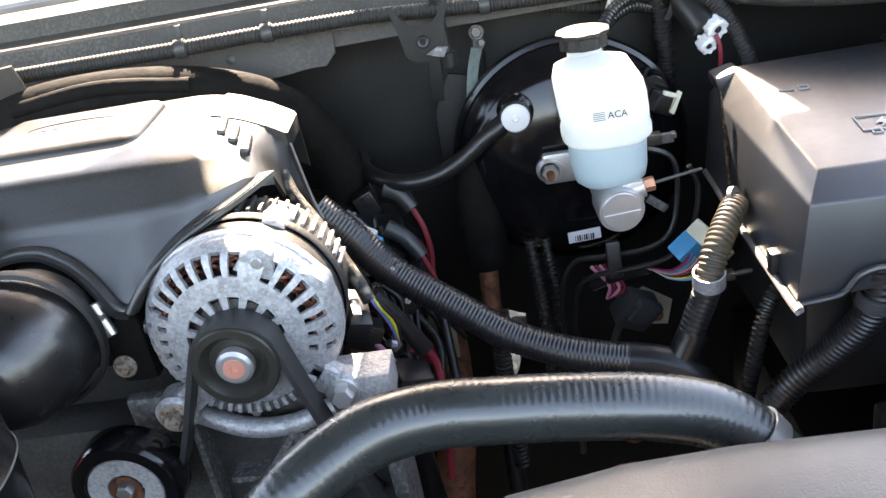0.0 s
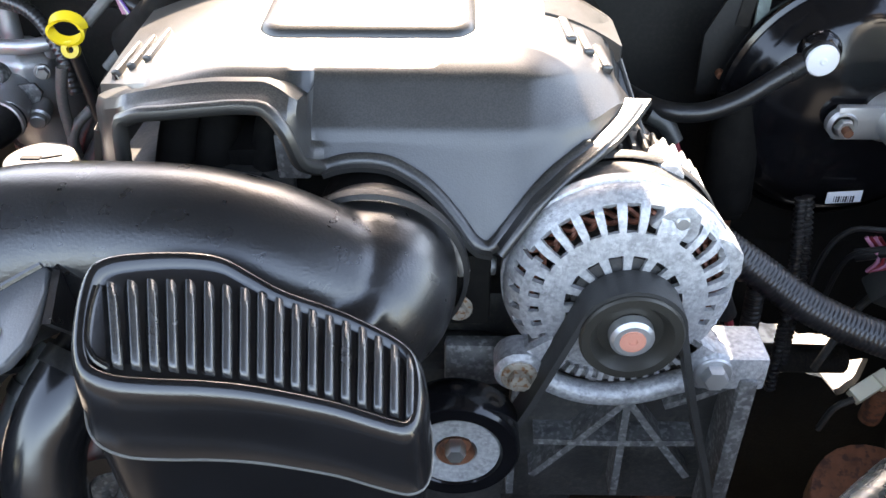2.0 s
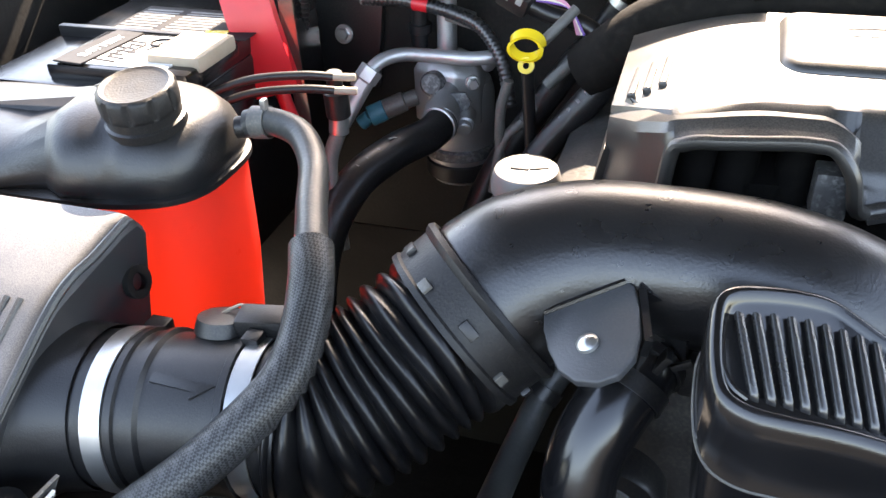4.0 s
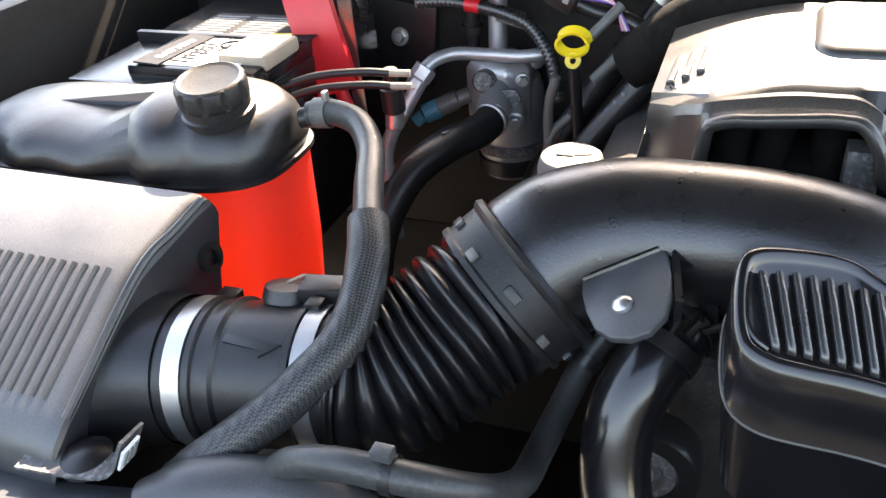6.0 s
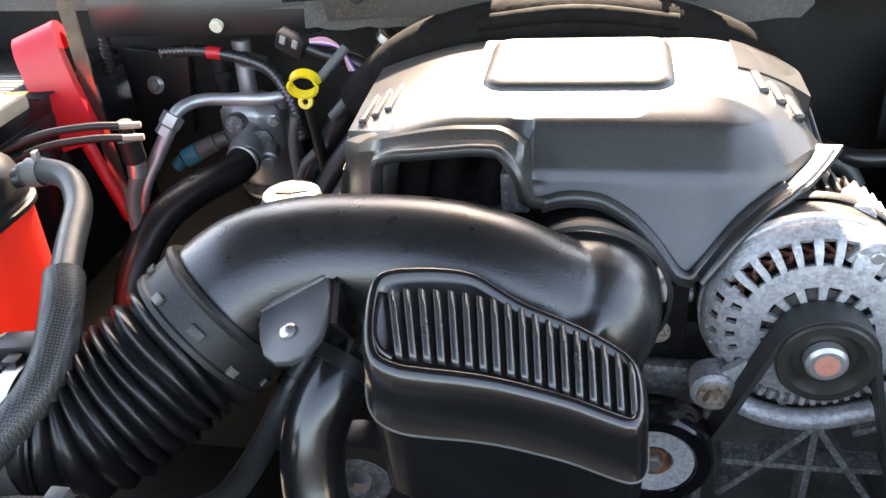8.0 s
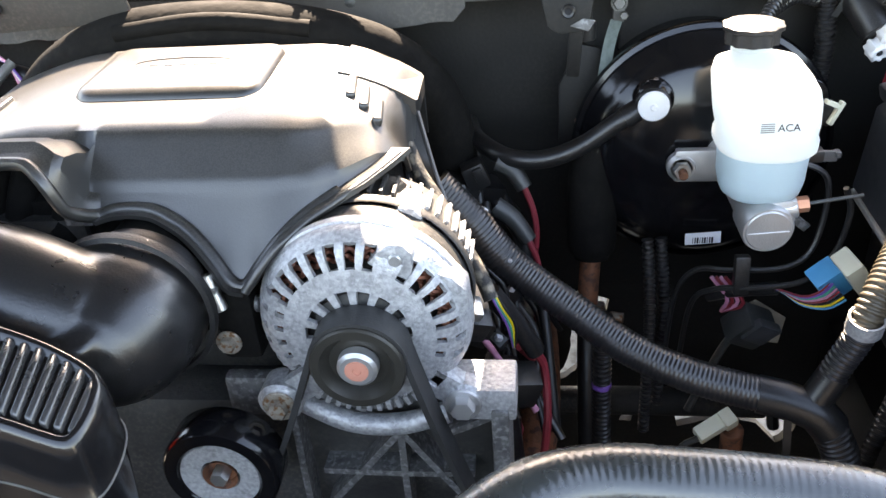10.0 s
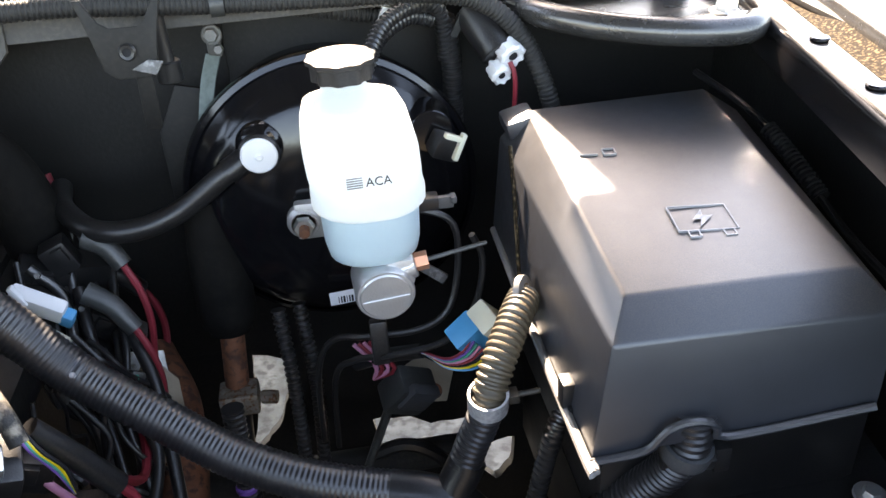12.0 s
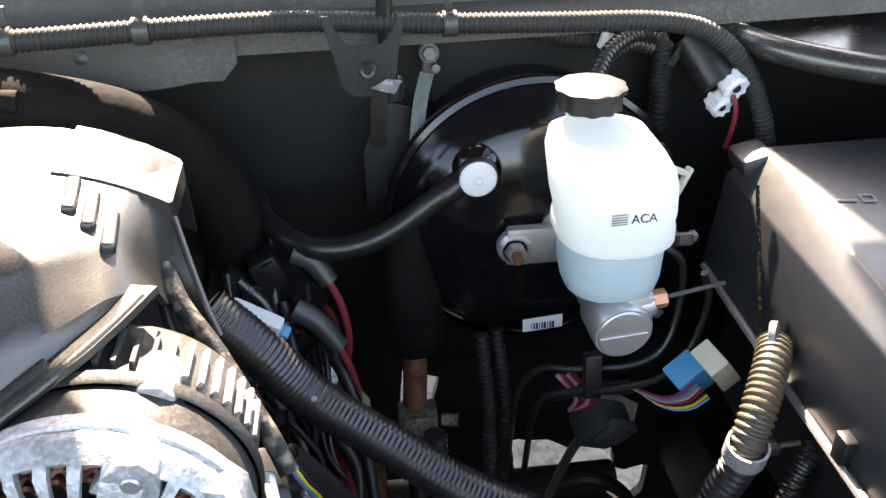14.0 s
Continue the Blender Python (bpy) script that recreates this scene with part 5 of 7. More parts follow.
    for p, q in zip(rings, rings[1:]):
        for i in range(n):
            b.faces.new((p[i], p[(i + 1) % n], q[(i + 1) % n], q[i]))
    b.faces.new(rings[0]), b.faces.new(rings[-1])
    part("cap", b, SATIN, th, "fluted black reservoir cap")
    letters("ACA", 0.0080, pose(0.1140, 0.6700, 1.1265, 82, 0, 3), INK, rv)
    for i in range(5):
        part("print_bar", box((0.099, 0.6704 + 0.0001 * i, 1.1232 + 0.0016 * i), (0.010, 0.0006, 0.0006), 0, (0, 0, 3)), GREYPRINT, rv)
    part("level_sensor", box((0.148, 0.715, 1.084), (0.016, 0.012, 0.010), 0.002), BLACK, th)
    part("sensor_clip", join(box((0.160, 0.712, 1.084), (0.012, 0.004, 0.009), 0.001), box((0.166, 0.712, 1.086), (0.004, 0.008, 0.005), 0.001)), SHROUD, th, "pale plug clip")


master_cylinder()


def brake_lines():
    th = thing("brake_lines", "black brake pipes looping below the master cylinder", "pipes", (0.12, 0.70, 0.93))
    part("pipe", tube([(0.142, 0.690, 1.053), (0.160, 0.692, 1.055), (0.185, 0.694, 1.058)], 0.0016, 8), HOSE_GREY, th)
    part("pipe", tube([(0.125, 0.735, 1.070), (0.150, 0.730, 1.068), (0.168, 0.728, 1.055), (0.168, 0.722, 1.02), (0.158, 0.715, 0.990), (0.135, 0.712, 0.978), (0.095, 0.720, 0.972), (0.070, 0.735, 0.962), (0.055, 0.74, 0.93), (0.05, 0.745, 0.85)], 0.0026, 8), BLACK, th)
    part("pipe", tube([(0.178, 0.712, 1.055), (0.186, 0.715, 1.03), (0.178, 0.712, 0.992), (0.155, 0.705, 0.970), (0.115, 0.705, 0.963), (0.085, 0.715, 0.955), (0.068, 0.728, 0.93), (0.062, 0.735, 0.85)], 0.0026, 8), BLACK, th)
    part("clip", box((0.105, 0.712, 0.972), (0.013, 0.010, 0.036), 0.002, (-10, 0, 0)), BLACK, th)
    part("bracket", box((0.152, 0.735, 1.012), (0.022, 0.004, 0.008), 0.001, (0, 40, 0)), ALU_DULL, th)


brake_lines()


def vacuum_hose():
    th = thing("vacuum_hose", "black rubber vacuum hose from the booster valve", "hose", (-0.04, 0.80, 1.03))
    part("hose", tube([(0.020, 0.806, 1.089), (0.003, 0.802, 1.080), (-0.030, 0.799, 1.058), (-0.065, 0.795, 1.047), (-0.10, 0.80, 1.048), (-0.13, 0.84, 1.05), (-0.14, 0.88, 1.05)], 0.0088, 14), RUBBER, th)
    part("elbow", tube([(0.030, 0.813, 1.093), (0.019, 0.807, 1.088), (0.007, 0.803, 1.082)], 0.0100, 14), RUBBER, th)


vacuum_hose()


def steering_shaft():
    th = thing("steering_shaft", "rusty steering shaft under a black rubber boot", "shaft", (-0.02, 0.82, 0.80))
    part("boot", lathe([(0.018, 0.0), (0.019, 0.004), (0.023, 0.008), (0.025, 0.02), (0.024, 0.07), (0.020, 0.12), (0, 0.125)], (-0.018, 0.815, 0.928), (0.0, 0.18, 1), 28), PAD, th)
    part("shaft", cyl((-0.018, 0.818, 0.93), (-0.022, 0.800, 0.865), 0.0105), RUST, th, "rusty steel shaft")
    part("joint", join(box((-0.020, 0.795, 0.868), (0.034, 0.026, 0.022), 0.003), cyl((0.0, 0.785, 0.874), (0.014, 0.782, 0.874), 0.006, n=8)), BOLT, th, "grey clamp joint with a bolt")
    part("lower_shaft", tube([(-0.022, 0.795, 0.862), (-0.022, 0.76, 0.80), (-0.02, 0.72, 0.70)], 0.010, 14), BLACK, th)


steering_shaft()


def fuse_box():
    th = thing("fuse_box", "grained black plastic fuse box with a chamfered lid and moulded symbol", "fuse box", (0.29, 0.64, 0.90))
    T, M, B = 1.1185, 1.0985, 1.022
    def quad(xa, ya, xb, yb, xc, yc, xd, yd, za, zb, zcc, zd):
        return [(xa, ya, za), (xb, yb, zb), (xc, yc, zcc), (xd, yd, zd)]
    bm = loft([quad(0.2045, 0.5175, 0.352, 0.498, 0.405, 0.778, 0.207, 0.778, B, 1.046, B + 0.02, B),
               quad(0.2130, 0.521, 0.365, 0.514, 0.402, 0.776, 0.213, 0.776, M - 0.004, M - 0.002, M, M),
               quad(0.2260, 0.5425, 0.352, 0.536, 0.369, 0.771, 0.2320, 0.767, T - 0.009, T - 0.006, T + 0.003, T + 0.003)])
    bmesh.ops.bevel(bm, geom=list(bm.edges), offset=0.0020, segments=2, profile=0.6, affect="EDGES", clamp_overlap=True)
    lid = part("lid", bm, GRAIN, th, "grained chamfered lid", crease=30)
    # lip and eyelet take the pale colour as their sunlight
    part("lip", tube([(0.2065, 0.772, 1.021), (0.204, 0.66, 1.021), (0.2020, 0.516, 1.022), (0.205, 0.5145, 1.022)], 0.003, 8), SUNPALED, th, "lower lip coloured pale for sunlight")
    part("front_lip", tube([(0.2030, 0.5150, 1.0225), (0.222, 0.5125, 1.026), (0.234, 0.511, 1.030), (0.243, 0.5095, 1.043), (0.256, 0.508, 1.048), (0.268, 0.5065, 1.045), (0.276, 0.5055, 1.036), (0.350, 0.497, 1.050)], 0.0024, 8), GRAIN, th)
    part("base", box((0.310, 0.655, 0.965), (0.175, 0.21, 0.10), 0.008), BLACK, th, "black lower case")
    part("eyelet", lathe([(0.006, -0.003), (0.011, -0.002), (0.011, 0.002), (0.006, 0.003), (0.006, -0.003)], (0.198, 0.644, 1.048), (0.75, -0.5, 0.2), 24), SUNPALED, th, "raised round eyelet")
    part("latch", join(box((0.205, 0.563, 1.030), (0.010, 0.012, 0.022), 0.002), box((0.209, 0.556, 1.020), (0.012, 0.006, 0.012), 0.001)), BLACK, th)
    part("side_seam", tube([(0.2080, 0.7190, 1.117), (0.2065, 0.700, 1.085), (0.2040, 0.682, 1.058), (0.2020, 0.667, 1.036)], 0.0014, 8), GRIT, th, "thin brown line down the side")
    part("corner_pad", box((0.226, 0.768, 1.113), (0.024, 0.030, 0.014), 0.004, (0, -14, 0)), GRAIN, th)
    # moulded symbol
    def top_z(x, y):
        return T + 0.0036 - 0.048 * max(0, (0.77 - y))
    o = Vector((0.293, 0.599))
    ux, uy = Vector((0.99, -0.12)), Vector((0.10, 0.995))
    def P(a, b):
        q = o + ux * a + uy * b
        return (q.x, q.y, top_z(q.x, q.y))
    def line(*ab):
        pts = [P(*p) for p in ab]
        return join(*[ribbon([s, ((s[0] + e[0]) / 2, (s[1] + e[1]) / 2, (s[2] + e[2]) / 2), e], (-(e[1] - s[1]), e[0] - s[0], 0), 0.0009, 0.0012, 0.02) for s, e in zip(pts, pts[1:])])
    part("symbol", line((-0.017, 0.014), (0.017, 0.014), (0.017, -0.012), (-0.017, -0.012), (-0.017, 0.014)), PALE, lid, "pale moulded battery symbol")
    for a in (-0.012, 0.008):
        part("symbol_foot", line((a, -0.012), (a, -0.018), (a + 0.006, -0.018), (a + 0.006, -0.012)), PALE, lid)
    b = bmesh.new()
    b.faces.new([b.verts.new(Vector(P(*p)) + Vector((0, 0, 0.0006))) for p in ((0.002, 0.010), (-0.006, -0.001), (-0.001, -0.001), (-0.004, -0.009), (0.007, 0.003), (0.001, 0.003))])
    part("symbol_bolt", b, PALE, lid)
    o = Vector((0.268, 0.690))
    part("symbol", line((-0.004, 0.004), (0.004, 0.004), (0.004, -0.004), (-0.004, -0.004), (-0.004, 0.004)), GREYPRINT, lid)
    part("symbol", line((-0.020, -0.003), (-0.008, -0.003)), GREYPRINT, lid)


fuse_box()


def loom_right():
    th = thing("main_wiring_loom", "thick black corrugated wiring loom joined with tape", "wiring loom", (0.05, 0.62, 0.90))
    part("conduit", tube([(-0.152, 0.678, 1.080), (-0.125, 0.672, 1.052), (-0.093, 0.664, 1.015), (-0.045, 0.645, 0.985), (0.0, 0.625, 0.960), (0.045, 0.608, 0.947), (0.085, 0.597, 0.941), (0.105, 0.592, 0.940)], lambda u: 0.0160 - 0.0020 * min(1, u * 2.5), 22, ring=0.0036, amp=0.0006), LOOM, th)
    part("tape", tube([(0.098, 0.593, 0.940), (0.118, 0.588, 0.938), (0.138, 0.582, 0.932), (0.150, 0.578, 0.920)], 0.0150, 16), RUBBER, th, "black cloth tape wrap")
    part("tape", tube([(0.134, 0.585, 0.935), (0.143, 0.588, 0.950), (0.149, 0.590, 0.962)], 0.0125, 14), RUBBER, th)
    part("conduit", tube([(0.143, 0.588, 0.950), (0.152, 0.590, 0.975), (0.158, 0.590, 0.990), (0.163, 0.590, 1.006)], 0.0105, 16, ring=0.0046, amp=0.0013), LOOM, th)
    # same conduit as below, its sunlit stretch painted tan
    part("conduit", tube([(0.162, 0.590, 1.004), (0.166, 0.594, 1.016), (0.174, 0.604, 1.030), (0.189, 0.626, 1.042), (0.199, 0.644, 1.043)], 0.0105, 16, ring=0.0046, amp=0.0013), TAN_SLEEVE, th, "dusty branch coloured tan for sunlight")
    part("conduit", tube([(0.146, 0.579, 0.926), (0.160, 0.573, 0.895), (0.166, 0.570, 0.85), (0.168, 0.57, 0.79)], 0.0135, 16, ring=0.0046, amp=0.0013), LOOM, th)
    part("tape_tail", ribbon([(0.117, 0.575, 0.93), (0.118, 0.57, 0.90), (0.116, 0.57, 0.87)], (1, 0, 0), 0.006, 0.001), RUBBER, th)
    k = part("steel_clamp", lathe([(0.0112, -0.0065), (0.0128, -0.0065), (0.0128, 0.0065), (0.0112, 0.0065), (0.0112, -0.0065)], (0.1630, 0.590, 1.009), (-0.02, -0.22, 1), 32), ALU, th, "bright steel P-clamp")
    part("clamp_tail", join(box((0.178, 0.590, 1.010), (0.008, 0.010, 0.006), 0.001), cyl((0.180, 0.590, 1.010), (0.196, 0.589, 1.012), 0.002, n=10)), PULLEY, k)
    part("dot", lathe([(0.002, 0.0), (0.0018, 0.002), (0, 0.0025)], (-0.092, 0.653, 1.024), (0, -0.6, 0.8), 12), PALE, th)


loom_right()


def fuse_loom():
    th = thing("fuse_box_loom", "dusty black corrugated loom below the fuse box", "wiring loom", (0.23, 0.55, 0.85))
    part("conduit", tube([(0.262, 0.520, 1.045), (0.261, 0.520, 1.020), (0.255, 0.530, 0.990), (0.238, 0.545, 0.955), (0.212, 0.552, 0.925), (0.190, 0.545, 0.900), (0.178, 0.54, 0.86), (0.172, 0.54, 0.80)], 0.0115, 16, ring=0.0046, amp=0.0013), LOOM, th)
    part("clip", join(box((0.263, 0.527, 1.010), (0.030, 0.024, 0.012), 0.002, (20, 0, -10)), box((0.281, 0.522, 1.006), (0.010, 0.012, 0.018), 0.002)), BLACK, th)
    part("collar", lathe([(0.0118, -0.005), (0.0142, -0.005), (0.0146, 0.0), (0.0142, 0.005), (0.0118, 0.005), (0.0118, -0.005)], (0.2605, 0.5205, 1.016), (0.1, -0.2, 1), 28), SHROUD, th, "grey clip collar")
    th = thing("battery_tray_bracket", "black plastic bracket with bolts beside the fuse box loom", "bracket", (0.34, 0.55, 0.86))
    part("plate", box((0.355, 0.56, 0.925), (0.14, 0.11, 0.02), 0.006, (8, 0, 0)), BLACK, th)
    part("wall", box((0.33, 0.51, 0.89), (0.14, 0.015, 0.08), 0.005), BLACK, th)
    for x, y in ((0.349, 0.562), (0.395, 0.53), (0.302, 0.53)):
        part("bolt", hexbolt((x, y, 0.937), (0, -0.1, 1), 0.006, 0.006, 0.011), ALU_CLEAN, th)


fuse_loom()


def side_connectors():
    th = thing("blue_connector", "blue and ivory wiring plug with coloured wires", "connector", (0.175, 0.69, 0.96))
    part("housing", box((0.174, 0.700, 0.974), (0.024, 0.020, 0.038), 0.002, (20, -38, 10)), BLUE, th)
    part("cover", box((0.190, 0.694, 0.986), (0.016, 0.024, 0.046), 0.002, (20, -38, 10)), IVORY, th, "ivory plug cover")
    for i, m in enumerate((REDWIRE, PURPLE, GREEN, PINK, REDWIRE, INK, YELLOW, BLUE)):
        part("wire", tube([(0.170 + 0.0022 * i, 0.686, 0.983 - 0.0028 * i), (0.164 + 0.001 * i, 0.684, 0.974 - 0.0026 * i), (0.152, 0.690, 0.964 - 0.0012 * i), (0.136, 0.708, 0.959), (0.118, 0.725, 0.950)], 0.0011, 6), m, th)
    part("sleeve", tube([(0.136, 0.710, 0.959), (0.11, 0.728, 0.945), (0.085, 0.742, 0.93)], 0.006, 10), RUBBER, th)
    th = thing("grey_connector", "dark grey square wiring connector", "connector", (0.122, 0.735, 0.88))
    part("housing", box((0.124, 0.735, 0.900), (0.036, 0.028, 0.034), 0.004, (25, 30, 20)), HOSE_GREY, th)
    part("lock", box((0.131, 0.7205, 0.904), (0.026, 0.010, 0.026), 0.002, (25, 30, 20)), SHROUD, th, "worn grey lock face")
    th = thing("heat_shield", "tan metal shield plate with a hole below the connector", "shield", (0.14, 0.76, 0.84))
    part("plate", prism([(-0.022, -0.012), (0.018, -0.020), (0.030, 0.004), (0.004, 0.024), (-0.016, 0.016)], (0.138, 0.765, 0.880), (0.1, -0.7, 0.7), 0.003, 0.0008), BEIGE, th)
    part("hole_ring", lathe([(0.004, 0), (0.007, 0), (0.007, 0.001), (0.004, 0.001)], (0.148, 0.756, 0.877), (0.1, -0.7, 0.7), 16), RUST, th)
    th = thing("white_sensor_plug", "pale grey sensor plug on a rusty mount", "connector", (0.08, 0.65, 0.83))
    part("plug", join(box((0.080, 0.648, 0.853), (0.030, 0.014, 0.012), 0.002, (20, -20, 25)), box((0.094, 0.652, 0.860), (0.012, 0.016, 0.014), 0.002, (20, -20, 25))), IVORY, th)
    part("mount", cyl((0.10, 0.655, 0.845), (0.104, 0.665, 0.80), 0.010), RUST, th)
    part("lead", tube([(0.068, 0.64, 0.848), (0.055, 0.642, 0.835), (0.052, 0.65, 0.80)], 0.003, 8), HOSE_GREY, th)
    th = thing("bulkhead_plug", "dark bulkhead plug with white face and red wire", "connector", (0.235, 0.84, 1.10))
    part("body", cyl((0.214, 0.872, 1.168), (0.229, 0.842, 1.140), 0.017, 0.015), BLACK, th)
    for q, rr in (((0.236, 0.834, 1.142), 0.0105), ((0.227, 0.834, 1.127), 0.0085)):
        b = lathe([(rr * 0.8, 0.010), (rr, 0.006), (rr, -0.004), (rr * 0.75, -0.006), (rr * 0.35, -0.005), (rr * 0.3, 0.002)], q, (-0.25, 0.9, 0.35), 36)
        for v in b.verts:
            d = v.co - Vector(q)
            v.co += Vector((d.x, 0, d.z)) * 0.10 * math.sin(9 * math.atan2(d.z, d.x))
        sk = part("socket", b, WHITE, th, "pale ribbed plug socket")
        part("socket_hole", cyl(Vector(q) + Vector((0, -0.0065, 0.0)), Vector(q) + Vector((0, 0.002, 0)), rr * 0.36, n=12), INK, sk)
    part("wire", tube([(0.234, 0.829, 1.137), (0.237, 0.826, 1.128), (0.238, 0.828, 1.112), (0.238, 0.835, 1.09)], 0.002, 8), REDWIRE, th)


side_connectors()


def harness_left():
    th = thing("engine_harness", "tangled black harness with red wires and plugs beside the engine", "wiring", (-0.11, 0.75, 0.85))
    part("cable", tube([(-0.155, 0.90, 1.055), (-0.150, 0.893, 1.038), (-0.142, 0.885, 1.025)], 0.0032, 8), REDWIRE, th, "red cable")
    part("cable", tube([(-0.142, 0.885, 1.025), (-0.136, 0.872, 1.01), (-0.135, 0.86, 0.985)], 0.0055, 10, ring=0.004, amp=0.001), SLEEVE, th)
    part("cable", tube([(-0.128, 0.855, 0.985), (-0.108, 0.86, 0.968), (-0.096, 0.865, 0.95)], 0.008, 10), RUBBER, th)
    part("cable", tube([(-0.097, 0.866, 0.951), (-0.088, 0.868, 0.93), (-0.085, 0.865, 0.90), (-0.09, 0.84, 0.86)], 0.0034, 8), REDWIRE, th, "red cable")
    part("cable", tube([(-0.125, 0.80, 0.955), (-0.105, 0.77, 0.935), (-0.092, 0.745, 0.915)], 0.009, 10), RUBBER, th)
    part("cable", tube([(-0.090, 0.742, 0.913), (-0.08, 0.70, 0.905), (-0.075, 0.66, 0.92), (-0.085, 0.63, 0.955)], 0.0036, 8), REDWIRE, th, "red cable")
    part("cable", tube([(-0.105, 0.60, 1.03), (-0.088, 0.605, 1.0), (-0.072, 0.612, 0.965)], 0.008, 12), RUBBER, th)
    part("cable", tube([(-0.072, 0.612, 0.965), (-0.065, 0.614, 0.945), (-0.063, 0.60, 0.90), (-0.07, 0.59, 0.84)], 0.0036, 8), REDWIRE, th, "red cable")
    part("loop", lathe([(0.014, -0.003), (0.018, -0.003), (0.018, 0.003), (0.014, 0.003), (0.014, -0.003)], (-0.146, 0.835, 1.030), (0.4, -1, 0.3), 28), HOSE_GREY, th)
    part("plug", box((-0.128, 0.825, 0.998), (0.04, 0.03, 0.03), 0.005, (10, 20, 30)), BLACK, th)
    part("plug", box((-0.135, 0.73, 1.00), (0.034, 0.022, 0.012), 0.003, (0, 30, -20)), IVORY, th, "pale broken plug")
    part("foil", box((-0.110, 0.84, 0.922), (0.030, 0.02, 0.022), 0.006, (20, 30, 10)), FOIL, th, "crumpled bright foil")
    part("plug", box((-0.086, 0.595, 0.945), (0.030, 0.028, 0.028), 0.004, (10, 15, 20)), BLACK, th)
    part("cable", tube([(-0.10, 0.59, 0.93), (-0.095, 0.595, 0.88), (-0.09, 0.60, 0.80)], 0.012, 12), RUBBER, th)
    part("bolt_head", hexbolt((-0.122, 0.84, 0.975), (0, -1, 0.3), 0.005, 0.005), STEEL, th)
    part("bolt_head", hexbolt((-0.118, 0.80, 0.945), (0, -1, 0.3), 0.006, 0.005), STEEL, th)
    rnd = random.Random(4)
    for k in range(9):
        x0, z0 = -0.158 + 0.0075 * k, 1.035 - 0.006 * k
        pts = [(x0, 0.80 + rnd.uniform(-0.03, 0.05), z0)]
        for q in range(1, 5):
            pts.append((x0 + 0.013 * q + rnd.uniform(-0.010, 0.010), 0.80 - 0.035 * q + rnd.uniform(-0.02, 0.02), z0 - 0.036 * q + rnd.uniform(-0.012, 0.012)))
        part("cable", tube(pts, rnd.uniform(0.0022, 0.0055), 10), (RUBBER, SLEEVE, BLACK)[k % 3], th, crease=60)
    for c, sz, rot, m in (((-0.147, 0.80, 1.015), (0.036, 0.024, 0.022), (10, 25, 20), BLACK), ((-0.130, 0.80, 1.030), (0.022, 0.020, 0.026), (0, -20, 10), BLACK), ((-0.112, 0.79, 0.972), (0.026, 0.022, 0.020), (0, 40, 10), RUBBER),
                          ((-0.123, 0.62, 0.984), (0.030, 0.024, 0.024), (0, 30, 15), BLACK), ((-0.102, 0.62, 0.935), (0.028, 0.022, 0.026), (0, 10, 0), BLACK), ((-0.113, 0.62, 0.905), (0.024, 0.020, 0.030), (0, 20, 10), BLACK),
                          ((-0.098, 0.62, 0.880), (0.022, 0.022, 0.026), (0, 0, 20), RUBBER)):
        bm = box(c, sz, 0.003, rot)
        pl = part("plug", bm, m, th)
        part("plug_latch", box(Vector(c) + Vector((0.004, -sz[1] * 0.55, sz[2] * 0.2)), (sz[0] * 0.4, 0.005, sz[2] * 0.5), 0.001, rot), BLACK, pl)
    torn = part("plug", box((-0.136, 0.747, 1.022), (0.040, 0.012, 0.018), 0.003, (20, 28, -10)), WHITE, th, "torn pale plug")
    part("plug_tooth", join(box((-0.153, 0.741, 1.030), (0.018, 0.006, 0.004), 0.001, (10, -10, 0)), box((-0.145, 0.741, 1.034), (0.004, 0.006, 0.018), 0.001, (0, -25, 0))), WHITE, torn)
    part("plug_tip", box((-0.1185, 0.745, 1.008), (0.010, 0.010, 0.014), 0.002, (20, 28, -10)), BLUE, torn)
    # small metal heads added as glints among the wires
    for c in ((-0.139, 0.77, 1.032), (-0.118, 0.775, 0.995), (-0.126, 0.77, 1.006), (-0.108, 0.765, 0.960)):
        part("terminal", hexbolt(c, (0.2, -1, 0.5), 0.0026, 0.003), ALU_DULL, th)
    for a, b2, c in (((-0.108, 0.80, 1.043), (-0.094, 0.796, 1.036), (-0.083, 0.79, 1.020)), ((-0.110, 0.77, 1.012), (-0.093, 0.766, 1.000), (-0.079, 0.76, 0.980))):
        part("boot", tube([a, b2, c], lambda u: 0.0092 - 0.0015 * u, 12), HOSE_GREY, th)
        end = Vector(c)
        part("cable", tube([end, end + Vector((0.008, -0.004, -0.022)), end + Vector((0.011, -0.008, -0.050)), end + Vector((0.006, -0.010, -0.085))], 0.0030, 8), REDWIRE, th, "red cable")
    part("wire", tube([(-0.137, 0.79, 0.972), (-0.130, 0.786, 0.965), (-0.128, 0.786, 0.955)], 0.0022, 6), PURPLE, th)
    part("terminal", hexbolt((-0.124, 0.785, 0.990), (0.2, -1, 0.4), 0.0032, 0.005), ALU_DULL, th)
    for k in range(16):
        x0, y0, z0 = rnd.uniform(-0.150, -0.105), rnd.uniform(0.60, 0.76), rnd.uniform(0.93, 1.02)
        p = Vector((x0, y0, z0))
        pts = [p.copy()]
        for q in range(5):
            p += Vector((rnd.uniform(-0.006, 0.016), rnd.uniform(-0.014, 0.014), rnd.uniform(-0.030, -0.006)))
            pts.append(p.copy())
        part("wire", tube(pts, rnd.uniform(0.0012, 0.0030), 8), (RUBBER, BLACK, REDWIRE, RUBBER, SLEEVE, BLACK, PINK, RUBBER)[k % 8], th, crease=60)
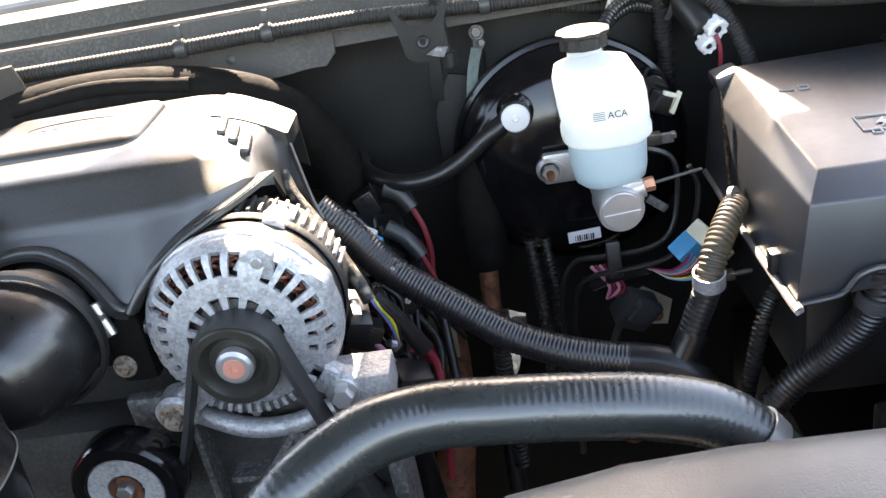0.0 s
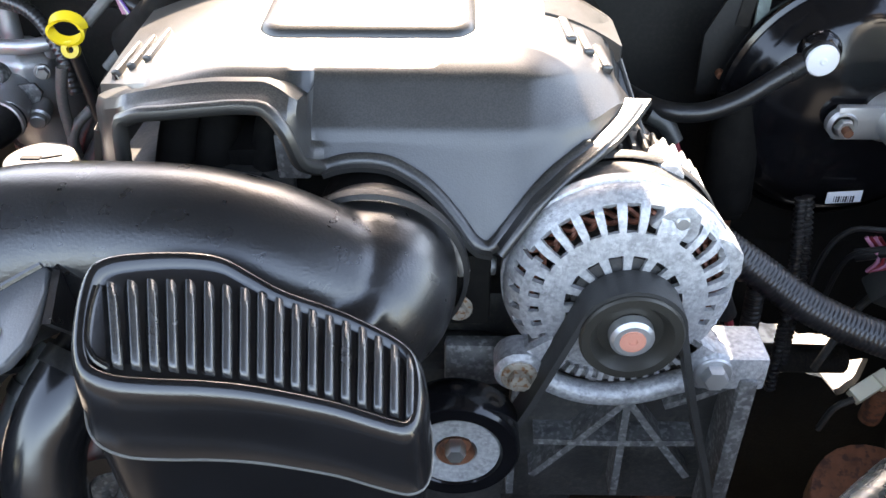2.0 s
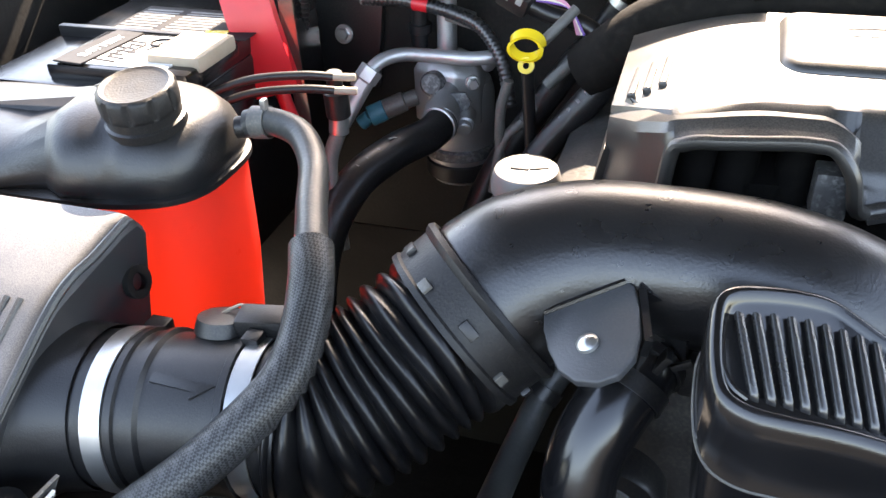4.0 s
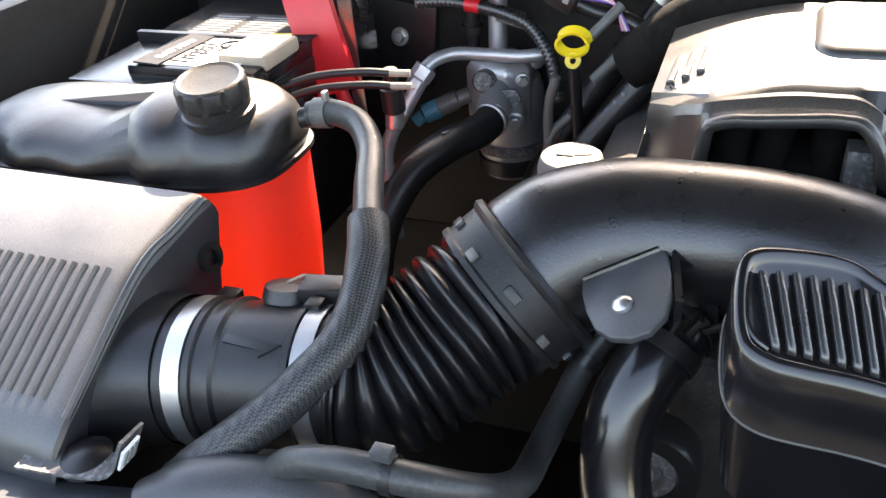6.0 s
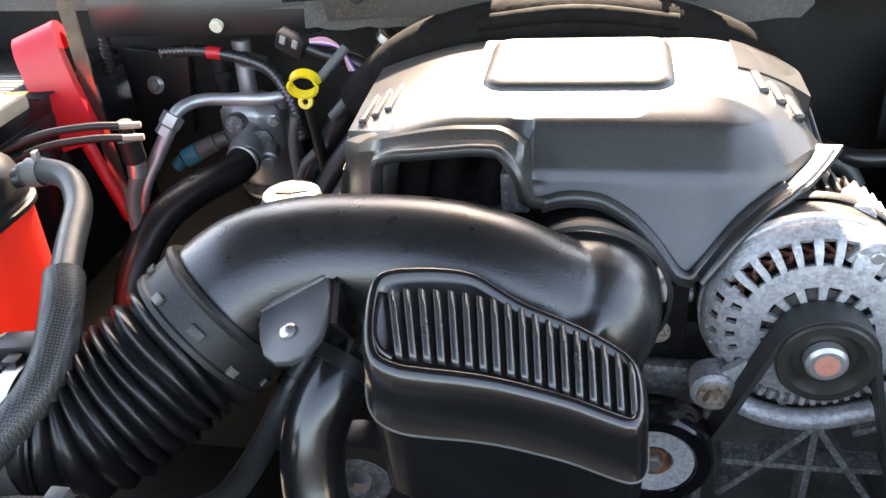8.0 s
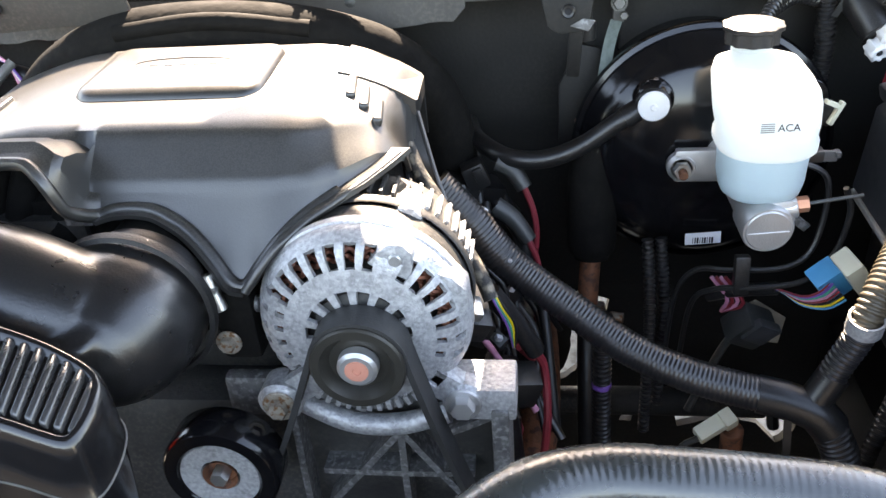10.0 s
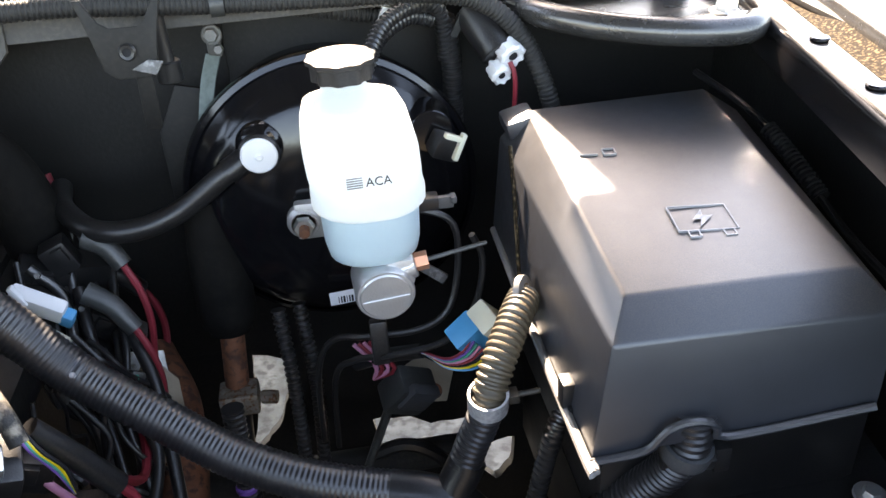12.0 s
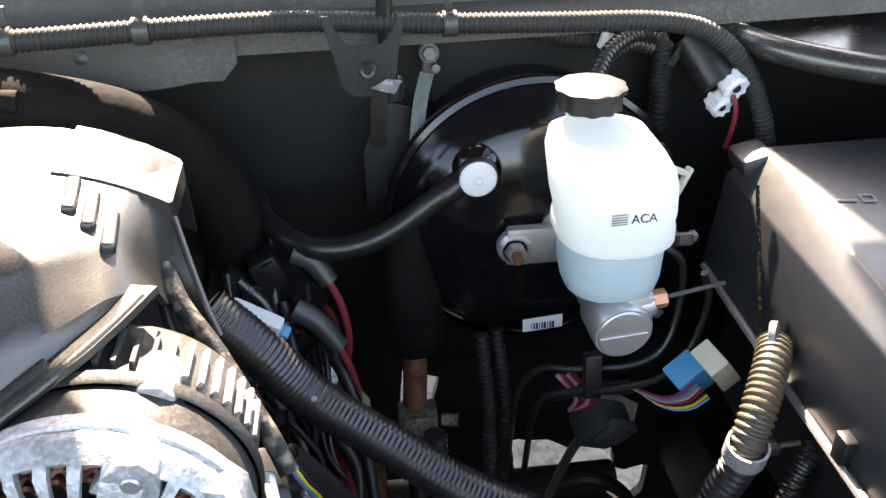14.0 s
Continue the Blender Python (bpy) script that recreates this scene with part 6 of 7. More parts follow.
        if k % 3 == 0:
            pl = part("plug", box(pts[2], (0.014, 0.012, 0.018), 0.002, (rnd.uniform(-30, 30), rnd.uniform(-30, 40), rnd.uniform(-40, 40))), (BLACK, HOSE_GREY)[k % 2], th)
            part("plug_tip", box(pts[2] + Vector((0.002, -0.006, 0.008)), (0.006, 0.005, 0.005), 0.001, (10, 30, 20)), (GREEN, WHITE, PURPLE, HOSE_GREY, WHITE, GREEN)[k // 3], pl)
    part("bracket", prism([(-0.02, -0.05), (0.012, -0.06), (0.018, 0.02), (0.0, 0.05), (-0.016, 0.03)], (-0.076, 0.76, 0.90), (0.4, -1, 0.2), 0.004, 0.001), BEIGE, th, "grimy tan bracket")
    part("foil", prism([(-0.020, -0.018), (0.018, -0.022), (0.022, 0.014), (-0.012, 0.024)], (-0.096, 0.80, 0.905), (0.3, -0.8, 0.5), 0.003, 0.001), FOIL, th, "crumpled bright foil")
    th = thing("alternator_lead", "worn taped wire bundle running behind the alternator", "wiring", (-0.13, 0.61, 0.98))
    part("taped_wire", tube([(-0.168, 0.665, 1.122), (-0.158, 0.648, 1.106), (-0.142, 0.632, 1.088), (-0.125, 0.610, 1.068), (-0.110, 0.592, 1.048), (-0.103, 0.582, 1.035)], 0.0058, 10), WORN_TAPE, th)
    for i, m in enumerate((PURPLE, GREEN, YELLOW, INK)):
        part("wire", tube([(-0.108 + 0.001 * i, 0.590, 1.045), (-0.100 + 0.002 * i, 0.582, 1.032 - 0.001 * i), (-0.092 + 0.002 * i, 0.585, 1.010), (-0.088, 0.59, 0.985)], 0.0013, 6), m, th)
    part("wire", tube([(-0.17, 0.655, 1.112), (-0.16, 0.63, 1.09), (-0.14, 0.60, 1.085), (-0.128, 0.592, 1.07)], 0.0028, 8), BLACK, th)
    part("plug", box((-0.118, 0.585, 1.022), (0.020, 0.04, 0.022), 0.003, (20, 20, 20)), BLACK, th)
    part("plug_edge", box((-0.114, 0.572, 1.034), (0.008, 0.018, 0.010), 0.002, (20, 20, 20)), STEEL, th)
    th = thing("sensor_lead", "thin corrugated wire sleeves dropping past the steering shaft", "wiring", (0.0, 0.70, 0.75))
    for p, r in (([(-0.012, 0.71, 0.93), (-0.012, 0.70, 0.86), (-0.01, 0.69, 0.76)], 0.008), ([(0.03, 0.76, 0.98), (0.034, 0.74, 0.9), (0.032, 0.72, 0.78)], 0.005), ([(0.045, 0.78, 0.97), (0.05, 0.76, 0.9), (0.046, 0.74, 0.8)], 0.005), ([(0.262, 0.66, 0.985), (0.236, 0.625, 0.985), (0.212, 0.605, 0.965), (0.198, 0.60, 0.91), (0.18, 0.59, 0.82)], 0.0062)):
        part("sleeve", tube(p, r, 10, ring=0.005, amp=0.0018), SLEEVE, th)
    part("violet_tape", cyl((-0.0122, 0.6985, 0.860), (-0.0121, 0.6980, 0.855), 0.0093), PURPLE, th)
    for i in range(4):
        part("wire", tube([(0.085 + 0.004 * i, 0.735, 0.955), (0.10 + 0.005 * i, 0.73, 0.935 - 0.002 * i), (0.098, 0.738, 0.915)], 0.0018, 6), REDWIRE if i % 2 else PINK, th)
    part("cable", tube([(0.11, 0.735, 0.89), (0.10, 0.74, 0.86), (0.075, 0.73, 0.80)], 0.004, 8), HOSE_GREY, th)
    part("cable", tube([(0.09, 0.74, 0.83), (0.12, 0.735, 0.84), (0.15, 0.73, 0.82), (0.16, 0.73, 0.78)], 0.006, 8), RUBBER, th)


harness_left()


def exhaust():
    th = thing("exhaust_manifold", "rusty exhaust manifold low beside the engine", "exhaust", (-0.08, 0.72, 0.75))
    part("pipe", tube([(-0.10, 0.86, 0.88), (-0.075, 0.80, 0.86), (-0.07, 0.72, 0.82), (-0.08, 0.66, 0.76), (-0.09, 0.64, 0.68)], 0.020, 16), RUST, th)
    th = thing("frame_rail", "dark steel frame rail and suspension parts low in the bay", "frame", (0.2, 0.6, 0.5))
    part("rail", box((0.34, 0.55, 0.70), (0.14, 0.78, 0.12), 0.01), WALLMAT, th)
    part("crossmember", box((0.05, 0.50, 0.70), (0.5, 0.16, 0.10), 0.02), WALLMAT, th)
    part("hub", cyl((0.09, 0.60, 0.765), (0.10, 0.62, 0.72), 0.05), RUST, th)
    part("arm", tube([(-0.1, 0.9, 0.66), (0.05, 0.88, 0.68), (0.2, 0.9, 0.66)], 0.018, 12), ENGINE, th)


exhaust()


def cowl_fittings():
    th = thing("cowl_loom", "dusty corrugated wiring loom clipped along the cowl", "wiring loom", (-0.1, 0.84, 1.19))
    part("conduit", tube([(-0.62, 0.79, 1.212), (-0.48, 0.800, 1.214), (-0.375, 0.802, 1.214), (-0.27, 0.803, 1.2135), (-0.19, 0.817, 1.212), (-0.10, 0.836, 1.208), (-0.04, 0.842, 1.203), (0.02, 0.842, 1.199), (0.10, 0.838, 1.197),
                          (0.17, 0.838, 1.194), (0.215, 0.842, 1.182), (0.245, 0.84, 1.155), (0.262, 0.832, 1.118), (0.27, 0.83, 1.09)], 0.0072, 14, ring=0.0038, amp=0.0009), DUSTY, th)
    for x, y, z in ((-0.272, 0.803, 1.2135), (-0.190, 0.817, 1.212), (0.018, 0.842, 1.199)):
        k = part("clip", lathe([(0.0078, -0.005), (0.0092, -0.005), (0.0092, 0.005), (0.0078, 0.005), (0.0078, -0.005)], (x, y, z), (1, 0.1, 0), 20), HOSE_GREY, th, "grey loom clip")
        part("clip_tab", box((x, y + 0.006, z + 0.014), (0.006, 0.004, 0.014), 0.001), HOSE_GREY, k)
    th = thing("bulkhead_loom", "thin corrugated looms branching on the bulkhead", "wiring loom", (0.15, 0.88, 1.1))
    part("conduit", tube([(0.06, 0.868, 1.187), (0.10, 0.872, 1.178), (0.14, 0.875, 1.170), (0.155, 0.876, 1.166)], 0.006, 10, ring=0.004, amp=0.0014), DUSTY, th)
    part("clip", box((0.143, 0.868, 1.172), (0.010, 0.008, 0.014), 0.002, (0, 20, 0)), WHITE, th)
    part("conduit", tube([(0.125, 0.83, 1.155), (0.14, 0.845, 1.172), (0.165, 0.858, 1.180), (0.185, 0.865, 1.172), (0.19, 0.872, 1.13)], 0.006, 10, ring=0.004, amp=0.0014), SLEEVE, th)
    part("conduit", tube([(0.120, 0.835, 1.138), (0.135, 0.848, 1.160), (0.16, 0.862, 1.170), (0.18, 0.868, 1.165)], 0.006, 10, ring=0.004, amp=0.0014), SLEEVE, th)
    part("conduit", tube([(0.19, 0.872, 1.165), (0.195, 0.875, 1.12), (0.195, 0.88, 1.05)], 0.008, 10, ring=0.005, amp=0.0016), SLEEVE, th)
    part("strap", ribbon([(0.212, 0.86, 1.185), (0.204, 0.862, 1.168), (0.196, 0.866, 1.150)], (1, 0, 0), 0.006, 0.002), HOSE_GREY, th)
    th = thing("pressed_steel_bracket", "black pressed steel bracket with an oval hole", "bracket", (-0.043, 0.80, 1.14))
    outer = [(-0.030, 0.032), (-0.024, 0.032), (-0.017, 0.015), (-0.010, 0.0105), (0.010, 0.0105), (0.016, 0.015), (0.022, 0.030), (0.028, 0.030), (0.0215, 0.006), (0.0185, -0.016), (0.012, -0.023), (-0.010, -0.023), (-0.0185, -0.016), (-0.0225, 0.006)]
    part("plate", prism(outer, (-0.043, 0.806, 1.186), (0, -1, 0.15), 0.004, 0.0012), WALLMAT, th)
    part("eyelet", lathe([(0.0030, 0.0), (0.0058, 0.0), (0.0062, 0.002), (0.0050, 0.0035), (0.0030, 0.0030)], (-0.043, 0.802, 1.182), (0, -1, 0.15), 24), BLACK, th)
    part("hole", cyl((-0.043, 0.8015, 1.182), (-0.043, 0.8005, 1.1822), 0.0034, n=16), INK, th)
    part("tongue", box((-0.037, 0.806, 1.146), (0.012, 0.004, 0.050), 0.002, (8, 4, 0)), WALLMAT, th)
    part("fold", prism([(-0.012, 0), (0, 0.006), (0.010, 0.004), (0.004, -0.005)], (-0.030, 0.799, 1.170), (0, -1, 0.3), 0.003, 0.0008), ALU_DULL, th, "bright worn fold")
    th = thing("hood_prop_rod", "slim black rod standing by the bracket", "rod", (-0.02, 0.84, 1.14))
    part("rod", tube([(-0.029, 0.838, 1.30), (-0.028, 0.842, 1.22), (-0.027, 0.845, 1.18), (-0.026, 0.845, 1.150)], 0.006, 12), BLACK, th)
    part("foot", cyl((-0.026, 0.845, 1.160), (-0.026, 0.845, 1.144), 0.0095), BLACK, th)
    th = thing("ground_strap", "green-grey braided earth strap bolted to the bulkhead", "strap", (-0.01, 0.87, 1.05))
    part("braid", ribbon([(0.004, 0.878, 1.150), (-0.003, 0.866, 1.130), (-0.009, 0.848, 1.10), (-0.014, 0.836, 1.07), (-0.018, 0.832, 1.03), (-0.020, 0.832, 0.99)], (1, 0, 0), 0.011, 0.004), BRAID, th)
    part("lug", join(box((0.006, 0.879, 1.158), (0.011, 0.006, 0.02), 0.003), hexbolt((0.006, 0.876, 1.167), (0, -1, 0.2), 0.006, 0.008, 0.008), hexbolt((0.010, 0.874, 1.156), (0, -1, 0.2), 0.004, 0.008)), HOSE_SILVER, th, "corroded lug and bolts")
    th = thing("bulkhead_seam_plate", "dark angled stiffener plate on the bulkhead", "plate", (0.08, 0.9, 1.1))
    part("plate", box((0.11, 0.918, 1.14), (0.20, 0.02, 0.10), 0.004), WALLMAT, th)
    th = thing("insulation_pad", "thick black insulation pad arching behind the engine cover", "insulation", (-0.3, 0.80, 1.0))
    part("pad", tube([(-0.56, 0.80, 1.10), (-0.50, 0.79, 1.150), (-0.43, 0.78, 1.178), (-0.344, 0.777, 1.184), (-0.26, 0.785, 1.172), (-0.20, 0.81, 1.140), (-0.165, 0.83, 1.09), (-0.155, 0.84, 1.02), (-0.15, 0.85, 0.93)], 0.026, 20), PAD, th)
    part("seam", tube([(-0.43, 0.760, 1.190), (-0.344, 0.757, 1.198), (-0.26, 0.765, 1.186)], 0.008, 10), PAD, th)


cowl_fittings()


def hood_hinge():
    th = thing("hinge_unit", "gloss black painted hood hinge plate with a curved edge", "hinge", (0.35, 0.85, 1.16))
    pl = [(0.235, 0.98), (0.240, 0.90), (0.262, 0.835), (0.300, 0.788), (0.345, 0.760), (0.385, 0.752), (0.402, 0.765), (0.41, 0.80), (0.42, 1.0)]
    secs = []
    cx, cy = 0.33, 0.88
    for k, z in ((1.0, 1.160), (1.012, 1.164), (1.0, 1.170), (0.95, 1.172), (0.90, 1.166), (0.84, 1.163), (0.5, 1.163)):
        secs.append([(cx + (x - cx) * k, cy + (y - cy) * k, z) for x, y in pl])
    part("plate", loft(secs), SATINPAINT, th, crease=60)
    part("rolled_edge", tube([(x, y, 1.1700) for x, y in pl[:7]], 0.0105, 16, step=0.006), SATINPAINT, th, "bright rolled edge")
    part("arm", ribbon([(0.40, 0.93, 1.17), (0.40, 0.90, 1.30), (0.395, 0.80, 1.50), (0.39, 0.72, 1.78)], (0, 1, 0.3), 0.06, 0.006), PAINT, th)
    part("bolt", hexbolt((0.395, 0.80, 1.170), (0, 0, 1), 0.009, 0.008, 0.013), STEEL, th)
    part("washer", lathe([(0.006, 0), (0.014, 0), (0.014, 0.002), (0.006, 0.002)], (0.398, 0.772, 1.171), (0, 0, 1), 20), STEEL, th)
    th = thing("fender_rail", "satin black wing rail with a gritty drain gutter", "rail", (0.44, 0.5, 1.15))
    ys = (0.30, 0.42, 0.52, 0.60, 0.68, 0.76, 0.84, 0.95)

    def at(y, u, z):
        return (0.399 + 0.17 * (min(y, 0.84) - 0.715) + u, y, z)
    part("rail", grid([[at(y, u, z) for u, z in ((-0.001, 1.146), (0.0, 1.170), (0.003, 1.1745), (0.008, 1.176), (0.022, 1.176), (0.026, 1.174), (0.0275, 1.166))] for y in ys], 0.002), BOOSTER, th, crease=60)
    part("gutter", grid([[at(y, u, z) for u, z in ((0.0275, 1.168), (0.034, 1.1645), (0.048, 1.1645), (0.056, 1.169))] for y in ys], 0.002), GRIT, th, "gutter full of brown grit")
    part("bead", grid([[at(y, u, z) for u, z in ((0.056, 1.167), (0.0565, 1.176), (0.059, 1.179), (0.066, 1.179), (0.069, 1.176), (0.070, 1.170))] for y in ys], 0.002), SATINPAINT, th, "bright rolled bead", crease=60)
    part("shoulder", grid([[at(y, 0.070, 1.172), at(y, 0.078, 1.176), (max(0.498, at(y, 0.09, 0)[0]), y, 1.178)] for y in ys], 0.002), BOOSTER, th)
    for y in (0.70, 0.615):
        part("clip", cyl(at(y, 0.015, 1.176), at(y, 0.015, 1.1785), 0.0065, n=16), BOOSTER, th)
    th = thing("wing_cable", "thin black cable with a corrugated end along the inner wing", "cable", (0.42, 0.7, 1.06))
    part("cable", tube([(0.405, 0.86, 1.10), (0.415, 0.78, 1.095), (0.425, 0.72, 1.075), (0.432, 0.65, 1.05), (0.445, 0.55, 1.03), (0.455, 0.4, 1.02)], 0.003, 8), BLACK, th)
    part("sleeve", tube([(0.418, 0.755, 1.09), (0.424, 0.725, 1.078), (0.430, 0.69, 1.062)], 0.006, 10, ring=0.004, amp=0.0015), SLEEVE, th)


hood_hinge()


# ---- front hoses ----
def upper_radiator_hose():
    th = thing("upper_radiator_hose", "weathered grey-green upper radiator hose", "hose", (0.02, 0.40, 0.98))
    part("hose", tube([(-0.185, 0.318, 0.985), (-0.150, 0.316, 1.030), (-0.112, 0.327, 1.068), (-0.074, 0.351, 1.0815), (-0.038, 0.365, 1.0805), (0.0025, 0.368, 1.0765), (0.043, 0.370, 1.071), (0.0835, 0.3705, 1.064), (0.115, 0.370, 1.0513), (0.1375, 0.361, 1.031), (0.151, 0.343, 1.004)], 0.0180, 32, ring=0.0042, amp=0.00012), RADHOSE, th, crease=60)
    part("band_clamp", lathe([(0.0185, -0.0055), (0.0198, -0.0055), (0.0198, 0.0055), (0.0185, 0.0055), (0.0185, -0.0055)], (0.130, 0.364, 1.039), (0.6, -0.2, -0.75), 30), STEEL, th)


upper_radiator_hose()


def lower_hoses():
    th = thing("radiator_hose", "glossy black moulded water hose turning down to the radiator", "hose", (-0.49, 0.40, 0.88))
    part("hose", tube([(-0.462, 0.455, 1.083), (-0.470, 0.432, 1.078), (-0.482, 0.412, 1.064), (-0.491, 0.397, 1.042), (-0.491, 0.382, 1.012), (-0.482, 0.367, 0.985), (-0.464, 0.352, 0.965), (-0.435, 0.34, 0.95), (-0.40, 0.335, 0.94)], 0.0205, 22), GLOSS, th)
    part("band_clamp", lathe([(0.0208, -0.005), (0.0222, -0.005), (0.0222, 0.005), (0.0208, 0.005), (0.0208, -0.005)], (-0.474, 0.425, 1.074), (-0.4, -0.75, -0.5), 28), RUBBER, th)
    part("band_clamp", lathe([(0.0208, -0.003), (0.0225, -0.003), (0.0225, 0.003), (0.0208, 0.003), (0.0208, -0.003)], (-0.467, 0.440, 1.080), (-0.35, -0.85, -0.3), 28), RUBBER, th)
    part("outlet", join(cyl((-0.455, 0.50, 1.09), (-0.463, 0.452, 1.083), 0.024), box((-0.443, 0.445, 1.075), (0.012, 0.02, 0.022), 0.003)), BLACK, th)
    part("clamp_ear", join(box((-0.459, 0.424, 1.094), (0.004, 0.010, 0.018), 0.001, (0, 30, 0)), box((-0.448, 0.423, 1.096), (0.012, 0.003, 0.004), 0.001, (0, -30, 0))), BLACK, th)
    th = thing("bypass_hose", "thin dark hose with a clip looping to the shroud", "hose", (-0.56, 0.34, 1.0))
    part("hose", tube([(-0.508, 0.462, 1.060), (-0.522, 0.445, 1.040), (-0.532, 0.415, 1.020), (-0.536, 0.378, 1.018), (-0.535, 0.340, 1.035), (-0.545, 0.308, 1.060), (-0.575, 0.292, 1.076), (-0.610, 0.290, 1.077), (-0.64, 0.292, 1.068), (-0.66, 0.295, 1.05)], 0.0088, 14), HOSE_GREY, th)
    part("clip", box((-0.588, 0.292, 1.090), (0.011, 0.008, 0.006), 0.001, (0, 0, 0)), SHROUD, th, "grey wire clip")
    part("band_clamp", lathe([(0.0092, -0.004), (0.0102, -0.004), (0.0102, 0.004), (0.0092, 0.004), (0.0092, -0.004)], (-0.522, 0.445, 1.040), (-0.4, -0.5, -0.6), 20), BLACK, th)
    part("tie", lathe([(0.0092, -0.003), (0.0106, -0.003), (0.0106, 0.003), (0.0092, 0.003), (0.0092, -0.003)], (-0.585, 0.2915, 1.0765), (1, 0, 0), 20), BLACK, th)
    th = thing("fan_shroud", "dark grey plastic fan shroud along the front of the bay", "shroud", (-0.4, 0.25, 0.9))
    for xs, yy in (((-1.10, -0.95, -0.80, -0.73, -0.66, -0.62, -0.56, -0.50), (0.256, 0.262, 0.270, 0.284, 0.291, 0.285, 0.25, 0.20)), ((-0.05, 0.0, 0.057, 0.11, 0.183, 0.29, 0.44), (0.280, 0.311, 0.323, 0.327, 0.327, 0.323, 0.316))):
        rows = []
        for x, y in zip(xs, yy):
            h = 0.044 if x > -0.2 else 0
            rows.append([(x, y, 0.80), (x, y + 0.003, 1.015 + h), (x, y - 0.004, 1.030 + h), (x, y - 0.018, 1.036 + h), (x, y - 0.06, 1.038 + h), (x, 0.10, 1.036 + h)])
        part("panel", grid(rows, 0.003), SHROUD, th)
    part("dome", tube([(-0.722, 0.266, 1.030), (-0.695, 0.279, 1.041), (-0.655, 0.288, 1.042), (-0.615, 0.290, 1.032), (-0.585, 0.283, 1.008)], 0.020, 20), SHROUD, th)
    th = thing("shroud_tab", "bent grey metal tab with a printed label at the shroud", "bracket", (-0.745, 0.26, 1.03))
    part("tab", ribbon([(-0.81, 0.268, 1.046), (-0.770, 0.273, 1.045), (-0.749, 0.277, 1.049), (-0.737, 0.282, 1.071)], (0, 1, 0), 0.02, 0.002), ALU_DULL, th)
    part("label", box((-0.7385, 0.277, 1.060), (0.002, 0.014, 0.018), 0.0003, (0, 28, 0)), WHITE, th)
    for i in range(3):
        part("label_bar", box((-0.7370, 0.273 + 0.004 * i, 1.060), (0.001, 0.0016, 0.014), 0, (0, 28, 0)), GREYPRINT, th)
    part("knob", lathe([(0.016, 0), (0.015, 0.006), (0.008, 0.010), (0, 0.011)], (-0.775, 0.279, 1.040), (0, 0, 1), 24), BLACK, th)


lower_hoses()


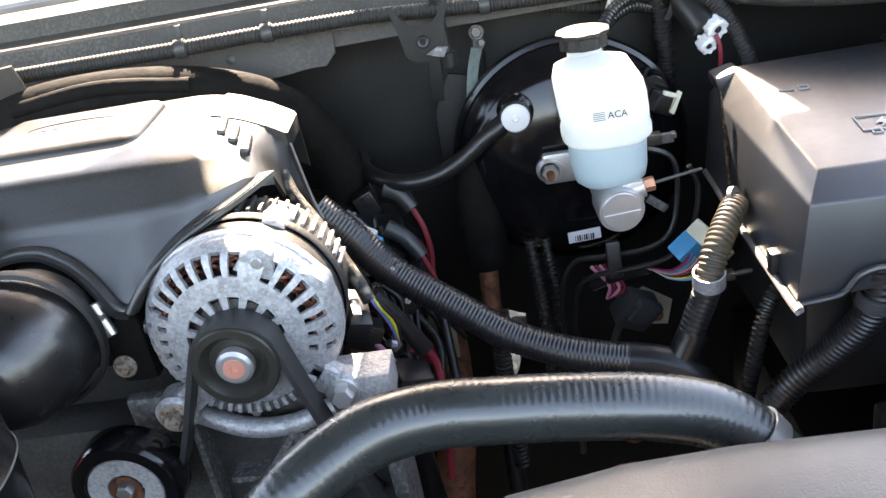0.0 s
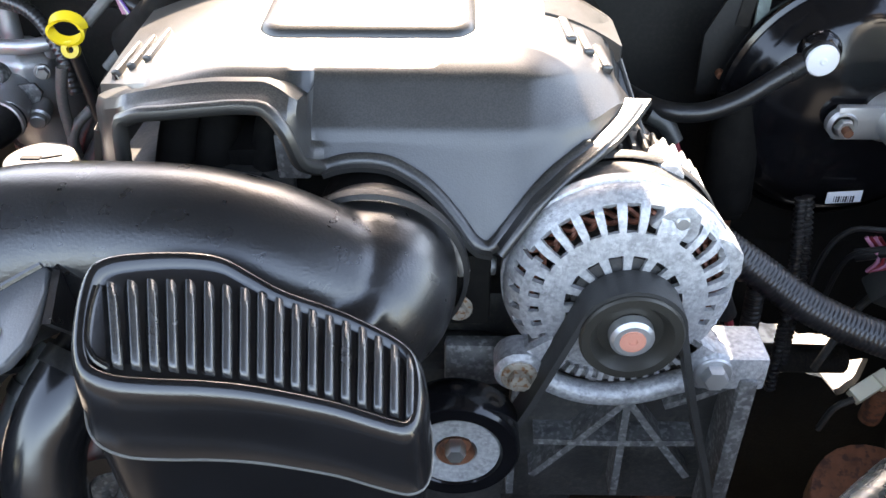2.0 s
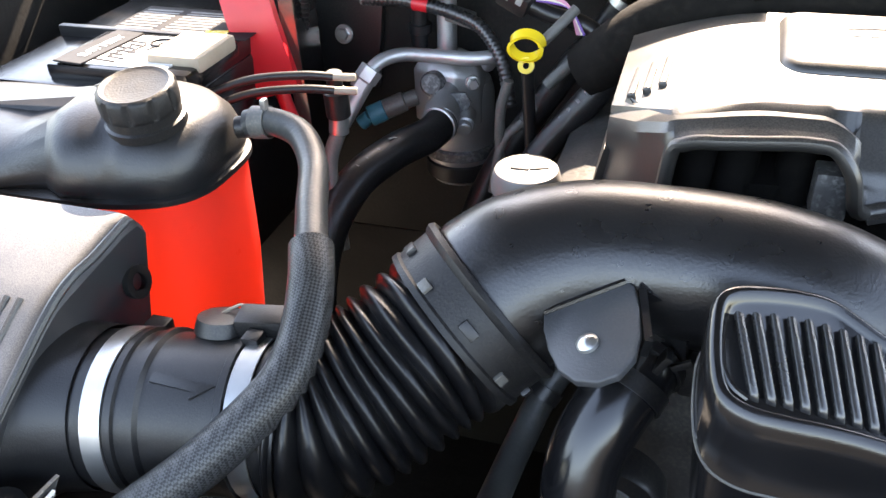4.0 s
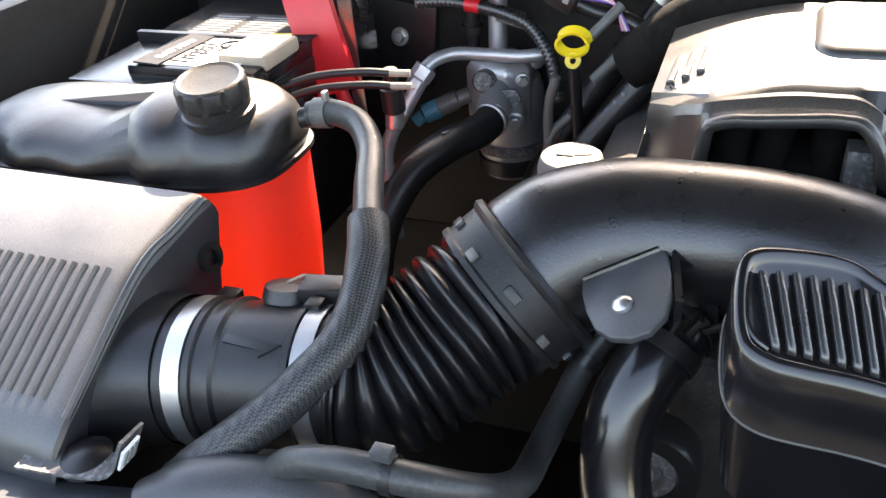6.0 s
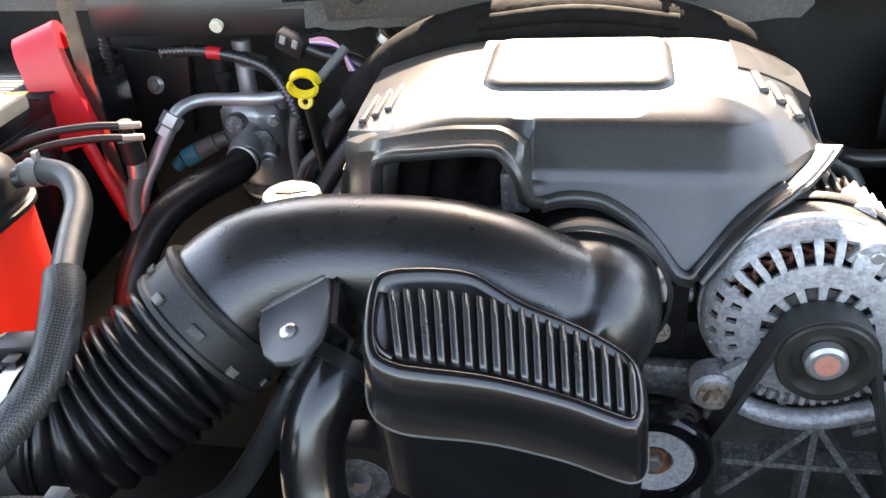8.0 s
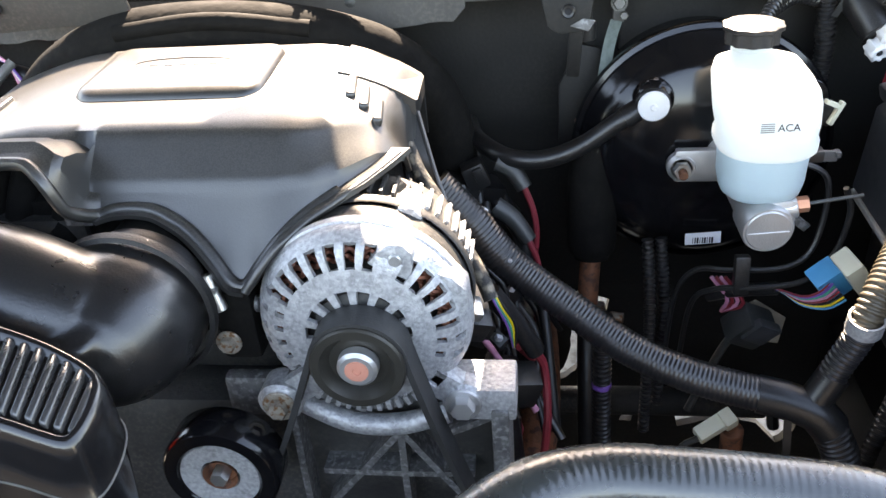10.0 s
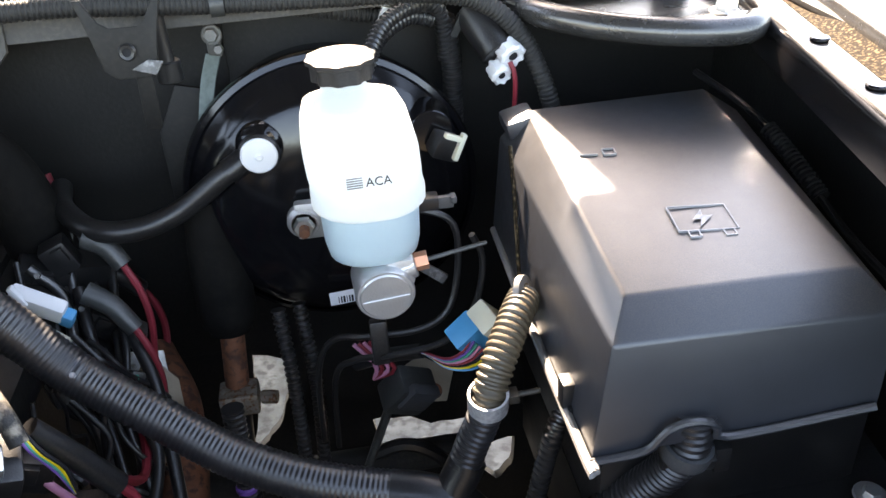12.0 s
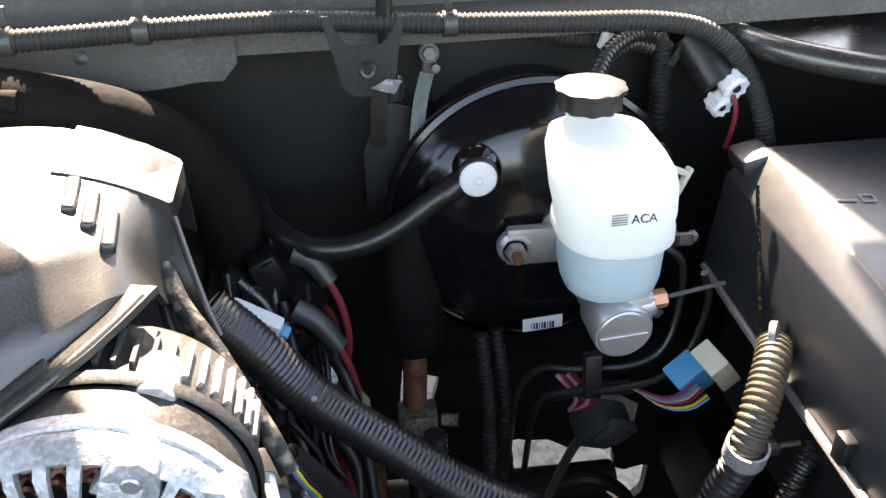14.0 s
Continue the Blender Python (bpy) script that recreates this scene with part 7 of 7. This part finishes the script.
# ---- battery side ----
def battery():
    th = thing("battery", "black car battery with white and silver printed labels", "battery", (-0.93, 0.73, 0.92))
    part("case", box((-0.957, 0.745, 1.02), (0.185, 0.29, 0.19), 0.006), GLOSS, th)
    part("lid", box((-0.957, 0.745, 1.122), (0.182, 0.286, 0.020), 0.004), GLOSS, th)
    part("vent_cover", box((-0.915, 0.655, 1.138), (0.135, 0.085, 0.014), 0.004), GLOSS, th)
    part("label", box((-0.920, 0.653, 1.1455), (0.100, 0.070, 0.0012), 0.0004), WHITE, th, "white printed label")
    part("print_band", box((-0.956, 0.652, 1.1470), (0.030, 0.078, 0.0016), 0, (0, 0, -6)), INK, th, "black printed band")
    letters("BATTERY", 0.0125, pose(-0.9530, 0.652, 1.1482, 0, 0, 84), WHITE, th)
    for i in range(7):
        part("print_bar", box((-0.932 + 0.005 * (i % 2), 0.626 + 0.0075 * i, 1.1464), (0.020 - 0.003 * (i % 3), 0.0022, 0.0010), 0, (0, 0, -6)), INK, th)
    for i in range(4):
        part("print_bar", box((-0.945 + 0.012 * i, 0.640 + 0.008 * i, 1.1463), (0.003, 0.030 - 0.004 * i, 0.0010), 0, (0, 0, -10)), INK, th)
    ring = [(-0.905 + 0.012 * math.cos(a), 0.672 + 0.009 * math.sin(a), 1.1466) for a in (2 * math.pi * k / 24 for k in range(25))]
    part("printed_ring", tube(ring, 0.0013, 6, step=0.003), INK, th)
    part("terminal_guard", box((-0.870, 0.660, 1.146), (0.05, 0.06, 0.014), 0.004), BEIGE, th, "pale terminal cover")
    part("label", box((-0.935, 0.765, 1.1326), (0.150, 0.075, 0.0012), 0.0004), INK, th, "black warning label with grey print")
    for i in range(8):
        part("print_bar", box((-0.985 + 0.0001 * i, 0.738 + 0.0075 * i, 1.1335), (0.04, 0.0032, 0.0006), 0), GREYPRINT, th)
        part("print_bar", box((-0.932, 0.738 + 0.0075 * i, 1.1335), (0.045, 0.0030, 0.0006), 0), GREYPRINT, th)
    part("yellow_print", box((-0.896, 0.738, 1.1337), (0.022, 0.014, 0.0008), 0, (0, 0, 10)), YELLOW, th)
    part("ridge", box((-0.957, 0.712, 1.136), (0.18, 0.008, 0.012), 0.002), BLACK, th)
    th = thing("battery_cable_cover", "bright red plastic battery cable cover strap", "cable cover", (-0.84, 0.76, 1.0))
    part("strap", ribbon([(-0.884, 0.800, 1.160), (-0.884, 0.782, 1.180), (-0.876, 0.765, 1.170), (-0.864, 0.755, 1.135), (-0.853, 0.750, 1.100), (-0.846, 0.748, 1.075)], (1, 0.25, 0.35), 0.047, 0.012, 0.005), RED, th)
    part("cable", tube([(-0.846, 0.752, 1.08), (-0.835, 0.75, 1.045), (-0.815, 0.745, 0.99)], 0.007, 10), RED, th)
    th = thing("hood_strut", "slim polished upright hood strut", "strut", (-0.84, 0.78, 1.0))
    part("strut", ribbon([(-0.846, 0.79, 1.30), (-0.845, 0.785, 1.20), (-0.843, 0.782, 1.12), (-0.838, 0.78, 1.0)], (1, 0.4, 0), 0.013, 0.010), BRIGHTBAR, th)
    th = thing("ac_pipes_pair", "pair of thin black pipes with brass-coloured ends", "pipes", (-0.78, 0.66, 1.11))
    for d in (0.0, 0.012):
        part("pipe", tube([(-0.850, 0.640, 1.118 - d), (-0.815, 0.655, 1.128 - d), (-0.775, 0.668, 1.130 - d), (-0.750, 0.675, 1.128 - d)], 0.0036, 10), BLACK, th)
        part("end", cyl((-0.752, 0.6745, 1.128 - d), (-0.732, 0.680, 1.127 - d), 0.0032), BEIGE, th)


battery()


def ac_block():
    th = thing("ac_accumulator", "aluminium air-conditioning accumulator with a fitting block", "accumulator", (-0.70, 0.88, 0.93))
    part("canister", lathe([(0, 0), (0.034, 0.0), (0.038, 0.006), (0.038, 0.10), (0.034, 0.115), (0.02, 0.122), (0, 0.122)], (-0.712, 0.905, 0.925), (0, 0, 1), 36), ALU_CLEAN, th)
    part("base_ring", lathe([(0.038, 0), (0.042, 0.002), (0.042, 0.012), (0.038, 0.014)], (-0.712, 0.905, 0.955), (0, 0, 1), 36), ALU_DULL, th)
    part("black_band", lathe([(0.0385, 0), (0.0405, 0.002), (0.0405, 0.018), (0.0385, 0.02)], (-0.712, 0.905, 0.93), (0, 0, 1), 36), BLACK, th)
    body = [[(-0.718 + w * math.cos(radians(45 * k + 22)), 0.890 + w * 0.8 * math.sin(radians(45 * k + 22)), z) for k in range(8)] for w, z in ((0.040, 1.0), (0.040, 1.058), (0.034, 1.066), (0.022, 1.074))]
    bm = loft(body)
    bmesh.ops.bevel(bm, geom=list(bm.edges), offset=0.003, segments=2, profile=0.6, affect="EDGES", clamp_overlap=True)
    part("block", bm, ALU_CLEAN, th, "machined fitting block")
    part("boss", lathe([(0, 0.016), (0.010, 0.016), (0.0125, 0.013), (0.0135, 0.0), (0.016, -0.004)], (-0.726, 0.862, 1.050), (0.05, -1, 0.35), 24), ALU_DULL, th)
    part("clamp_plate", prism([(-0.022, -0.008), (0.010, -0.010), (0.016, 0.0), (0.010, 0.010), (-0.022, 0.010)], (-0.700, 0.852, 1.036), (0.25, -1, 0.2), 0.007, 0.0015), ALU_DULL, th)
    part("port", join(cyl((-0.715, 0.865, 1.040), (-0.710, 0.835, 1.030), 0.015, bevel=0.002), cyl((-0.711, 0.84, 1.032), (-0.708, 0.82, 1.026), 0.0185, bevel=0.002)), ALU_CLEAN, th)
    part("small_port", join(cyl((-0.690, 0.858, 1.022), (-0.686, 0.835, 1.017), 0.010, bevel=0.002), cyl((-0.688, 0.84, 1.019), (-0.685, 0.828, 1.016), 0.0075)), ALU_CLEAN, th)
    part("bolt", hexbolt((-0.686, 0.866, 1.052), (0.4, -1, 0.1), 0.006, 0.009, 0.008), STEEL, th)
    part("stub", cyl((-0.722, 0.895, 1.065), (-0.722, 0.90, 1.135), 0.0105), ALU_CLEAN, th)
    part("plug", join(cyl((-0.765, 0.872, 1.022), (-0.785, 0.862, 1.014), 0.011), cyl((-0.752, 0.878, 1.026), (-0.765, 0.872, 1.022), 0.009)), HOSE_SILVER, th)
    part("plug_cap", join(cyl((-0.785, 0.862, 1.014), (-0.800, 0.854, 1.008), 0.0115), cyl((-0.80, 0.854, 1.008), (-0.81, 0.85, 1.0), 0.008)), TEAL, th, "teal plug cap")
    part("pipe", tube([(-0.668, 0.86, 1.075), (-0.660, 0.845, 1.089), (-0.680, 0.84, 1.088), (-0.72, 0.84, 1.088), (-0.750, 0.835, 1.089), (-0.768, 0.82, 1.086), (-0.778, 0.805, 1.076)], 0.0070, 12), ALU_CLEAN, th, "bent aluminium pipe")
    part("pipe_nut", join(lathe([(0.006, 0), (0.012, 0.001), (0.012, 0.014), (0.010, 0.016), (0.010, 0.026), (0.006, 0.027)], (-0.773, 0.812, 1.082), (-0.5, -0.45, -0.75), 6), cyl((-0.778, 0.805, 1.07), (-0.80, 0.785, 1.03), 0.008)), ALU_CLEAN, th)
    part("pipe", tube([(-0.79, 0.79, 1.045), (-0.806, 0.77, 1.01), (-0.812, 0.76, 0.97), (-0.81, 0.75, 0.90)], 0.006, 12), ALU_CLEAN, th)
    th = thing("charge_port", "black capped service port on a bright pipe", "port", (-0.78, 0.70, 1.05))
    part("cap", join(cyl((-0.762, 0.700, 1.105), (-0.762, 0.702, 1.080), 0.011), cyl((-0.762, 0.70, 1.108), (-0.761, 0.70, 1.122), 0.007)), BLACK, th)
    part("body", cyl((-0.762, 0.702, 1.080), (-0.763, 0.700, 1.064), 0.009), STEEL, th)
    part("pipe", tube([(-0.763, 0.70, 1.066), (-0.770, 0.69, 1.04), (-0.766, 0.68, 1.01), (-0.758, 0.67, 0.96)], 0.007, 12), HOSE_SILVER, th)
    th = thing("ac_hose", "thick black rubber hose with white print on the accumulator", "hose", (-0.73, 0.72, 0.95))
    part("hose", tube([(-0.706, 0.822, 1.026), (-0.712, 0.795, 1.023), (-0.732, 0.750, 1.024), (-0.752, 0.700, 1.015), (-0.765, 0.66, 0.985), (-0.768, 0.63, 0.94), (-0.76, 0.60, 0.88)], 0.0175, 20), RUBBER, th)
    part("ferrule", lathe([(0.0178, 0), (0.0195, 0.001), (0.0195, 0.005), (0.0178, 0.006)], (-0.707, 0.818, 1.026), (-0.15, -0.95, -0.05), 28), ALU_CLEAN, th)
    for i, (a, b) in enumerate(((0.0, 0.016), (0.022, 0.010), (0.036, 0.012), (0.052, 0.008))):
        p = Vector((-0.726, 0.755, 1.0425)).lerp(Vector((-0.752, 0.69, 1.030)), (a + b / 2) / 0.07)
        part("print_bar", box(p, (0.0035, b, 0.0006), 0, (-12, 0, -22)), PALE, th)
    th = thing("oil_dipstick", "yellow ring-pull oil dipstick", "dipstick", (-0.61, 0.79, 1.05))
    tr = [(-0.613 + 0.0145 * math.cos(a), 0.789 + 0.004 * math.sin(a) * 0.5, 1.124 + 0.0105 * math.sin(a)) for a in (2 * math.pi * i / 24 for i in range(25))]
    part("ring", ribbon(tr, (0.1, 0.8, 0.6), 0.009, 0.003, 0.003), YELLOW, th)
    part("tag", lathe([(0.003, -0.003), (0.0075, -0.003), (0.0075, 0.003), (0.003, 0.003), (0.003, -0.003)], (-0.612, 0.785, 1.107), (0.1, -0.9, 0.4), 20), YELLOW, th)
    part("stick", tube([(-0.612, 0.79, 1.104), (-0.612, 0.80, 1.06), (-0.61, 0.81, 0.98)], 0.006, 10), BLACK, th)
    part("tube", tube([(-0.60, 0.80, 1.125), (-0.585, 0.81, 1.14), (-0.575, 0.82, 1.15)], 0.005, 10), HOSE_SILVER, th)
    th = thing("engine_pipes", "grey metal pipes beside the heater hoses", "pipes", (-0.62, 0.82, 1.0))
    part("pipe", tube([(-0.632, 0.80, 1.085), (-0.640, 0.80, 1.05), (-0.640, 0.80, 0.99)], 0.005, 10), HOSE_SILVER, th)
    part("pipe", tube([(-0.62, 0.81, 1.04), (-0.638, 0.80, 1.02), (-0.645, 0.79, 0.97)], 0.005, 10), HOSE_SILVER, th)
    part("pipe", tube([(-0.555, 0.83, 1.118), (-0.585, 0.825, 1.09), (-0.60, 0.82, 1.075)], 0.006, 10), HOSE_SILVER, th)
    th = thing("oil_filler_cap", "oil filler cap coloured pale for sunlight, with a moulded oil-can symbol", "cap", (-0.574, 0.62, 1.06))
    # cap's sun glare is put into its pale colour
    part("cap", lathe([(0, 0.020), (0.020, 0.020), (0.0235, 0.0185), (0.0245, 0.0165), (0.0265, 0.009), (0.0265, 0.002), (0.02, 0.0)], (-0.574, 0.62, 1.074), (0, 0, 1), 40), SUNPALED, th)
    part("neck", cyl((-0.574, 0.622, 1.02), (-0.574, 0.62, 1.077), 0.017), BLACK, th)
    part("symbol", join(box((-0.578, 0.617, 1.0946), (0.014, 0.005, 0.001), 0), box((-0.564, 0.619, 1.0945), (0.014, 0.002, 0.001), 0, (0, 0, 20))), INK, th)
    th = thing("heater_hoses", "two black heater hoses with a steel clamp behind the engine", "hoses", (-0.59, 0.83, 1.05))
    part("hose", tube([(-0.535, 0.86, 1.150), (-0.552, 0.86, 1.122), (-0.585, 0.85, 1.080), (-0.615, 0.84, 1.035), (-0.650, 0.82, 0.98), (-0.67, 0.80, 0.93)], 0.0135, 16), RUBBER, th)
    part("hose", tube([(-0.500, 0.80, 1.155), (-0.525, 0.80, 1.115), (-0.560, 0.79, 1.070), (-0.595, 0.78, 1.025), (-0.63, 0.76, 0.97)], 0.0135, 16), RUBBER, th)
    part("band_clamp", lathe([(0.0138, -0.004), (0.0152, -0.004), (0.0152, 0.004), (0.0138, 0.004), (0.0138, -0.004)], (-0.538, 0.86, 1.146), (0.5, 0, 0.85), 24), STEEL, th)
    part("label", box((-0.536, 0.800, 1.108), (0.006, 0.014, 0.006), 0.001, (0, 40, 20)), PINK, th)
    for i in range(7):
        part("print_bar", box((-0.548 - 0.0075 * i, 0.779, 1.098 - 0.009 * i), (0.004, 0.001, 0.003), 0, (-20, 45, 0)), GREYPRINT, th)
    th = thing("left_bulkhead_fittings", "dark plate with a bolt and cables on the bulkhead", "plate", (-0.84, 0.93, 1.0))
    part("plate", box((-0.85, 0.93, 1.065), (0.08, 0.012, 0.10), 0.003, (0, 8, 0)), BLACK, th)
    part("bolt", hexbolt((-0.852, 0.921, 1.074), (0, -1, 0.2), 0.007, 0.006, 0.011), STEEL, th)
    part("conduit", tube([(-0.86, 0.86, 1.18), (-0.865, 0.86, 1.13), (-0.875, 0.86, 1.07), (-0.88, 0.86, 1.0)], 0.006, 10, ring=0.005, amp=0.0016), SLEEVE, th)
    part("post", join(cyl((-0.752, 0.90, 1.12), (-0.755, 0.90, 1.06), 0.009), cyl((-0.752, 0.90, 1.10), (-0.7525, 0.90, 1.09), 0.0125)), BLACK, th)
    th = thing("left_cowl_wiring", "black cables with red tape and plugs under the cowl", "wiring", (-0.7, 0.86, 1.1))
    part("cable", tube([(-0.80, 0.868, 1.132), (-0.765, 0.866, 1.134), (-0.735, 0.865, 1.131), (-0.700, 0.86, 1.125), (-0.67, 0.85, 1.115), (-0.645, 0.83, 1.09), (-0.635, 0.82, 1.05)], 0.0065, 12, ring=0.005, amp=0.0008), SLEEVE, th)
    part("red_tape", tube([(-0.746, 0.8652, 1.132), (-0.738, 0.865, 1.1315), (-0.730, 0.8648, 1.1305)], 0.0074, 12), RED, th)
    part("ring_lug", box((-0.795, 0.867, 1.132), (0.018, 0.008, 0.010), 0.002), HOSE_SILVER, th)
    part("plug", box((-0.632, 0.826, 1.154), (0.032, 0.018, 0.020), 0.004, (10, 25, -10)), BLACK, th)
    for d in (-0.006, 0.006):
        part("plug_mark", box((-0.632 + d, 0.815, 1.158 - d * 0.4), (0.006, 0.002, 0.009), 0.0005, (10, 25, -10)), PALE, th)
    part("cable", tube([(-0.62, 0.83, 1.148), (-0.60, 0.83, 1.14), (-0.57, 0.825, 1.135), (-0.55, 0.82, 1.125)], 0.008, 10), RUBBER, th)
    for i, m in enumerate((PINK, PINK, IVORY, PURPLE)):
        part("wire", tube([(-0.612, 0.822, 1.158 - 0.001 * i), (-0.595, 0.820, 1.160 - 0.002 * i), (-0.580, 0.818, 1.150), (-0.572 + 0.002 * i, 0.815, 1.128)], 0.0014, 6), m, th)
    part("plug", box((-0.70, 0.875, 1.118), (0.03, 0.012, 0.016), 0.003, (0, 15, 0)), HOSE_SILVER, th)
    th = thing("cowl_end_cover", "grey cowl end cover with a round hole", "cover", (-0.56, 0.76, 1.19))
    part("panel", box((-0.50, 0.780, 1.208), (0.16, 0.004, 0.034), 0.001, (14, -4, -4)), COWL, th)
    part("hole", lathe([(0, 0), (0.006, 0), (0.0065, 0.001)], (-0.545, 0.776, 1.212), (0, 1, -0.2), 16), INK, th)
    th = thing("left_cowl_duct", "black plastic duct under the cowl on the battery side", "duct", (-0.78, 0.86, 1.15))
    part("duct", box((-0.74, 0.885, 1.175), (0.26, 0.07, 0.045), 0.01), BLACK, th)
    part("push_pin", cyl((-0.72, 0.849, 1.168), (-0.72, 0.842, 1.166), 0.007), IVORY, th)


ac_block()
